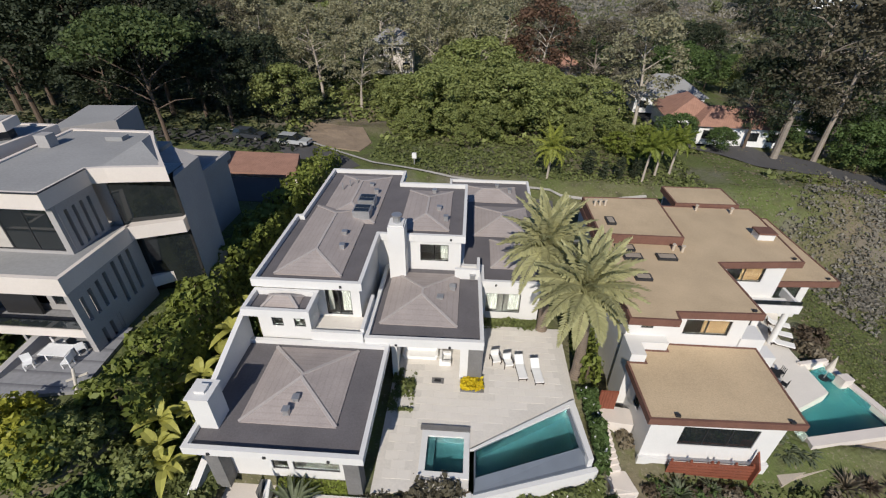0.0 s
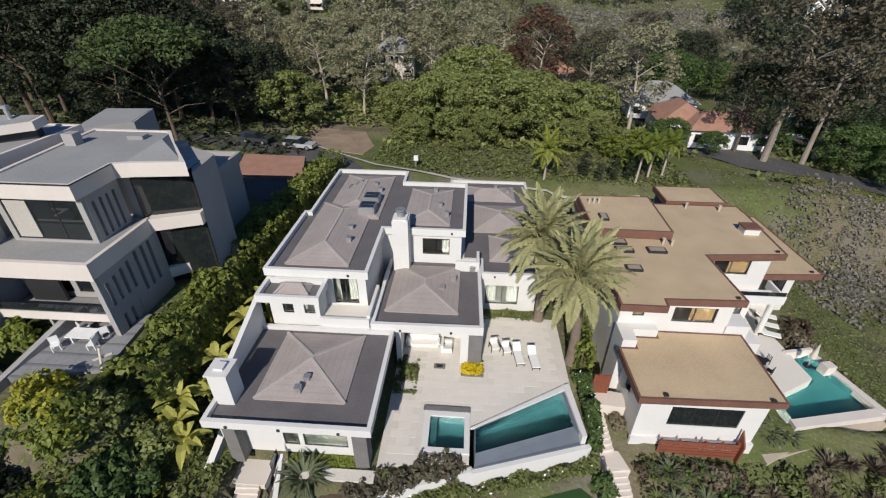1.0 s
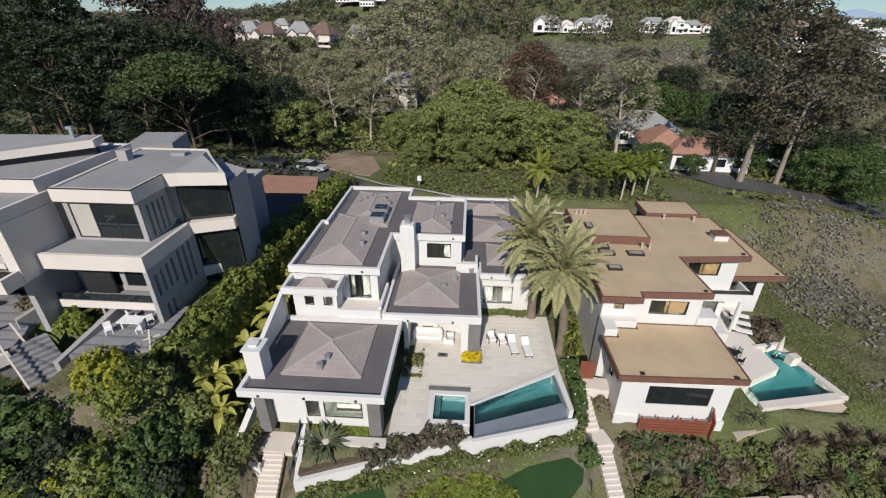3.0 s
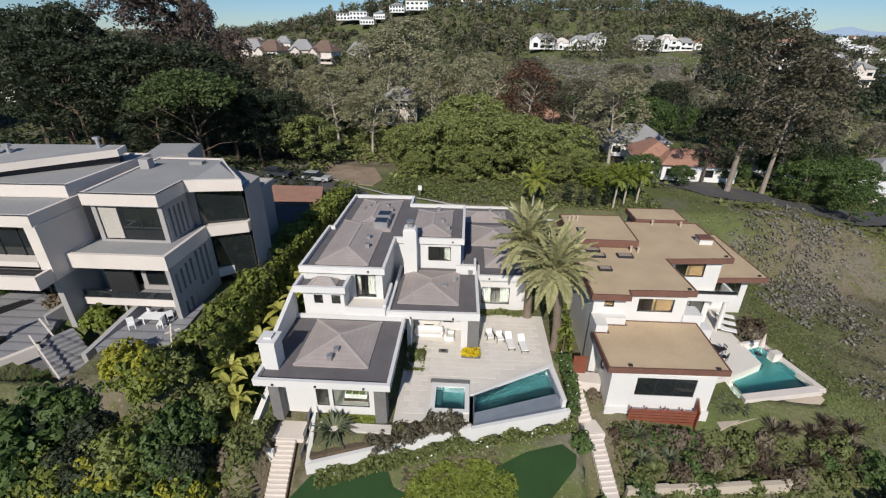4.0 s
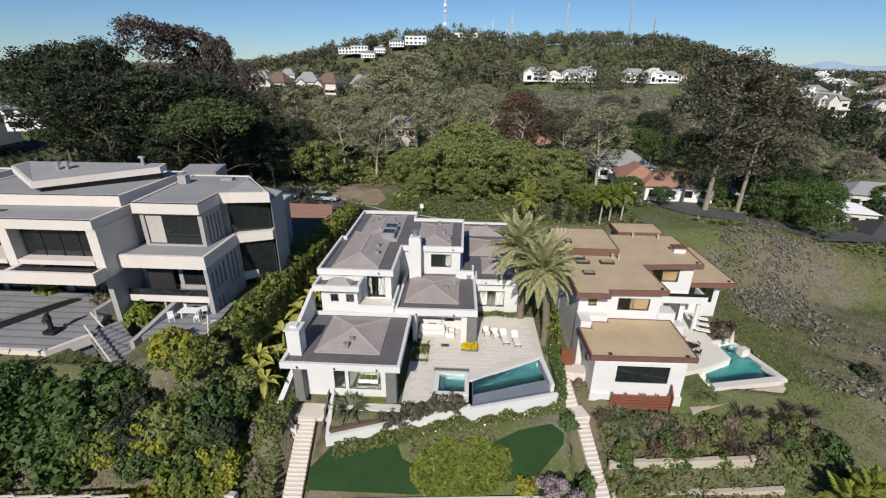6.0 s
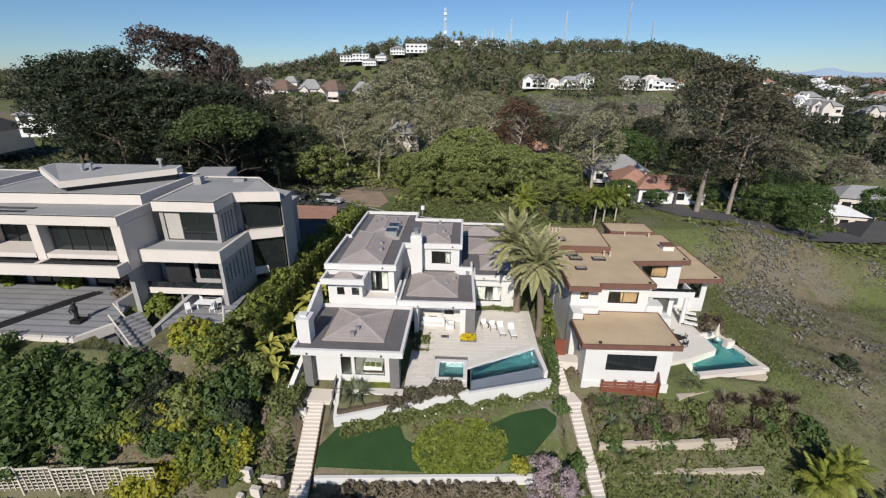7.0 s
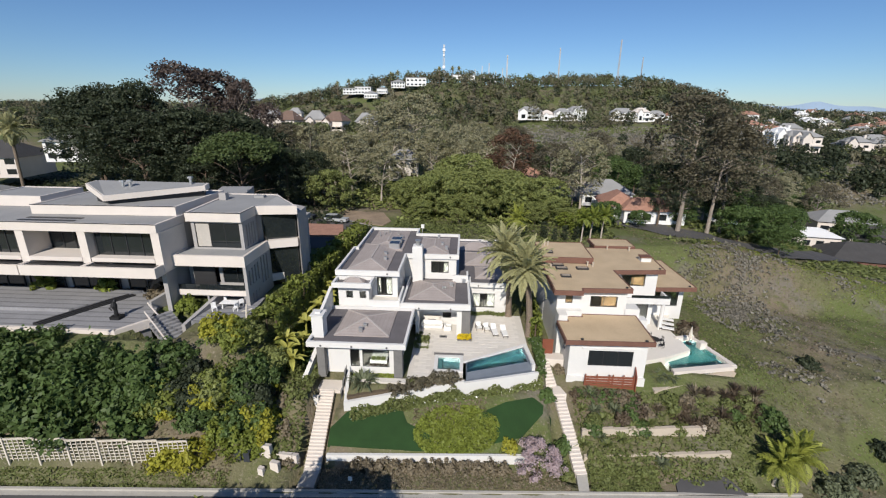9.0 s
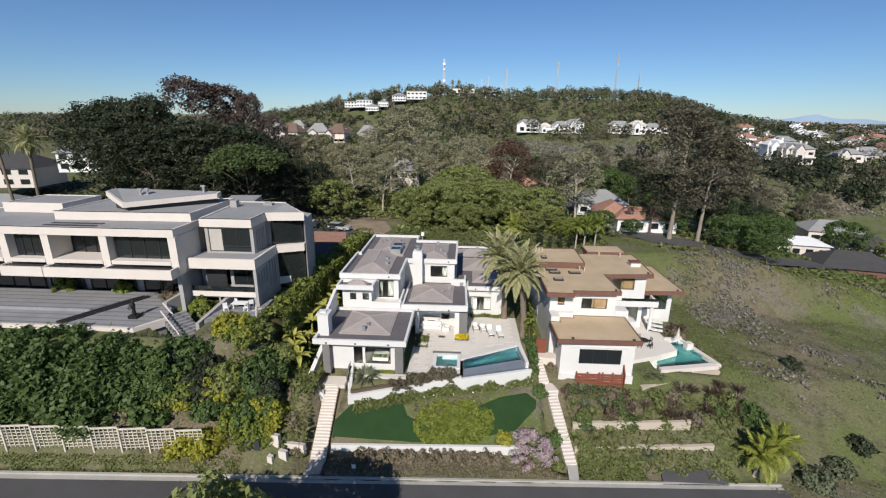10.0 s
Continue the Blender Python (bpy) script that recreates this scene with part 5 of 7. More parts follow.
def crown(rng, rx, rz, zc, clumps, per, clump_r, size, shape="round", gap=0.75):
    """Leaves of a crown: clumps spread through a body, each a loose ball of leaf tufts."""
    per, size = int(per * 1.4), size * 0.74
    out = []
    for _ in range(clumps):
        d = ball(1, rng, 0.35)[0]
        r = rng.uniform(gap, 1.0) ** 0.6
        if shape == "umbrella":
            c = np.array([d[0] * rx * rng.uniform(0.2, 1), d[1] * rx * rng.uniform(0.2, 1), 0])
            c[2] = zc + rz * (1 - (np.hypot(c[0], c[1]) / rx) ** 2) * rng.uniform(0.5, 1.0)
        elif shape == "column":
            u = rng.uniform(-1, 1)
            w = (1 - abs(u) ** 1.8) ** 0.5 * 0.9 + 0.12
            c = np.array([d[0] * rx * w, d[1] * rx * w, zc + u * rz])
        elif shape == "cone":
            u = rng.uniform(0, 1) ** 1.4
            w = (1 - u) * rng.uniform(0.5, 1)
            c = np.array([d[0] * rx * w * 1.3, d[1] * rx * w * 1.3, zc - rz + u * 2 * rz])
        else:
            wob = 1 + 0.22 * math.sin(3 * math.atan2(d[1], d[0]) + rx) + 0.12 * math.sin(5 * d[2] + rz)
            c = np.array([d[0] * rx * r * wob, d[1] * rx * r * wob, zc + d[2] * rz * r])
        cr = clump_r * rng.uniform(0.6, 1.35)
        n = ball(per, rng, 0.45)
        P = c + n * cr * rng.uniform(0.55, 1.0, (per, 1)) * np.array([1, 1, 0.75])
        out.append(cards(P, n, size, rng))
    return np.concatenate(out)


def trunk_shape(rng, height, r, limbs, spread, lean=0.06, start=0.35):
    s = Shape()
    dx, dy = rng.normal(0, lean, 2) * height
    pts = [Vector((dx * t * t, dy * t * t, height * t)) for t in (-0.03, 0.0, 0.25, 0.5, 0.75, 1.0)]
    s.tube([tuple(p) for p in pts], [r * 1.3, r * 1.15, r * 0.85, r * 0.65, r * 0.4, r * 0.15], 8)
    for k in range(limbs):
        t = rng.uniform(start, 0.9)
        a = rng.uniform(0, 2 * math.pi)
        b = Vector((dx * t * t, dy * t * t, height * t))
        L = spread * rng.uniform(0.5, 1.0)
        e = b + Vector((math.cos(a) * L, math.sin(a) * L, L * rng.uniform(0.35, 0.9)))
        mid = b.lerp(e, 0.5) + Vector((0, 0, L * 0.08))
        s.tube([tuple(b), tuple(mid), tuple(e)], [r * 0.4, r * 0.27, r * 0.08], 5)
    return s


GREYBARK = material("grey_brown_bark", (0.27, 0.23, 0.19), 0.9, 0.35, 0.9, 8, 0.3)
KINDS = {
    # name: (leaf, bark, height, crown radius, crown half-height, clumps, per clump, clump radius, leaf size, shape, limbs, label)
    "broad": (L_GREEN, BARK, 11, 4.6, 4.3, 130, 46, 1.05, 0.34, "round", 9, "broad dense tree with mid-green leaves"),
    "lime": (L_LIME, BARK, 7, 2.6, 2.9, 60, 34, 0.8, 0.36, "round", 6, "young tree with bright green leaves"),
    "pine": (L_DARK, BARK, 22, 6.0, 8.5, 150, 44, 1.4, 0.42, "round", 14, "tall dark green pine with a ragged crown"),
    "umbrella": (L_PINE, BARK, 15, 7.5, 4.2, 150, 46, 1.2, 0.36, "umbrella", 12, "umbrella pine with a domed bright green crown"),
    "euca": (L_EUCA, PALEBARK, 20, 4.8, 7.5, 95, 34, 1.2, 0.36, "round", 14, "tall eucalyptus with a sparse olive crown and pale trunk"),
    "rusty": (L_BROWN, PALEBARK, 18, 4.0, 5.6, 90, 36, 1.15, 0.34, "round", 12, "eucalyptus with rusty brown foliage"),
    "dull": (L_DULL, GREYBARK, 24, 5.6, 8.2, 105, 36, 1.4, 0.40, "round", 16, "tall eucalyptus with dull brown-green foliage"),
    "purple": (L_PURPLE, GREYBARK, 24, 5.6, 8.2, 125, 38, 1.35, 0.40, "round", 16, "tall eucalyptus with purple-brown ragged foliage"),
    "oak": (L_FICUS, BARK, 11, 4.6, 4.3, 130, 46, 1.05, 0.34, "round", 9, "dense dark green broadleaf tree"),
    "cypress": (L_DARK, BARK, 9, 1.2, 4.2, 60, 30, 0.7, 0.35, "column", 2, "narrow dark green cypress tree"),
}
protos = {}


def tree(kind, x, y, top=None, radius=None, seed=0, z=None):
    """A tree of a kind at x, y; its top's height and crown radius scale a shared shape."""
    leafm, bark, H_, R_, half, clumps, per, cr, size, shape, limbs, label = KINDS[kind]
    key = (kind, seed % 3)
    z = gz(x, y) - 0.1 if z is None else z
    hs = (top - z) / H_ if top else 1.0
    rs = min(radius / R_, 1.3 * hs) if radius else hs
    m = Matrix.Translation((x, y, z)) @ Matrix.Rotation((seed * 2.4) % 6.28, 4, "Z")
    if key not in protos:
        rng = np.random.default_rng(100 + seed % 3 + 10 * list(KINDS).index(kind))
        t = thing("tree", label=label, category="tree", group=label.split(" with")[0] + "s")
        zc = H_ - half
        part("trunk", trunk_shape(rng, H_ * 0.86, H_ * 0.014, limbs, R_ * 0.8), bark, t)
        part("crown", card_mesh("crown", crown(rng, R_, half, zc, clumps, per, cr, size, shape), leafm), leafm, t)
        protos[key] = t
        t.scale = (rs, rs, hs)
        t.matrix_basis = m @ Matrix.Diagonal((rs, rs, hs, 1))
        return t
    c = copy_thing(protos[key], m)
    c.matrix_basis = m @ Matrix.Diagonal((rs, rs, hs, 1))
    return c


def leafy(name, V, mat, label, category, group="", kind=""):
    return solo(name, card_mesh(name, V, mat), mat, label, category, group, kind)


def hedge_run(x0, y0, x1, y1, width, z0, z1, mat, label, seed, dens=26, size=0.3):
    """A clipped hedge along a line, with lumpy sides; z0, z1: top heights at both ends."""
    rng = np.random.default_rng(seed)
    L = math.hypot(x1 - x0, y1 - y0)
    d = np.array([x1 - x0, y1 - y0]) / L
    nrm = np.array([-d[1], d[0]])
    hgt = 4.0
    n = int(L * (width + 2 * hgt) * dens)
    t = rng.uniform(0, 1, n)
    u = rng.uniform(-hgt - width / 2, hgt + width / 2, n)
    top = np.abs(u) < width / 2
    side = np.sign(u)
    lump = 0.28 * np.sin(t * L * 1.3 + seed) + 0.2 * np.sin(t * L * 3.1) + rng.normal(0, 0.1, n)
    lump = lump + 0.16 * np.sin(t * L * 5.3 + u * 3.1) * np.sin(u * 4.4 + t * L * 2.7)
    off = np.where(top, u, side * (width / 2 + lump * 0.7))
    ztop = z0 + (z1 - z0) * t + 0.35 * np.sin(t * L * 0.9 + 1) * np.sin(t * L * 2.3)
    z = np.where(top, ztop + lump * 0.6 - 0.35 * (np.abs(u) / width * 2) ** 3, ztop - (np.abs(u) - width / 2))
    P = np.stack([x0 + d[0] * t * L + nrm[0] * off, y0 + d[1] * t * L + nrm[1] * off, z], 1)
    N = np.where(top[:, None], np.array([0, 0, 1.0]), np.stack([nrm[0] * side, nrm[1] * side, np.full(n, 0.35)], 1))
    t = thing("hedge", label=label, category="hedge")
    part("foliage", card_mesh("foliage", cards(P, N, size, rng), mat), mat, t)
    for k in range(int(L / 2)):
        f = (k + 0.5) / int(L / 2)
        x, y = x0 + d[0] * L * f, y0 + d[1] * L * f
        part("stem", Shape().tube([(x, y, gz(x, y) - 0.3), (x, y, z0 - 0.8)], [0.12, 0.06], 6), BARK, t)
    return t


def bush(x, y, r, h, mat, label, seed, z=None, size=0.2, dens=1.3, group="", name="shrub", category="shrub"):
    """A rounded, uneven shrub on the ground."""
    rng = np.random.default_rng(seed)
    z = gz(x, y) if z is None else z
    n = int(330 * dens * max(0.3, r * r + r * h))
    d = ball(n, rng, 0.2)
    d[:, 2] = np.abs(d[:, 2])
    wob = 1 + 0.16 * np.sin(4 * np.arctan2(d[:, 1], d[:, 0]) + seed) + 0.14 * np.sin(6 * d[:, 2] + 3 * d[:, 0] * 2 + seed) + rng.normal(0, 0.07, n)
    cr = min(0.6, 0.2 + 0.11 * r)
    nc = min(n // 8, max(16, int(3.0 * (r * r + r * h) / cr ** 2)))
    seeds = d[:nc] * np.array([r, r, h]) * (wob[:nc] * rng.uniform(0.80, 1.0, nc))[:, None]
    pick = rng.integers(0, nc, n)
    q = ball(n, rng, 0.3)
    P = seeds[pick] + q * cr * rng.uniform(0.5, 1.0, (n, 1)) * np.array([1, 1, 0.8])
    if name == "hedge":
        shell = rng.uniform(size=n) < 0.65
        P[shell] = (d * np.array([r, r, h]) * (wob * rng.uniform(0.86, 1.0, n))[:, None])[shell]
    P[:, 2] = np.maximum(P[:, 2], 0.02)
    V = cards(P, q + d[:nc][pick] * 0.6, size, rng)
    if name == "hedge":
        t = thing("hedge", (x, y, z - 0.05), label, "hedge", "massive hedges below the deck")
        part("foliage", card_mesh("foliage", V, mat), mat, t)
        for k in range(5):
            a = k * 1.26
            part("stem", Shape().tube([(0, 0, -0.3), (r * 0.45 * math.cos(a), r * 0.45 * math.sin(a), h * 0.7)], [0.14, 0.05], 6), BARK, t)
        return t
    ob = leafy(name, V, mat, label, category, group)
    ob.location = (x, y, z - 0.05)
    return ob


def frond_V(rng, length, arch, leaflet, width, n=26):
    """One palm frond along +x: leaflets on both sides of an arching rib."""
    out, rib = [], []
    for i in range(n):
        t = (i + 1) / n
        x = length * t * (1 - 0.18 * t * arch)
        z = length * (0.42 * t - arch * 0.62 * t * t)
        rib.append((x, 0, z))
        w = leaflet * math.sin(math.pi * min(1, 0.18 + 0.82 * t) ** 0.8) + 0.12
        for s in (-1, 1):
            tip = np.array([x + w * 0.55, s * w * 0.8, z - w * rng.uniform(0.05, 0.45)])
            b = np.array([x, 0, z])
            mid = (b + tip) / 2 + np.array([0, 0, 0.05])
            e = np.array([width, 0, 0])
            out.append(np.stack([b, mid - e, tip, mid + e]))
    return np.concatenate(out), rib


def palm(name, x, y, z, trunk_h, r, fronds, length, mat, bark, label, seed, lean=(0, 0), leaflet=0.75, width=0.09, low=-0.7):
    rng = np.random.default_rng(seed)
    t = thing(name, (x, y, z), label, "palm tree")
    top = Vector((lean[0], lean[1], trunk_h))
    pts = [(lean[0] * q * q, lean[1] * q * q, trunk_h * q) for q in (-0.05, 0, 0.05, 0.3, 0.6, 0.85, 0.95, 1.0)]
    part("trunk", Shape().tube(pts, [r * 1.5, r * 1.5, r * 1.15, r, r * 0.95, r, r * 1.35, r * 0.9], 12), bark, t)
    for k in range(fronds):
        a = k * 2.39996 + rng.normal(0, 0.1)
        q = (k + 0.5) / fronds
        el = math.pi / 2 * (1 - q * (1 - low))
        W, rib = frond_V(rng, length * rng.uniform(0.85, 1.05), 0.55 + 0.5 * q, leaflet, width)
        M = Matrix.Translation(top) @ Matrix.Rotation(a, 4, "Z") @ Matrix.Rotation(-(el - 0.3), 4, "Y")
        f = Shape()
        f.v = [tuple(p) for p in W @ np.array(M.to_3x3()).T + np.array(top)]
        f.f = [(i, i + 1, i + 2, i + 3) for i in range(0, len(f.v), 4)]
        f.tube([tuple(M @ Vector(p)) for p in rib[::5]], [0.05, 0.045, 0.04, 0.03, 0.025, 0.02][:len(rib[::5])], 4)
        part("frond", f, mat, t)
    return t


palm("palm_tree", 8.55, 48.7, -0.2, 9.2, 0.38, 50, 4.7, L_PALM, PALMBARK, "tall date palm with a full grey-green crown", 3, (-1.1, -1.2), 0.62, 0.17, -0.25)
palm("palm_tree", 6.45, 53.6, -0.2, 9.6, 0.38, 50, 4.7, L_PALM, PALMBARK, "second tall date palm behind its neighbour", 4, (-0.9, -1.5), 0.62, 0.17, -0.25)
palm("palm_tree", 9.7, 78.5, 1.0, 6.5, 0.16, 22, 3.4, L_QUEEN, PALEBARK, "slender palm with yellowish feathery fronds", 5, (0.3, 0), 0.7, 0.07, -0.5)

# hedges between the plots
hedge_run(-20.7, 39.5, -20.0, 60.0, 2.4, 5.9, 6.2, L_HEDGE, "tall clipped hedge with sunlit yellow-green leaves", 1)
hedge_run(-20.0, 60.0, -18.9, 79.0, 2.6, 6.2, 5.9, L_HEDGE, "tall clipped hedge running up to the road", 2)
hedge_run(9.3, 47.5, 9.6, 56.0, 1.0, 2.2, 2.0, L_HEDGE, "narrow green hedge between the white houses", 3)
bush(-37.5, 33.4, 6.0, 5.6, L_FICUS, "massive rounded ficus hedge below the deck", 11, -0.6, 0.34, 1.0, name="hedge", category="hedge")
bush(-47.5, 33.2, 6.5, 5.4, L_FICUS, "massive rounded ficus hedge below the deck", 12, -0.4, 0.34, 1.0, name="hedge", category="hedge")
bush(-29.5, 34.2, 4.4, 5.2, L_FICUS, "massive rounded ficus hedge below the deck", 13, -0.8, 0.34, 1.0, name="hedge", category="hedge")
bush(-58.0, 34.2, 7.0, 5.2, L_FICUS, "massive rounded ficus hedge below the deck", 14, 0.0, 0.34, 1.0, name="hedge", category="hedge")

bush(-42.5, 33.2, 4.6, 5.4, L_FICUS, "massive rounded ficus hedge below the deck", 15, -0.6, 0.3, 1.0, name="hedge", category="hedge")
bush(-33.4, 33.6, 4.2, 5.2, L_FICUS, "massive rounded ficus hedge below the deck", 16, -0.6, 0.3, 1.0, name="hedge", category="hedge")
bush(-53.0, 33.4, 4.6, 5.2, L_FICUS, "massive rounded ficus hedge below the deck", 17, -0.3, 0.3, 1.0, name="hedge", category="hedge")

for k, (kind, x, y, top, rad) in enumerate((
        ("broad", 0.9, 104, 15.9, 8.0), ("broad", 4, 98, 14, 6.5), ("broad", -3, 92, 9, 4.5), ("broad", 3, 91, 9, 4.5), ("broad", 10, 95, 11, 5), ("broad", 15, 90, 8, 4), ("broad", 18.5, 93, 9, 4.5), ("broad", -9, 91, 8, 4), ("broad", -13, 99, 10, 5), ("broad", 0, 96, 12, 5.5), ("lime", 21, 88, 6.5, 3), ("broad", -4, 99, 13.5, 6.5), ("broad", 9, 100, 13, 6.0), ("broad", -6, 95, 13, 5.6), ("broad", 6, 94, 13.5, 5.8), ("broad", 12.5, 94, 11.5, 4.8), ("broad", -1, 88, 6.5, 4.5),
        ("broad", 17.5, 97, 12, 5.0), ("broad", -11.5, 97, 11.5, 4.8), ("broad", 22, 90, 7, 4.5), ("lime", 25, 89, 7, 3.4), ("lime", 22, 84, 5, 3.0),
        ("rusty", 11, 109, 21.8, 4.6), ("rusty", 7, 112, 15.5, 3.8), ("dull", 22, 112, 18.6, 5.5), ("dull", 27.5, 111, 15.5, 4.6), ("dull", 18, 116, 15, 4.0), ("euca", -15, 135, 30, 8.5), ("euca", -21.5, 130, 27.5, 7.5), ("euca", -27, 136, 24, 7),
        ("umbrella", -43, 83, 21.2, 10.0), ("pine", -58, 92, 26, 8.0), ("pine", -66, 88, 25, 8.0), ("pine", -50, 96, 25, 7.5), ("pine", -76, 95, 27, 8.0),
        ("purple", -68, 108, 36.0, 8.5), ("purple", -62, 112, 34.5, 7.5), ("pine", -71.5, 97, 31, 6.5), ("pine", -83, 103, 30.3, 7.0), ("pine", -62, 97, 25, 7.0), ("pine", -45, 97, 22, 6.5), ("pine", -54, 88, 18.5, 6.0), ("pine", -34.5, 98, 17, 5.0), ("pine", -86, 100, 29, 8.5), ("pine", -96, 113, 29, 8.5), ("purple", -53.5, 108, 32.4, 4.2), ("purple", -50, 111, 27, 5.0), ("dull", -43, 108, 22, 5.5),
        ("euca", -28, 108, 20, 7.0), ("euca", -20, 104, 18, 6.0), ("euca", -16, 114, 21, 7.0), ("euca", -8, 118, 21, 7.5), ("euca", -34, 114, 20, 6.5),
        ("euca", -2, 124, 22, 7.0), ("dull", 44.5, 90, 30, 7.4), ("dull", 51, 91, 26, 6.5), ("dull", 45.5, 92, 15.5, 5.0), ("pine", 41.5, 93, 16.5, 4.2), ("dull", 57, 97, 24, 6.2), ("pine", 60, 101, 15, 5.0), ("oak", 30.5, 92, 8, 4.0), ("oak", 37.0, 91.5, 6.4, 2.4), ("oak", 46.8, 94, 7.5, 2.8),
        ("cypress", 17, 79, 5.5, 1.2), ("cypress", 19, 79.5, 6.0, 1.2), ("cypress", 15.3, 80, 6.5, 1.2), ("cypress", 21.2, 80, 5.8, 1.2),
        ("oak", 57, 90, 8, 4.5), ("oak", 63, 86, 5, 4.5), ("oak", 66, 94, 7, 5.0), ("oak", 72, 101, 6, 5.5), ("oak", 62, 104, 9, 5.5), ("pine", 74, 108, 7, 4.5), ("oak", 68, 112, 8, 5.5), ("euca", 64, 118, 14, 5.5), ("oak", 80, 120, 4, 5.0), ("oak", 104, 118, 0, 5), ("broad", 110, 108, -2, 5), ("broad", -30, 95, 13, 6.0), ("pine", -38, 92, 18, 6.0))):
    tree(kind, x, y, top, rad, k)

rng_w = np.random.default_rng(77)
spots = []
for k in range(1500):
    x, y = rng_w.uniform(-150, 130), rng_w.uniform(88, 190)
    if abs(x - 5) > 25 + (y - 60) * 1.0 or len(spots) > 92:
        continue
    if (29 < x < 110 and 84 < y < 128) or (29 < x < 38 and 100 < y < 190) or (-25 < x < 25 and y < 112) or (x > 45 and y < 125) or (-72 < x < -20 and y < 100) or (-26 < x < -8 and 114 < y < 130) or (8 < x < 25 and 104 < y < 126):
        continue
    if x < -80 and y < 118 and x > -120:
        continue
    if any(math.hypot(x - a, y - b) < 7.5 for a, b in spots):
        continue
    spots.append((x, y))
    u = rng_w.uniform()
    if x > 20:
        kind = "dull" if u < 0.25 else "euca" if u < 0.35 else "oak" if u < 0.7 else "broad" if u < 0.8 else "pine"
    else:
        kind = "euca" if u < 0.6 else "pine" if u < 0.68 and x < -40 else "dull" if u < 0.78 else "broad"
    hgt = {"dull": 17, "euca": 16, "broad": 9, "oak": 10, "pine": 15}[kind] * rng_w.uniform(0.75, 1.15)
    if x < 0 and y > 116:
        hgt = min(hgt, max(5.0, 26.5 - 0.055 * y - gz(x, y)))
    tree(kind, x, y, gz(x, y) + hgt, hgt * (0.55 if kind in ("broad", "oak") else 0.3), k)

# ---- far woods, houses, masts ----
def far_woods(name, mat, label, seed, count, pick):
    rng = np.random.default_rng(seed)
    out, n = [], 0
    while n < count:
        u = rng.uniform()
        y = rng.uniform(185, 330) if u < 0.3 else rng.uniform(330, 520) if u < 0.78 else rng.uniform(520, 900) if u < 0.93 else rng.uniform(900, 1800)
        x = rng.uniform(-1.0, 1.0) * (y + 20)
        if not pick(x, y, rng):
            continue
        n += 1
        z = gz(x, y)
        h = rng.uniform(6, 13) * (0.75 if y < 260 else 1.0)
        r = h * rng.uniform(0.38, 0.6)
        k, size = (130, 0.85) if y < 320 else (85, 1.15) if y < 620 else (26, 2.6)
        if -0.64 < x / y < -0.18 and y < 420:
            h = min(h, max(4.0, 26 - 0.035 * y - z))
        d = ball(k, rng, 0.3)
        P = np.array([x, y, z + h * 0.55]) + d * np.array([r, r, h * 0.5]) * rng.uniform(0.6, 1.05, (k, 1))
        out.append(cards(P, d, size, rng))
    leafy(name, np.concatenate(out), mat, label, "trees", kind="stuff")


HILL_VILLAS = ((-62, 424, 12, 5), (-46, 426, 18, 7), (-104, 420, 14, 5), (-92, 415, 14, 6), (-82, 400, 11, 4), (-4, 470, 22, 4), (22, 470, 14, 4), (-74, 410, 9, 4))


def wooded(x, y, rng):
    if any(abs(x - vx) < vw * 0.6 and -24 < y - vy < 9 for vx, vy, vw, vh in HILL_VILLAS) and rng.uniform() < 0.85:
        return False
    scrub = 15 < x < 190 and 180 < y < 302
    street = 35 < x < 50 and y < 200
    shelf_top = 32 < x < 170 and (318 < y < 342 or (300 < y <= 318 and rng.uniform() < 0.5))
    return not street and not shelf_top and (not scrub or rng.uniform() < 0.05)


far_woods("far_woods", L_FARGREEN, "distant green trees covering the hills", 31, 1300, wooded)
far_woods("far_woods", L_FAROLIVE, "distant olive eucalyptus trees covering the hills", 32, 1250, wooded)
far_woods("far_woods", L_DULL, "distant brown-green trees covering the hills", 33, 700, wooded)
far_woods("far_woods", L_DARK, "distant dark green trees covering the hills", 34, 600, wooded)
far_woods("far_woods", L_DARK, "distant dark trees on the settled slope", 35, 700, lambda x, y, rng: x > 0.45 * y and y < 620)

rng_s = np.random.default_rng(41)
P = []
while len(P) < 6500:
    x, y = rng_s.uniform(15, 200), rng_s.uniform(180, 310)
    P.append((x, y, gz(x, y)))
P = np.array(P)
V = []
for q in range(5):
    d = ball(len(P), rng_s, 0.5)
    V.append(cards(P + d * np.array([0.8, 0.8, 0.5]) + np.array([0, 0, 0.2]), d, 0.7, rng_s))
leafy("scrub", np.concatenate(V), L_SAGE, "grey brush covering the bare slope", "scrub", kind="stuff")


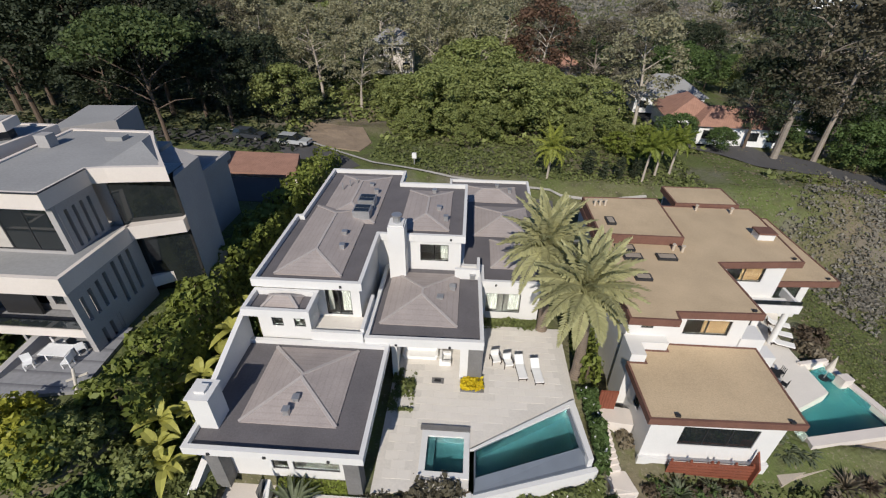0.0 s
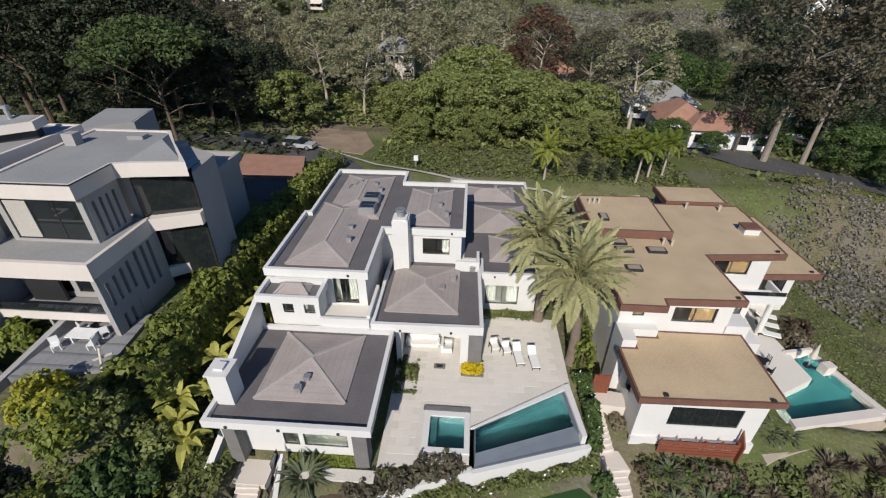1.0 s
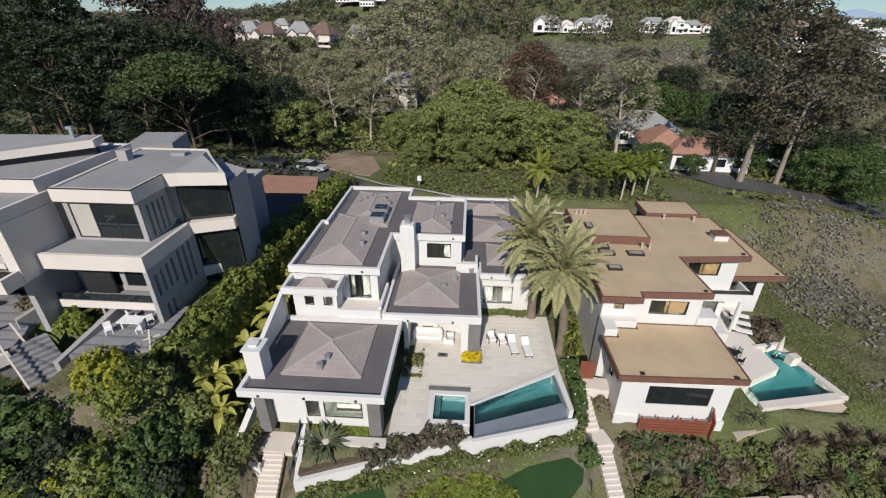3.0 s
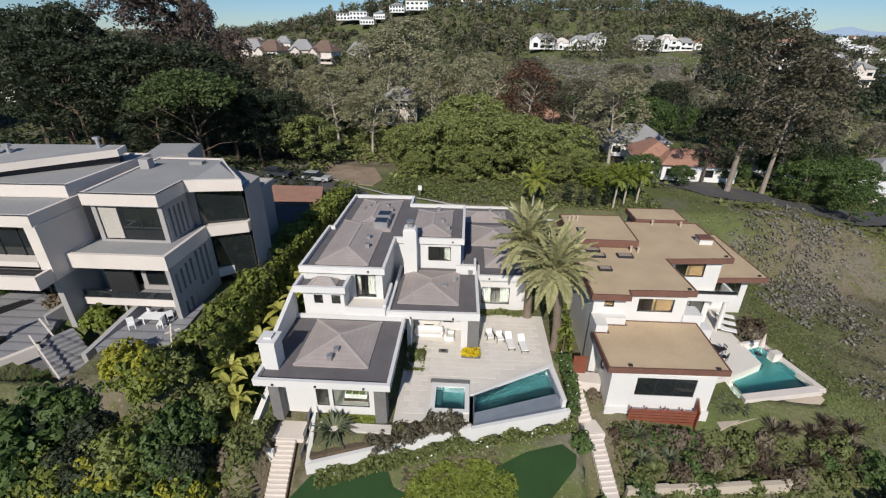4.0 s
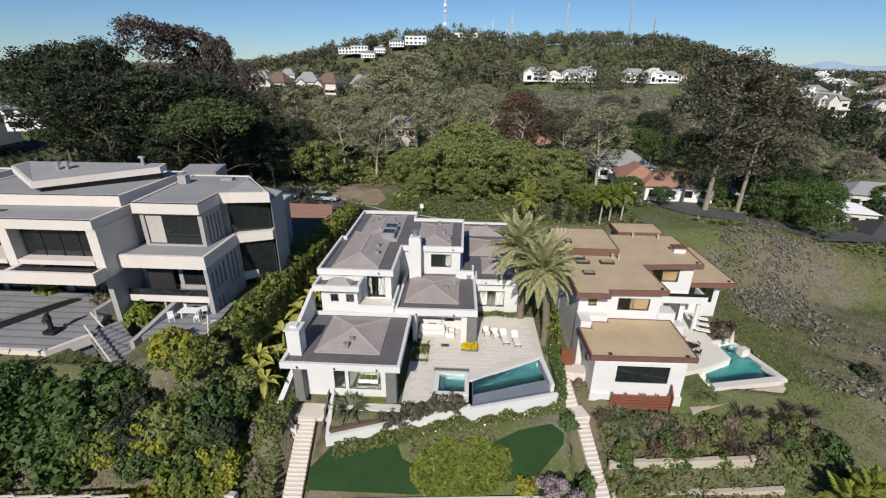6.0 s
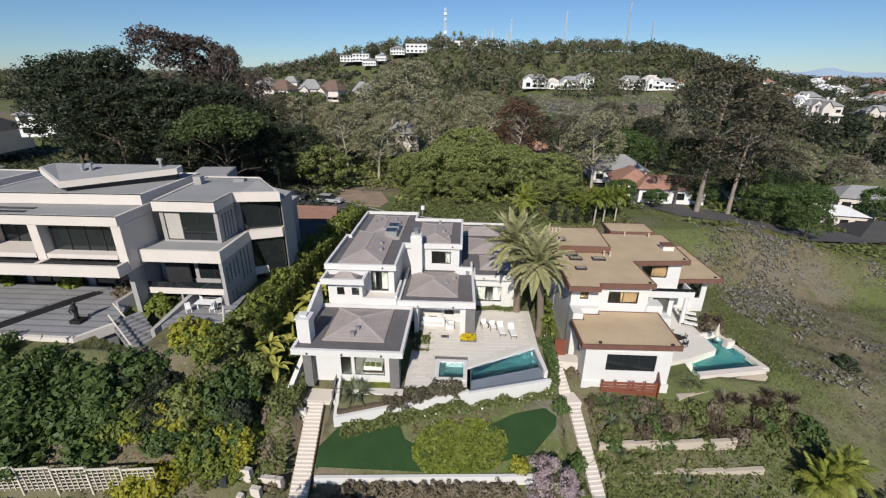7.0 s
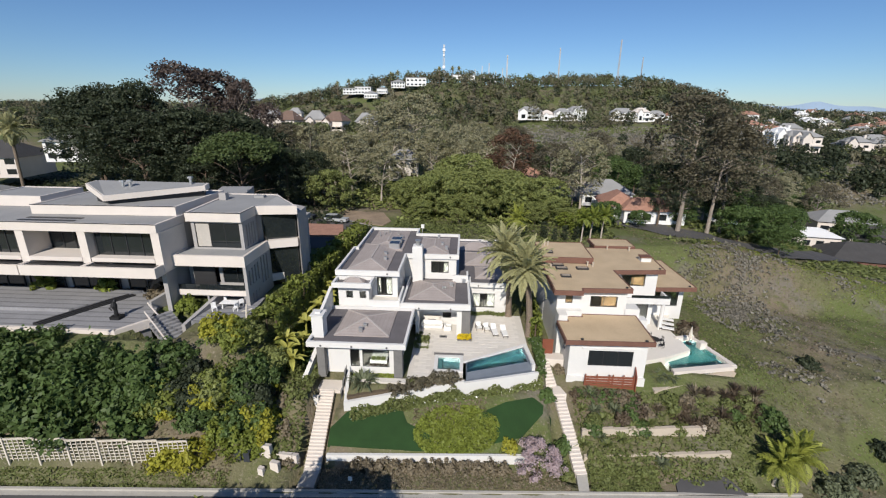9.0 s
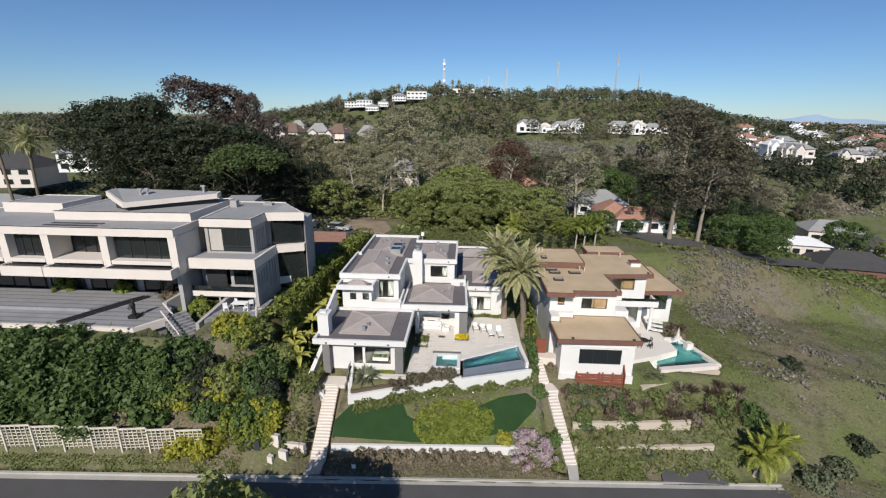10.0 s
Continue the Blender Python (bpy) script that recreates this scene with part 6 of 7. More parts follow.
def villa(x, y, w, d, h, turn, roof, label, z=None, pitch=0.35, wallm=None, flat=False, group="houses on the hills", cols=4, storeys=None, wing=False):
    """A house seen from afar: walls with windows, a hipped or flat roof."""
    z = (gz(x, y) - 0.4) if z is None else z
    t = thing("house", (x, y, z), label, "house", group)
    t.rotation_euler = (0, 0, radians(turn))
    storeys = storeys or (2 if h > 4.5 else 1)
    part("wall", Shape().box(-w / 2, w / 2, -d / 2, d / 2, 0, h), wallm or WHITEPAINT, t)
    if flat:
        part("roof", Shape().box(-w / 2 - 0.4, w / 2 + 0.4, -d / 2 - 0.4, d / 2 + 0.4, h, h + 0.5), roof, t)
    else:
        e, r = 0.6, min(w, d) / 2 * pitch * 1.3
        s = Shape()
        a, b = (-w / 2 - e, -d / 2 - e), (w / 2 + e, d / 2 + e)
        g = min(w, d) / 2 * 0.9
        if w >= d:
            p, q = (a[0] + g, 0, h + r), (b[0] - g, 0, h + r)
        else:
            p, q = (0, a[1] + g, h + r), (0, b[1] - g, h + r)
        c = [(a[0], a[1], h), (b[0], a[1], h), (b[0], b[1], h), (a[0], b[1], h)]
        s.v += c + [p, q]
        if w >= d:
            s.f += [(0, 1, 5, 4), (1, 2, 5), (2, 3, 4, 5), (3, 0, 4), (3, 2, 1, 0)]
        else:
            s.f += [(0, 1, 4), (1, 2, 5, 4), (2, 3, 5), (3, 0, 4, 5), (3, 2, 1, 0)]
        part("roof", s, roof, t)
    if wing:
        u0, u1, f = -w * 0.42, -w * 0.05, -d / 2 - 2.2
        part("wing_wall", Shape().box(u0, u1, f, -d / 2, 0, h * 0.92).prism([(u0, f), (u1, f), ((u0 + u1) / 2, f + 0.02)], h * 0.92, [h * 0.92, h * 0.92, h * 1.25]), wallm or WHITEPAINT, t)
        g = Shape()
        m, zr = (u0 + u1) / 2, h * 1.3
        g.face([(u0 - 0.4, f - 0.4, h * 0.88), (m, f - 0.4, zr), (m, 0, zr), (u0 - 0.4, 0, h * 0.88)])
        g.face([(m, f - 0.4, zr), (u1 + 0.4, f - 0.4, h * 0.88), (u1 + 0.4, 0, h * 0.88), (m, 0, zr)])
        part("wing_roof", g, roof, t)
        part("window", Shape().box(m - w * 0.09, m + w * 0.09, f - 0.06, f + 0.02, h * 0.2, h * 0.62), GLASS, t)
        part("balcony", Shape().box(w * 0.02, w * 0.5, -d / 2 - 1.4, -d / 2, h * 0.42, h * 0.5), wallm or WHITEPAINT, t)
        part("chimney", Shape().box(w * 0.3, w * 0.3 + 0.9, 0, 0.9, h, h * 1.45), wallm or WHITEPAINT, t)
    for st in range(storeys):
        for k in range(cols):
            u = -w / 2 + (k + 0.5) * w / cols
            z0 = 0.9 + st * (h / storeys)
            f = part("window", Shape().box(u - w / cols * 0.28, u + w / cols * 0.28, -d / 2 - 0.06, -d / 2 + 0.02, z0, z0 + 1.3), DARKFRAME, t)
            part("pane", Shape().box(u - w / cols * 0.24, u + w / cols * 0.24, -d / 2 - 0.09, -d / 2 - 0.062, z0 + 0.08, z0 + 1.22), GLASS, f)
    return t


# tiled house by the bending road
villa(41.5, 97.5, 12.5, 7, 2.9, -6, TERRACOTTA, "white house with a red tiled roof by the road", 3.0, 0.5, group="houses by the bending road")
villa(36.0, 103, 8, 10, 3.0, -6, TERRACOTTA, "white tiled house wing with a terracotta roof", 3.0, 0.5, group="houses by the bending road", cols=2)
villa(36.5, 116, 12, 11, 3.2, -6, GREYROOF, "pale house with a low grey roof", 3.2, 0.4, group="houses by the bending road")
villa(-17, 124, 8, 8, 5.6, 5, GREYROOF, "small cream house with a grey shingle roof", 7.2, 0.5, CREAM, cols=3, group="houses among the trees")
villa(19.5, 130, 9, 8, 4.4, -12, TERRACOTTA, "cream house with a red roof among trees", 3.4, 0.5, CREAM, cols=2, group="houses among the trees")
villa(76, 128, 9, 12, 3.4, -20, WHITEPAINT, "low white house with a flat white roof", -3.5, flat=True, cols=3, group="houses on the lower street")
villa(91, 117, 12, 9, 3.2, -12, WHITEPAINT, "low house with a bright white roof", -7.2, 0.25, CREAM, group="houses on the lower street")
villa(97, 106, 16, 11, 3.2, -14, DARKROOF, "brick house with a broad dark shingle roof", -9.8, 0.45, REDWOOD, group="houses on the lower street")
villa(112, 122, 14, 10, 3.4, -14, DARKROOF, "low house with a dark roof", -9.0, 0.4, CREAM, group="houses on the lower street")
villa(118, 140, 16, 11, 3.4, -14, GREYROOF, "low house with a grey roof", -9.0, 0.4, CREAM, group="houses on the lower street")
villa(-99, 112, 13, 10, 5.0, 12, GREYROOF, "house with a grey shingle roof behind the trees", 12.5, 0.5, group="houses among the trees")
villa(-120, 110, 16, 12, 5.0, 8, DARKROOF, "house with a brown shingle roof behind the trees", 8.5, 0.5, CREAM, group="houses among the trees")
villa(-112, 96, 12, 8, 3.4, 10, GREYROOF, "low pale house behind the pines", 3.0, 0.4, wallm=CREAM, group="houses among the trees")
# along the shelf and the hilltop
for x, y, w, h, turn, roof in ((44, 322, 15, 6.0, -14, GREYROOF), (56, 326, 9, 4.0, 8, CREAM), (66, 323, 11, 5.4, -4, GREYROOF), (76, 326, 12, 7.0, 12, GREYROOF), (108, 329, 14, 5.8, -10, GREYROOF), (120, 326, 10, 6.6, 6, CREAM),
                              (133, 332, 12, 4.6, -16, GREYROOF), (150, 348, 13, 4.0, 4, TERRACOTTA), (171, 362, 15, 4.4, -8, GREYROOF)):
    villa(x, y, w, 9, h, turn, roof, "white gabled villa on the edge of the bare slope", gz(x, y) + 0.4, 0.5, cols=3, wing=True)
for x, y, w, h in HILL_VILLAS:
    villa(x, y, w, 12, h, 4, GREYROOF, "white villa with terraces near the hilltop", gz(x, y) + 2.5, 0.3, flat=w > 13, cols=5, group="villas near the hilltop")
for x, y, c in ((-88, 205, 0), (-78, 200, 1), (-68, 206, 0), (-57, 200, 1), (-46, 210, 0), (-98, 230, 1), (-110, 260, 0), (-140, 300, 1), (-120, 320, 0), (-160, 340, 0)):
    villa(x, y, 9, 7.5, 4.4, 8 - 22 * c, BROWNROOF if c else GREYROOF, "cream gabled house on the far slope", gz(x, y) + 1.2, 0.8, CREAM, cols=3, wing=True, group="houses on the far slope")
rng_h = np.random.default_rng(55)
for k in range(70):
    y = rng_h.uniform(230, 560)
    x = y * rng_h.uniform(0.58, 0.98)
    villa(x, y, rng_h.uniform(10, 15), 9, rng_h.choice([5.6, 7.6]), rng_h.uniform(-25, 10), (TERRACOTTA, GREYROOF, WHITEPAINT, GREYROOF)[k % 4], "pale house among trees on the far slope", gz(x, y) + 1.8, 0.45,
          (WHITEPAINT, CREAM)[k % 2], cols=3, wing=k % 3 != 1, group="houses scattered over the far slope")


def mast(x, y, h, w, label, dishes=()):
    z = gz(x, y)
    t = thing("radio_mast", (x, y, z), label, "radio mast", "masts on the hilltop")
    for sx, sy in ((-1, -1), (1, -1), (0, 1)):
        part("leg", Shape().beam((sx * w, sy * w, -1), (sx * w * 0.5, sy * w * 0.5, h), 0.45, 0.45), METAL, t)
    s = Shape()
    n = int(h / 3)
    for k in range(n):
        a, b = h * k / n, h * (k + 1) / n
        s.beam((-w * 0.8, -w * 0.8, a), (w * 0.8, -w * 0.8, b), 0.25, 0.25)
    part("bracing", s, METAL, t)
    for dz, r in dishes:
        part("dish", Shape().tube([(0.01, -w - 0.9, dz), (0, -w - 0.2, dz)], [r, r * 0.5], 16), WHITEPAINT, t)
    return t


mast(-24, 485, 36, 1.2, "lattice radio tower with white dishes", ((31, 1.5), (15, 1.5), (26, 0.9)))
mast(40, 485, 30, 0.7, "slim lattice radio mast on the hill")
mast(92, 485, 36, 0.6, "slim lattice radio mast on the hill")
mast(151, 485, 44, 0.7, "slim lattice radio mast on the hill")
mast(174, 485, 30, 0.5, "slim lattice radio mast on the hill")
for k in range(5):
    mast(8 + k * 7.0, 488, 14 + 4 * (k % 3), 0.3, "thin aerial mast on the hill")
rng_p = np.random.default_rng(9)
for k, (x, y) in enumerate(((-118, 424), (-108, 426), (-70, 432), (-64, 434), (-26, 440), (-14, 446), (-8, 448))):
    palm("palm_tree", x, y, gz(x, y), 13, 0.3, 14, 3.6, L_PALM, PALMBARK, "tall slim palm near the hilltop villas", 60 + k, (0, 0), 0.7, 0.3, -0.4)
palm("palm_tree", -90.5, 85, gz(-90.5, 85), 17, 0.3, 40, 4.2, L_PALM, PALMBARK, "very tall fan palm behind the concrete house", 71, (0.6, 0), 0.8, 0.1, -0.7)
palm("palm_tree", -97.5, 86, gz(-97.5, 86), 17, 0.3, 40, 4.2, L_PALM, PALMBARK, "very tall fan palm behind the concrete house", 72, (-0.6, 0), 0.8, 0.1, -0.7)
# mountains on the horizon, the haze put into their blue colour
HAZE = material("far_mountain_haze_blue", (0.27, 0.36, 0.47), 1.0, 0.06, 0.002, 0.01, 0.0)
for x0, x1, pk, hh, lab in ((-3600, -900, -2150, 60, "one"), (2200, 4800, 3550, 85, "other")):
    s = Shape()
    n = 40
    for k in range(n):
        a, b = x0 + (x1 - x0) * k / n, x0 + (x1 - x0) * (k + 1) / n

        def top(v):
            return 12 + hh * max(0, 1 - abs(v - pk) / (x1 - x0) * 2) ** 1.4 * (0.8 + 0.2 * math.sin(v * 0.011)) + 14 * abs(math.sin(v * 0.006))
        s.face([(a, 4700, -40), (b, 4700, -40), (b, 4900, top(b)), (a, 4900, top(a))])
    solo("backdrop", s, HAZE, "mountains on the horizon, painted blue for haze", "mountain", kind="structure")
# low strip added over the far plain, haze painted as its grey-blue
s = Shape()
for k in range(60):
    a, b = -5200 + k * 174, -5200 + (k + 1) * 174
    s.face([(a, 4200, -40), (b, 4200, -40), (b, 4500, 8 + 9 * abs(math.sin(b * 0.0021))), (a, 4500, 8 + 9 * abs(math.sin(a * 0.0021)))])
solo("backdrop", s, material("far_plain_haze_grey", (0.20, 0.255, 0.31), 1.0, 0.12, 0.003, 0.02, 0.0), "grey-blue strip across the horizon, painted for haze", "plain", kind="structure")
rng_t = np.random.default_rng(66)
s = Shape()
for k in range(1700):
    y = rng_t.uniform(560, 3200)
    x = y * (rng_t.uniform(0.3, 1.05) if k % 3 else rng_t.uniform(-0.75, -0.2))
    z, w, d, hh = gz(x, y), rng_t.uniform(8, 22), rng_t.uniform(8, 16), rng_t.uniform(4, 9)
    s.box(x - w / 2, x + w / 2, y - d / 2, y + d / 2, z - 2, z + hh)
solo("far_town", s, material("far_town_walls", (0.34, 0.33, 0.32), 0.9, 0.3, 0.01, 0.2, 0.0, island=1.2), "pale roofs and walls of a distant town", "town", kind="stuff")

# ---- garden and small things ----
def outline_blob(cx, cy, rx, ry, seed, n=40, turn=0.0):
    pts = []
    for k in range(n):
        a = 2 * math.pi * k / n
        r = 1 + 0.10 * math.sin(2 * a + seed) + 0.07 * math.sin(3 * a + seed * 2)
        x, y = rx * r * math.cos(a), ry * r * math.sin(a)
        pts.append((cx + x * math.cos(turn) - y * math.sin(turn), cy + x * math.sin(turn) + y * math.cos(turn)))
    return pts


def lawn(pts, label, lift=0.06, name="lawn", mat=LAWN, category="lawn"):
    """A mown lawn that follows the land, with a clean edge."""
    s = Shape()
    c = Vector((sum(p[0] for p in pts) / len(pts), sum(p[1] for p in pts) / len(pts)))
    rings = []
    for f in (1.0, 0.99, 0.75, 0.5, 0.25):
        rings.append([(c.x + (p[0] - c.x) * f, c.y + (p[1] - c.y) * f) for p in pts])
    n = len(pts)
    for r, ring in enumerate(rings):
        s.v += [(x, y, gz(x, y) + (lift if r else -0.15)) for x, y in ring]
    for r in range(len(rings) - 1):
        s.f += [(r * n + i, r * n + (i + 1) % n, (r + 1) * n + (i + 1) % n, (r + 1) * n + i) for i in range(n)]
    s.v.append((c.x, c.y, gz(c.x, c.y) + lift))
    s.f += [((len(rings) - 1) * n + i, (len(rings) - 1) * n + (i + 1) % n, len(s.v) - 1) for i in range(n)]
    solo(name, s, mat, label, category, kind="structure")


lawn([(-12.3, 32.5), (-2.3, 33.6), (-2.2, 34.6), (-3.6, 35.0), (-5.0, 35.3), (-5.6, 36.2), (-7.0, 36.6), (-9.0, 36.1), (-11.0, 34.9), (-12.3, 33.6)], "dark green mown lawn above the garden wall")
lawn([(3.3, 35.0), (6.5, 36.0), (10.0, 38.6), (10.2, 39.6), (8.0, 39.6), (5.0, 38.7), (2.4, 37.4), (2.0, 36.6), (3.0, 36.0)], "second dark green lawn below the pool")


lawn([(-22.0, 85.6), (-16.0, 84.2), (-15.0, 88.0), (-17.6, 94.0), (-22.0, 96.0), (-28.0, 97.0), (-27.0, 91.0)], "bare tan earth beside the back road", 0.12, "bare_earth", EARTH, "ground")


def cover(name, pts_fn, n, mat, label, seed, size=0.18, high=0.25, kind="stuff"):
    """Low planting of many small leaves over an area; pts_fn gives a random x, y or None."""
    rng = np.random.default_rng(seed)
    P = []
    while len(P) < n:
        q = pts_fn(rng)
        if q is not None:
            P.append((q[0], q[1]))
    P = np.array(P)
    z = ground(P[:, 0], P[:, 1])
    lump = high * (0.5 + 0.5 * np.sin(P[:, 0] * 2.1 + seed) * np.sin(P[:, 1] * 2.4))
    P3 = np.column_stack([P, z + lump * rng.uniform(0.2, 1.0, n)])
    N = np.tile(np.array([0, 0, 1.0]), (n, 1))
    leafy(name, cards(P3, N, size, rng), mat, label, "planting", kind=kind)


def in_blob(cx, cy, rx, ry, turn=0.0):
    def f(rng):
        a, r = rng.uniform(0, 6.283), math.sqrt(rng.uniform())
        x, y = rx * r * math.cos(a), ry * r * math.sin(a)
        return cx + x * math.cos(turn) - y * math.sin(turn), cy + x * math.sin(turn) + y * math.cos(turn)
    return f


cover("ground_cover", in_blob(0.0, 35.5, 4.4, 2.0, 0.25), 5200, L_LIME, "bright green creeping ground cover between the lawns", 5, 0.22, 0.35)
cover("ground_cover", lambda r: (lambda x: (x, float(wall_line(np.array(x))) - r.uniform(0.15, 1.0)))(r.uniform(-10.5, 9.2)), 4200, L_COVER, "low rose hedge along the white wall", 6, 0.2, 1.0)
cover("flowers", lambda r: (lambda x: (x, float(wall_line(np.array(x))) - r.uniform(0.2, 1.0)))(r.uniform(-10.5, 9.2)), 130, CUSHION, "small white rose blossoms along the wall", 7, 0.13, 0.7)
cover("dry_bed", lambda r: (lambda x: (x, float(wall_line(np.array(x))) - r.uniform(1.0, 2.3)))(r.uniform(-4.5, 3.0)), 800, L_SCRUB, "dry mulch and weeds below the rose hedge", 8, 0.16, 0.15)
# verge between kerb and garden wall
cover("verge_grass", lambda r: (lambda x: (x, kerb_y(x) + r.uniform(0.3, 2.4)))(r.uniform(-12.4, 11.0)), 4200, L_SCRUB, "brownish grass verge along the kerb", 9, 0.14, 0.12)
cover("verge_grass", lambda r: (lambda x: (x, kerb_y(x) + r.uniform(0.25, 1.5)))(r.uniform(-60.0, -20.0)), 6500, L_COVER, "green verge of weeds below the lattice fence", 10, 0.16, 0.2)
cover("verge_grass", lambda r: (lambda x: (x, kerb_y(x) + r.uniform(0.3, 2.6)))(r.uniform(13.0, 20.0)), 2200, L_COVER, "green weeds along the kerb", 12, 0.2, 0.4)
cover("bank_planting", lambda r: (r.uniform(12.8, 33.0), r.uniform(36.4, 43.0)), 3200, L_COVER, "mixed low planting on the terraced bank", 13, 0.24, 0.5)
cover("bank_planting", lambda r: (r.uniform(13.2, 30.0), r.uniform(34.4, 36.4)), 1600, L_COVER, "green creeping plants on the lowest bank", 14, 0.24, 0.6)
cover("bank_planting", lambda r: (r.uniform(-23.0, -14.6), r.uniform(30.5, 41.0)), 5200, L_COVER, "mixed shade planting beside the steps", 15, 0.26, 0.6)
cover("bank_planting", lambda r: (r.uniform(-19.6, -16.0), r.uniform(40.0, 62.0)), 3600, L_FICUS, "dark shade planting between hedge and house", 16, 0.35, 1.0)
cover("bank_planting", lambda r: (r.uniform(-60, -20.0), r.uniform(28.0, 31.5)), 3000, L_SCRUB, "dry leaf litter on the bank below the hedge", 17, 0.22, 0.15)
# hillside grasses on the open slope
cover("hill_grass", lambda r: (r.uniform(33, 85), r.uniform(33, 92)), 9000, L_SCRUB, "tufts of dry grass on the open hillside", 18, 0.2, 0.1)
cover("hill_grass", lambda r: (lambda x, y: (x, y) if math.sin(x * 0.13 + 1) * math.sin(y * 0.11) > 0.1 else None)(r.uniform(33, 85), r.uniform(36, 92)), 9000, L_COVER, "patches of fresh green grass on the open hillside", 19, 0.15, 0.03)
cover("hill_grass", lambda r: (lambda y: (33.5 + abs(r.normal(0, 6)) + max(0, y - 60) * 0.5, y))(r.uniform(44, 80)), 9000, L_COVER, "band of fresh green grass beside the pool terrace", 29, 0.15, 0.03)
cover("hill_grass", lambda r: (lambda x: (x, 88 - 0.25 * (x - 48) - abs(r.normal(0, 5))))(r.uniform(44, 92)), 9000, L_LIME, "fresh green grass strip below the bending road", 30, 0.16, 0.04)
cover("planting", lambda r: (r.uniform(-5.4, -3.7), r.uniform(44.3, 48.2)), 900, L_COVER, "small planted bed beside the portico", 20, 0.22, 0.7)
cover("planting", lambda r: (r.uniform(-11.2, -6.0), r.uniform(38.3, 39.2)), 900, L_LIME, "strip of grass under the pavilion window", 21, 0.14, 0.1)
cover("planting", lambda r: (r.uniform(1.2, 6.8), r.uniform(53.3, 54.7)), 700, L_COVER, "green bed under the wing's window", 22, 0.2, 0.4)
cover("planting", lambda r: (r.uniform(8.3, 9.6), r.uniform(41.5, 47.2)), 2200, L_FICUS, "dark shrubs with white flowers beside the pool", 23, 0.22, 1.1)
cover("flowers", lambda r: (r.uniform(8.3, 9.6), r.uniform(41.5, 47.2)), 60, CUSHION, "white flowers in the shrubs beside the pool", 24, 0.14, 1.3)
cover("scrub", lambda r: (lambda x, y: (x, y) if y > 78 + max(0, -4 - x) * 0.42 else None)(r.uniform(-14, 30), r.uniform(77.5, 91)), 6500, L_COVER, "weedy bank behind the road", 25, 0.3, 0.6)
cover("scrub", lambda r: (lambda x, y: None if (-27 < x < -14 and y < 98) or not off_road(x, y) else (x, y))(r.uniform(-30, 40), r.uniform(90, 125)), 9000, L_GREEN, "undergrowth between the trees", 26, 0.6, 1.6)
cover("scrub", lambda r: (r.uniform(-120, -25), r.uniform(82, 130)), 9000, L_DARK, "dark undergrowth below the pines", 27, 0.6, 1.6)
cover("scrub", lambda r: (lambda x, y: (x, y) if off_road(x, y) else None)(r.uniform(40, 110), r.uniform(82, 110)), 7000, L_COVER, "undergrowth along the lower road", 28, 0.5, 1.0)

fb = thing("flower_bed", label="slate-edged bed of yellow flowers at the column", category="flower bed")
part("edging", Shape().box(-0.35, 1.4, 46.35, 47.6, -0.02, 0.12), SLATE, fb)
rng_f = np.random.default_rng(3)
Pf = np.column_stack([rng_f.uniform(-0.3, 1.35, 420), rng_f.uniform(46.4, 47.5, 420), rng_f.uniform(0.15, 0.42, 420)])
part("blossom", card_mesh("blossom", cards(Pf, np.tile([0, 0, 1.0], (420, 1)), 0.16, rng_f), L_FLOWER), L_FLOWER, fb, "yellow blossoms")
fp = thing("fire_pit", label="small dark square drain cover set in the paving", category="fixture")
part("rim", Shape().box(-2.5, -1.6, 47.0, 47.5, 0.0, 0.06), SLATE, fp)
part("cover_plate", Shape().box(-2.3, -1.8, 47.12, 47.38, 0.06, 0.08), DARKFRAME, fp)


def rosette(name, x, y, z, blades, length, width, mat, label, seed, up=0.5, category="plant", group=""):
    """A plant of long arching blades from one point."""
    rng = np.random.default_rng(seed)
    split = name in ("cycad", "agave")
    ob = thing(name, (x, y, z), label, category, group) if split else None
    V = []
    for k in range(blades):
        a = k * 2.4 + rng.normal(0, 0.15)
        e = up * rng.uniform(0.3, 1.6)
        L = length * rng.uniform(0.7, 1.1)
        d = np.array([math.cos(a) * math.cos(e), math.sin(a) * math.cos(e), math.sin(e)])
        s = np.array([-math.sin(a), math.cos(a), 0]) * width
        b, m, t = np.zeros(3), d * L * 0.55 + np.array([0, 0, L * 0.08]), d * L - np.array([0, 0, L * 0.12])
        if split:
            keel = np.array([0, 0, width * 0.35])
            f = Shape()
            f.v += [tuple(p) for p in (b - s * 0.4, b + s * 0.4, m - s + keel, m, m + s + keel, t)]
            f.f += [(0, 3, 2), (0, 1, 3), (1, 4, 3), (2, 3, 5), (3, 4, 5)]
            part("blade", f, mat, ob)
        else:
            V.append(np.stack([b - s * 0.4, m - s, m + s, b + s * 0.4]))
            V.append(np.stack([m - s, t, t + s * 0.05, m + s]))
    if not split:
        ob = leafy(name, np.concatenate(V), mat, label, category, group)
        ob.location = (x, y, z)
    return ob


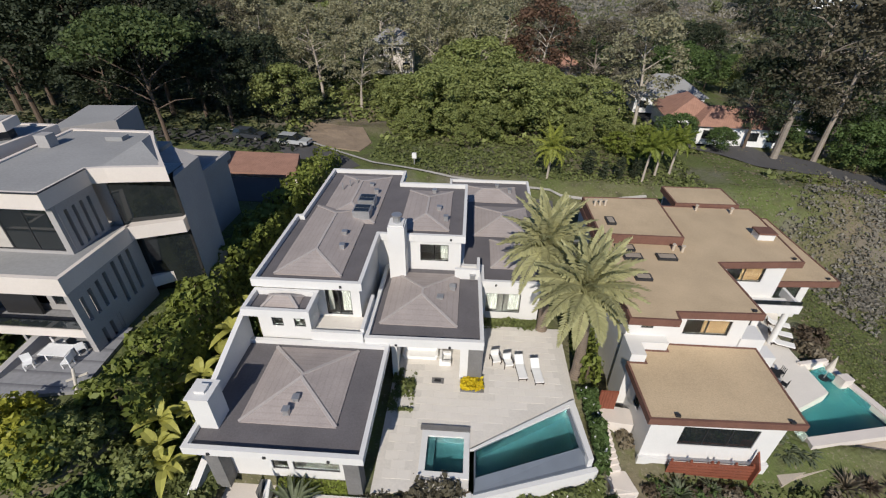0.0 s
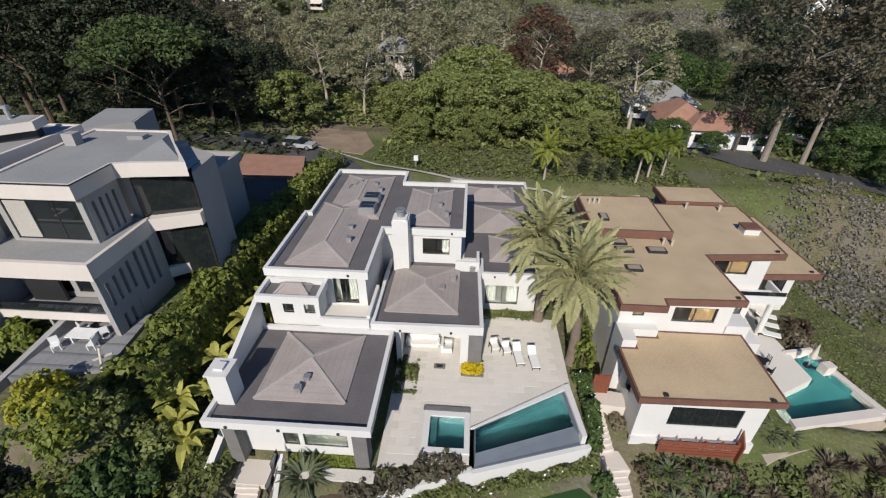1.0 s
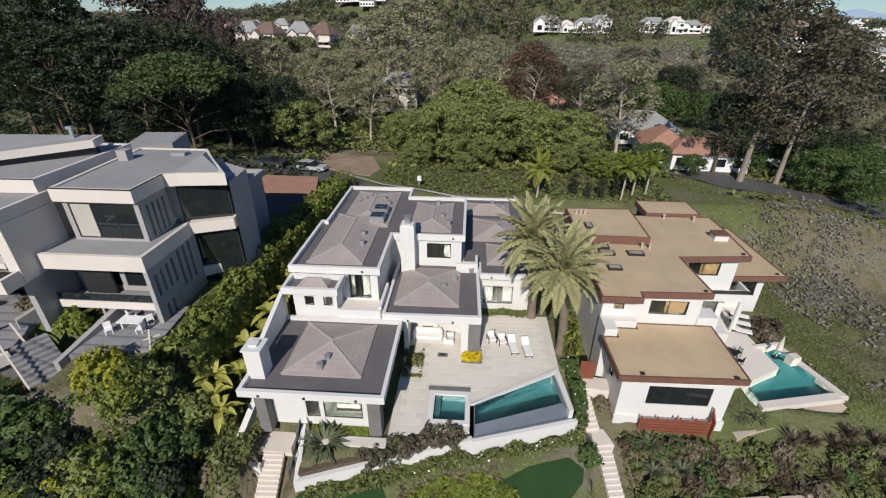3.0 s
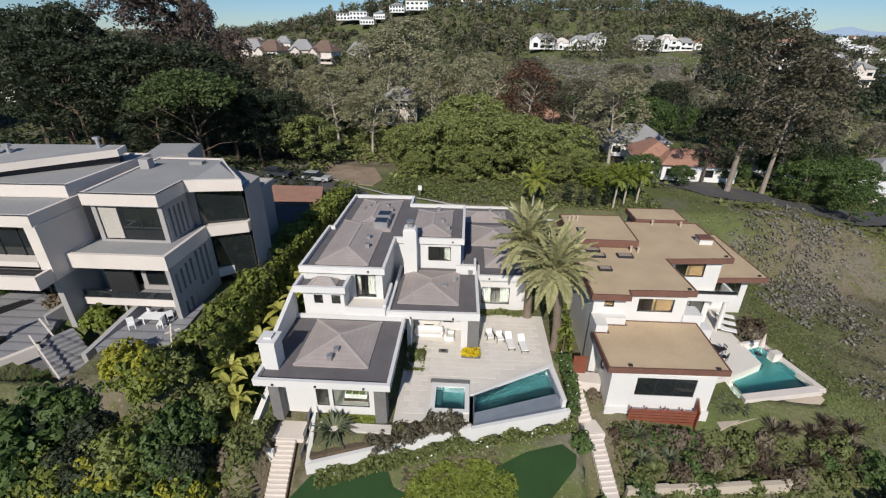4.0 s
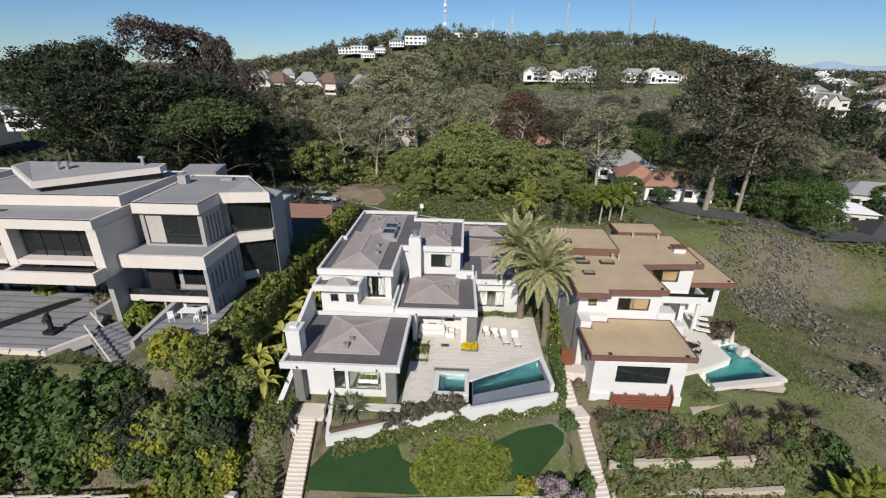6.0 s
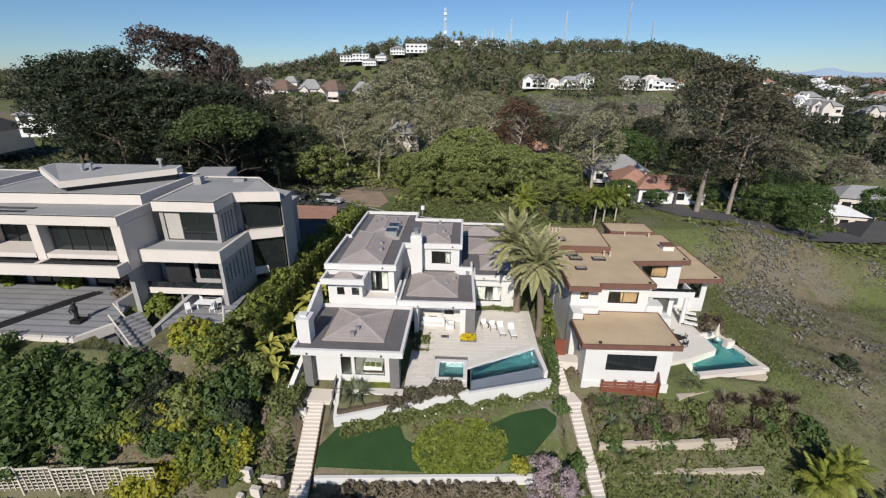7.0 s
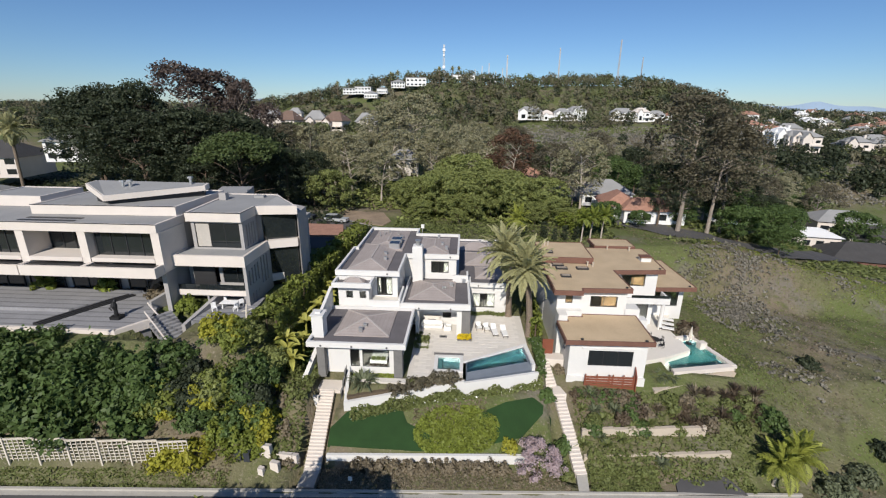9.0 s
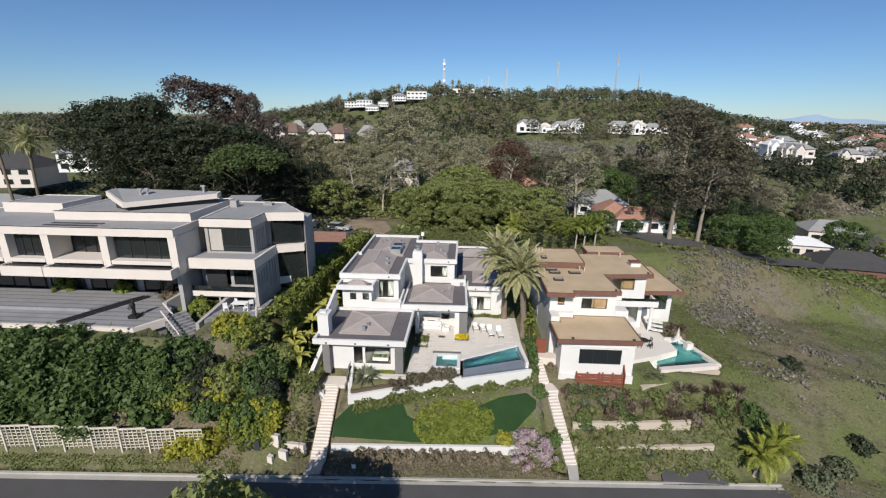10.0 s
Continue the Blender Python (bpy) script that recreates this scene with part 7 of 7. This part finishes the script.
rosette("cycad", -9.8, 37.6, -0.35, 70, 2.0, 0.12, L_AGAVE, "large spiky cycad with arching fronds in the bed", 2)
rosette("agave", 24.2, 45.6, -3.6, 60, 1.5, 0.12, L_AGAVE, "blue-green agave cluster below the pool terrace", 3)
rosette("agave", 23.4, 45.4, -3.6, 50, 1.4, 0.12, L_AGAVE, "blue-green agave cluster below the pool terrace", 4)
rosette("agave", 25.0, 45.4, -3.6, 50, 1.4, 0.12, L_AGAVE, "blue-green agave cluster below the pool terrace", 5)
rng_g = np.random.default_rng(15)
for k in range(22):
    x = rng_g.uniform(21.5, 34.5)
    y = 40.6 + (x - 21) * 0.18 + rng_g.uniform(-1.6, 1.8)
    rosette("flax_plant", x, y, gz(x, y), 60, rng_g.uniform(1.1, 1.8), 0.07, (L_MAROON, L_SCRUB, L_MAROON)[k % 3], "clump of maroon-brown flax blades on the bank", 100 + k, 0.85, group="flax plants on the bank")
for k in range(16):
    x, y = rng_g.uniform(12.9, 22), rng_g.uniform(35.6, 42.2)
    rosette("cycad", x, y, gz(x, y) + 0.3, 44, rng_g.uniform(0.8, 1.4), 0.07, (L_COVER, L_AGAVE)[k % 2], "small feathery cycad on the terraced bank", 140 + k, 0.6, group="cycads on the bank")
for k in range(46):
    x, y = rng_g.uniform(13, 33.5), rng_g.uniform(35.4, 43.2)
    if any(-0.4 < wy + 0.12 * (x - 13) - y < 1.5 for wy in (37.6, 35.7)):
        continue
    m = (L_COVER, L_FICUS, L_MAROON, L_COVER, L_SCRUB)[k % 5]
    bush(x, y, rng_g.uniform(0.5, 1.1), rng_g.uniform(0.6, 1.4), m, ("green", "dark green", "maroon", "green", "grey-brown")[k % 5] + " rounded shrub on the terraced bank", 200 + k, None, 0.2, group="shrubs on the bank")
for k in range(13):
    x = 13.2 + k * 0.55
    bush(x, 42.0 + 0.2 * math.sin(k), 0.6, 1.3, (L_MAROON, L_FICUS)[k % 2], "tangled purple-green shrub below the house wall", 260 + k, -4.6, 0.17, group="shrubs below the house wall")
for k in range(12):
    x = -9.6 + k * 1.28
    bush(x, 31.25 + 0.135 * (x + 11.5), 0.72, 1.15, L_SCRUB, "rounded brownish shrub in front of the garden wall", 300 + k, gz(x, 31.3 + 0.135 * (x + 11.5)) - 0.2, 0.15, 1.6, group="clipped shrubs along the garden wall")
# tangle of shrubs on the bank below the court
for k in range(34):
    x, y = rng_g.uniform(-28.5, -18.8), rng_g.uniform(31.2, 40.0)
    if (y > 38.8 and x < -22.3) or (x < -26 and y > 36.5):
        continue
    m = (L_GREEN, L_FICUS, L_YELLOW, L_FICUS, L_DARK, L_HEDGE)[k % 6]
    bush(x, y, rng_g.uniform(1.1, 1.9), rng_g.uniform(1.4, 2.6), m, ("green", "glossy green", "yellow-green", "glossy green", "dark green", "olive green")[k % 6] + " shrub in the tangle on the bank", 340 + k, gz(x, y) - 0.3, 0.2, group="shrubs on the bank below the court")
# big mixed shrubs beside the steps
for k, (x, y, r, h, z, m, lab) in enumerate((
        (-18.8, 33.0, 2.0, 2.8, -2.6, L_YELLOW, "yellow flowering shrub spilling over the bank"), (-20.6, 34.6, 1.8, 2.6, -1.0, L_YELLOW, "yellow flowering shrub spilling over the bank"),
        (-23.5, 29.6, 1.9, 1.6, -3.0, L_YELLOW, "yellow-green shrub hanging over the lattice fence"), (-25.3, 29.0, 1.6, 1.5, -2.9, L_YELLOW, "yellow-green shrub hanging over the lattice fence"),
        (-21.8, 31.6, 1.6, 2.2, -2.5, L_LIME, "lime green shrub on the bank"), (-19.6, 31.5, 1.9, 2.6, -3.4, L_LIME, "bright green shrub above the bins"),
        (-24.6, 37.6, 2.6, 3.6, 0.8, L_FICUS, "dense green shrub below the decked court"), (-22.6, 38.3, 2.4, 3.6, 1.0, L_GREEN, "dense green shrub below the decked court"),
        (-25.6, 35.2, 2.2, 3.2, -0.3, L_LIME, "olive yellow shrub below the deck steps"), (-22.4, 35.6, 2.0, 2.8, -0.2, L_GREEN, "green shrub with dead branches"),
        (-26.2, 38.4, 1.5, 2.2, 1.6, L_YELLOW, "yellow-green shrub at the foot of the deck steps"), (-22.0, 34.4, 1.7, 1.8, 0.2, L_YELLOW, "bank of yellow-green shrubs"), (-19.9, 36.6, 1.7, 2.0, -0.2, L_YELLOW, "bank of yellow-green shrubs"), (-21.9, 32.9, 1.8, 2.2, -1.8, L_LIME, "bright green rounded shrub on the bank"), (-24.0, 33.0, 1.8, 2.4, -1.6, L_FICUS, "dark green shrub on the bank"),
        (-30.2, 37.2, 1.6, 1.0, 2.6, L_SCRUB, "dry grey shrub below the deck"), (-33.6, 36.2, 1.8, 1.2, 2.8, L_SCRUB, "dry grey shrub below the deck"), (-38.5, 36.0, 1.8, 1.2, 3.0, L_SCRUB, "dry grey shrub below the deck"), (-43.5, 36.0, 1.8, 1.2, 3.2, L_SCRUB, "dry grey shrub below the deck"),
        (-17.8, 35.8, 1.4, 1.4, -1.9, L_SCRUB, "dry brown shrub beside the steps"), (-16.6, 33.6, 1.2, 1.2, -3.0, L_SCRUB, "dry brown shrub beside the steps"),
        (-17.0, 31.6, 0.8, 0.9, -4.6, L_COVER, "rounded green shrub between pale stones"), (-15.6, 31.2, 0.8, 0.9, -4.8, L_SCRUB, "rounded shrub between pale stones"),
        (-31.0, 43.2, 1.1, 1.5, 4.6, L_LIME, "light green shrub beside the deck steps"),
        (-50.3, 46.4, 1.3, 1.5, 5.5, L_LIME, "round lime shrub on the deck"), (-42.5, 46.3, 1.2, 1.5, 5.5, L_LIME, "round lime shrub on the deck"), (-35.6, 45.2, 1.2, 1.1, 5.2, L_SCRUB, "grey shrub on the deck"),
        (-14.0, 22.0, 1.3, 1.5, -3.0, L_GREEN, "green shrub across the street"), (-17.2, 21.8, 1.9, 2.0, -2.9, L_GREEN, "green shrub across the street"),
        (9.6, 39.8, 0.8, 1.0, None, L_FICUS, "dark shrub at the head of the side steps"), (10.9, 36.6, 0.8, 1.2, None, L_FICUS, "dark shrub beside the side steps"),
        (10.6, 34.5, 1.0, 1.6, None, L_COVER, "green shrub beside the side steps"), (5.2, 35.0, 0.8, 0.8, None, L_YELLOW, "small yellow-green shrub below the lawn"),
        (-2.4, 39.0, 1.0, 0.7, -0.5, L_DULL, "low brown-green hedge in front of the spa"), (-0.9, 39.15, 0.9, 0.7, -0.5, L_DULL, "low brown-green hedge in front of the spa"), (-4.2, 38.2, 1.1, 0.6, -0.5, L_DULL, "low brown-green hedge in front of the spa"), (-6.2, 37.4, 1.2, 0.4, -0.5, L_DULL, "low dark planting in the bed"),
        (11.9, 45.2, 0.6, 0.9, -3.0, L_SCRUB, "potted shrub beside the side steps"), (34.5, 41.5, 1.6, 1.8, None, L_FICUS, "dark shrub at the end of the bank"), (35.5, 38.5, 1.6, 1.6, None, L_DARK, "dark shrub at the end of the bank"),
        (38.5, 36.0, 1.8, 1.5, None, L_AGAVE, "blue-green shrub on the slope"), (42.5, 38.0, 1.5, 1.2, None, L_AGAVE, "blue-green shrub on the slope"), (47.0, 41.0, 1.3, 1.2, None, L_DARK, "dark shrub on the open slope"), (46.0, 52.0, 1.2, 1.0, None, L_DARK, "dark shrub on the open slope"),
        (31.5, 55.5, 1.4, 1.0, -3.2, L_SCRUB, "brown shrubs behind the far spa"), (32.6, 57.5, 1.4, 1.0, -3.2, L_MAROON, "brown shrubs behind the far spa"))):
    bush(x, y, r, h, m, lab, 400 + k, z, 0.2)


def blossom_tree(x, y):
    rng = np.random.default_rng(8)
    z = gz(x, y)
    t = thing("blossom_tree", (x, y, z - 0.1), "small tree covered in pale pink blossom", "tree")
    part("trunk", trunk_shape(rng, 2.4, 0.1, 9, 1.6, 0.03, 0.2), BARK, t)
    part("crown", card_mesh("crown", crown(rng, 2.0, 1.6, 2.1, 70, 40, 0.5, 0.17), L_PINK), L_PINK, t, "pale pink blossom")


blossom_tree(7.8, 33.2)


def banana(x, y, z, h, seed):
    rng = np.random.default_rng(seed)
    t = thing("banana_plant", (x, y, z), "banana plant with broad yellow-green leaves", "plant", "banana plants beside the house")
    part("stem", Shape().tube([(0, 0, -0.3), (0, 0, h * 0.5), (0.05, 0, h * 0.75)], [0.16, 0.13, 0.08], 8), L_BANANA, t)
    for k in range(10):
        V = []
        a = k * 2.4 + rng.normal(0, 0.3)
        L = rng.uniform(1.5, 2.4)
        e = rng.uniform(0.3, 1.2)
        d = np.array([math.cos(a), math.sin(a), 0.0])
        s = np.array([-math.sin(a), math.cos(a), 0.0]) * 0.27
        p = [np.array([0, 0, h * 0.72])]
        for q in range(1, 5):
            f = q / 4
            p.append(p[0] + d * L * f * math.cos(e) + np.array([0, 0, L * (math.sin(e) * f - 0.55 * f * f)]))
        w = (0.25, 1.0, 1.1, 0.8, 0.1)
        for q in range(4):
            V.append(np.stack([p[q], p[q + 1], p[q + 1] + s * w[q + 1] + [0, 0, 0.06], p[q] + s * w[q] + [0, 0, 0.06]]))
            V.append(np.stack([p[q + 1], p[q], p[q] - s * w[q] + [0, 0, 0.06], p[q + 1] - s * w[q + 1] + [0, 0, 0.06]]))
        part("leaf", card_mesh("leaf", np.concatenate(V), L_BANANA), L_BANANA, t)


for k, (x, y, z, h) in enumerate(((-18.2, 39.2, -0.9, 4.4), (-17.4, 38.4, -1.0, 3.8), (-18.7, 40.6, -0.6, 4.8), (-17.3, 41.4, -0.5, 4.0), (-17.8, 44.0, 0.0, 4.2), (-17.1, 45.8, 0.0, 4.0), (-17.7, 48.2, 0.0, 4.4), (-17.2, 51.0, 0, 4.2), (-17.6, 54.5, 0, 4.6), (-16.9, 57.0, 0, 4.4), (-17.3, 60, 0, 4.6))):
    banana(x, y, z, h, 500 + k)
palm("palm_tree", 32.2, 36.0, gz(32.2, 36.0), 2.6, 0.14, 20, 3.2, L_QUEEN, PALEBARK, "young palm with yellow-green feathery fronds", 81, (0.5, 0), 0.75, 0.08, -0.4)
palm("palm_tree", 33.6, 36.6, gz(33.6, 36.6), 3.2, 0.14, 20, 3.2, L_QUEEN, PALEBARK, "young palm with yellow-green feathery fronds", 82, (0.7, 0), 0.75, 0.08, -0.4)
for k, (x, y) in enumerate(((24.0, 80.5), (26.5, 82.0), (22.0, 79.0))):
    palm("palm_tree", x, y, gz(x, y), 4.6, 0.14, 20, 2.6, L_LIME, PALEBARK, "small green palm beside the back road", 84 + k, (0.3, 0), 0.6, 0.07, -0.4)


def lattice_fence():
    t = thing("lattice_fence", label="weathered white lattice fence panels stepping along the bank", category="fence")
    x = -52.0
    while x < -24.5:
        y = kerb_y(x) + 1.7
        z = float(street_z(x)) + 1.45
        dy = 0.135 * 2.4
        pan = part("panel", Shape().beam((x, y, z + 2.15), (x + 2.35, y + dy, z + 2.15), 0.09, 0.1), LATTICE, t)
        for k in range(7):
            f = k / 6
            part("upright", Shape().beam((x + 2.35 * f, y + dy * f - 0.02, z - 0.1), (x + 2.35 * f, y + dy * f - 0.02, z + 2.13), 0.07, 0.035), LATTICE, pan)
        for k in range(7):
            q = z + 0.1 + k * 0.32
            part("slat", Shape().beam((x, y + 0.03, q), (x + 2.35, y + dy + 0.03, q), 0.035, 0.08), LATTICE, pan)
        part("post", Shape().box(x - 0.07, x + 0.07, y - 0.07, y + 0.07, z - 0.7, z + 2.25), LATTICE, t)
        x += 2.4


lattice_fence()


def car(x, y, z, turn, paint=CARPAINT, label="silver estate car parked on the back road"):
    t = thing("car", (x, y, z), label, "car")
    t.rotation_euler = (0, 0, radians(turn))
    body = Shape()
    body.prism([(-2.35, -0.9), (2.35, -0.9), (2.35, 0.9), (-2.35, 0.9)], 0.32, [0.95, 0.85, 0.85, 0.95])
    part("body", body, paint, t)
    c = Shape()
    lo, hi = [(-2.3, -0.85), (1.0, -0.85), (1.0, 0.85), (-2.3, 0.85)], [(-2.0, -0.68), (0.2, -0.68), (0.2, 0.68), (-2.0, 0.68)]
    c.v += [(a, b, 0.9) for a, b in lo] + [(a, b, 1.5) for a, b in hi]
    c.f += [(0, 1, 5, 4), (1, 2, 6, 5), (2, 3, 7, 6), (3, 0, 4, 7)]
    part("glasshouse", c, GLASS, t, "dark car windows")
    part("roof_panel", Shape().box(-2.0, 0.2, -0.68, 0.68, 1.49, 1.55), paint, t)
    for a in (-1.5, 1.45):
        for b in (-0.85, 0.85):
            w = part("wheel", Shape().tube([(a, b - 0.1, 0.33), (a, b + 0.1, 0.33)], [0.33, 0.33], 16), RUBBER, t)
            part("rim", Shape().tube([(a, b - 0.11, 0.33), (a, b + 0.11, 0.33)], [0.2, 0.2], 12), METAL, w)
    for b in (-0.65, 0.65):
        part("headlight", Shape().box(2.33, 2.37, b - 0.18, b + 0.18, 0.62, 0.76), GLASS, t)


car(-25.8, 85.6, gz(-25.8, 85.6) + 0.14, -8)
for x, y, turn, paint, lab in ((36.6, 108.0, 98, BIN, "dark car parked at the kerb of the side street"), (36.2, 114.5, 96, CARPAINT, "pale car parked at the kerb of the side street"), (35.6, 121.5, 94, BIN, "dark car parked at the kerb of the side street"), (-33.0, 87.0, -10, BIN, "dark car parked in the shade of the pines")):
    car(x, y, gz(x, y) + 0.16, turn, paint, lab)
mb = thing("utility_box", label="small white utility cabinet on a post by the back road", category="utility box")
part("post", Shape().box(-7.8, -7.65, 80.4, 80.55, gz(-7.7, 80.5) - 0.2, gz(-7.7, 80.5) + 1.0), METAL, mb)
part("cabinet", Shape().box(-8.0, -7.4, 80.3, 80.65, gz(-7.7, 80.5) + 1.0, gz(-7.7, 80.5) + 1.7), WHITEPAINT, mb)
# leaning pole with wires beside the hedge
tp = thing("utility_pole", label="slim pale pole leaning beside the hedge", category="pole")
part("pole", Shape().tube([(-22.3, 38.0, -0.5), (-22.9, 41.0, 6.6)], [0.11, 0.08], 8), LATTICE, tp)
part("crossarm", Shape().beam((-23.3, 40.6, 5.9), (-22.4, 41.2, 6.0), 0.1, 0.1), LATTICE, tp)
# bins and stones by the street
for k, (x, y) in enumerate(((-19.5, 30.1), (-18.8, 30.2))):
    b = thing("wheelie_bin", (x, y, gz(x, y)), "dark plastic wheelie bin beside the pale stones", "bin", "bins by the street")
    part("body", Shape().prism([(-0.28, -0.3), (0.28, -0.3), (0.28, 0.3), (-0.28, 0.3)], 0.0, 0.95), BIN, b)
    part("lid", Shape().prism([(-0.31, -0.34), (0.31, -0.34), (0.31, 0.34), (-0.31, 0.34)], 0.95, [0.98, 0.98, 1.08, 1.08]), METAL if k == 0 else BIN, b)
for k, (x, y, w, h) in enumerate(((-17.6, 30.9, 1.4, 1.2), (-15.6, 31.2, 2.0, 1.1), (-16.4, 30.2, 0.8, 0.9), (-17.4, 29.6, 0.5, 0.6))):
    z = gz(x, y)
    s = Shape().prism([(x - w / 2, y - 0.2), (x + w * 0.45, y - 0.25), (x + w / 2, y + 0.2), (x - w * 0.4, y + 0.25)], z - 0.3, [z + h, z + h * 0.9, z + h * 0.8, z + h * 0.95])
    solo("stone_block", s, CREAM, "pale stone block edging the street garden", "stone", "pale stone blocks")
sg = thing("street_sign", label="small white marker sign on the verge", category="sign")
zz = gz(-9.5, 29.9)
part("post", Shape().box(-9.53, -9.47, 29.9, 29.96, zz - 0.1, zz + 0.6), METAL, sg)
part("plate", Shape().box(-9.7, -9.3, 29.87, 29.9, zz + 0.35, zz + 0.8), WHITEPAINT, sg)
rng_b = np.random.default_rng(21)
centres = np.column_stack([np.where(np.arange(70) % 2, rng_b.normal(46, 4, 70), rng_b.uniform(36, 95, 70)), np.where(np.arange(70) % 2, rng_b.normal(73, 6, 70), rng_b.uniform(33, 82, 70))])
Pb = np.repeat(centres, 20, axis=0) + rng_b.normal(0, 1.3, (70 * 20, 2))
Pb = Pb[(Pb[:, 0] > 34.5)]
Zb = ground(Pb[:, 0], Pb[:, 1])
Vb = []
for q in range(9):
    d = ball(len(Pb), rng_b, 0.5)
    Vb.append(cards(np.column_stack([Pb, Zb + 0.1]) + d * np.array([0.35, 0.35, 0.25]), d, 0.26, rng_b))
leafy("hill_scrub", np.concatenate(Vb), L_SAGE, "low grey-brown brush dotted over the open hillside", "scrub", kind="stuff")
# trees across the street, whose shade falls on the verge
for k, (x, y, top, rad) in enumerate(((-19.5, 11.5, 5.5, 4.5), (-13.0, 12.5, 7.6, 5.0))):
    tree("broad", x, y, top, rad, 30 + k)
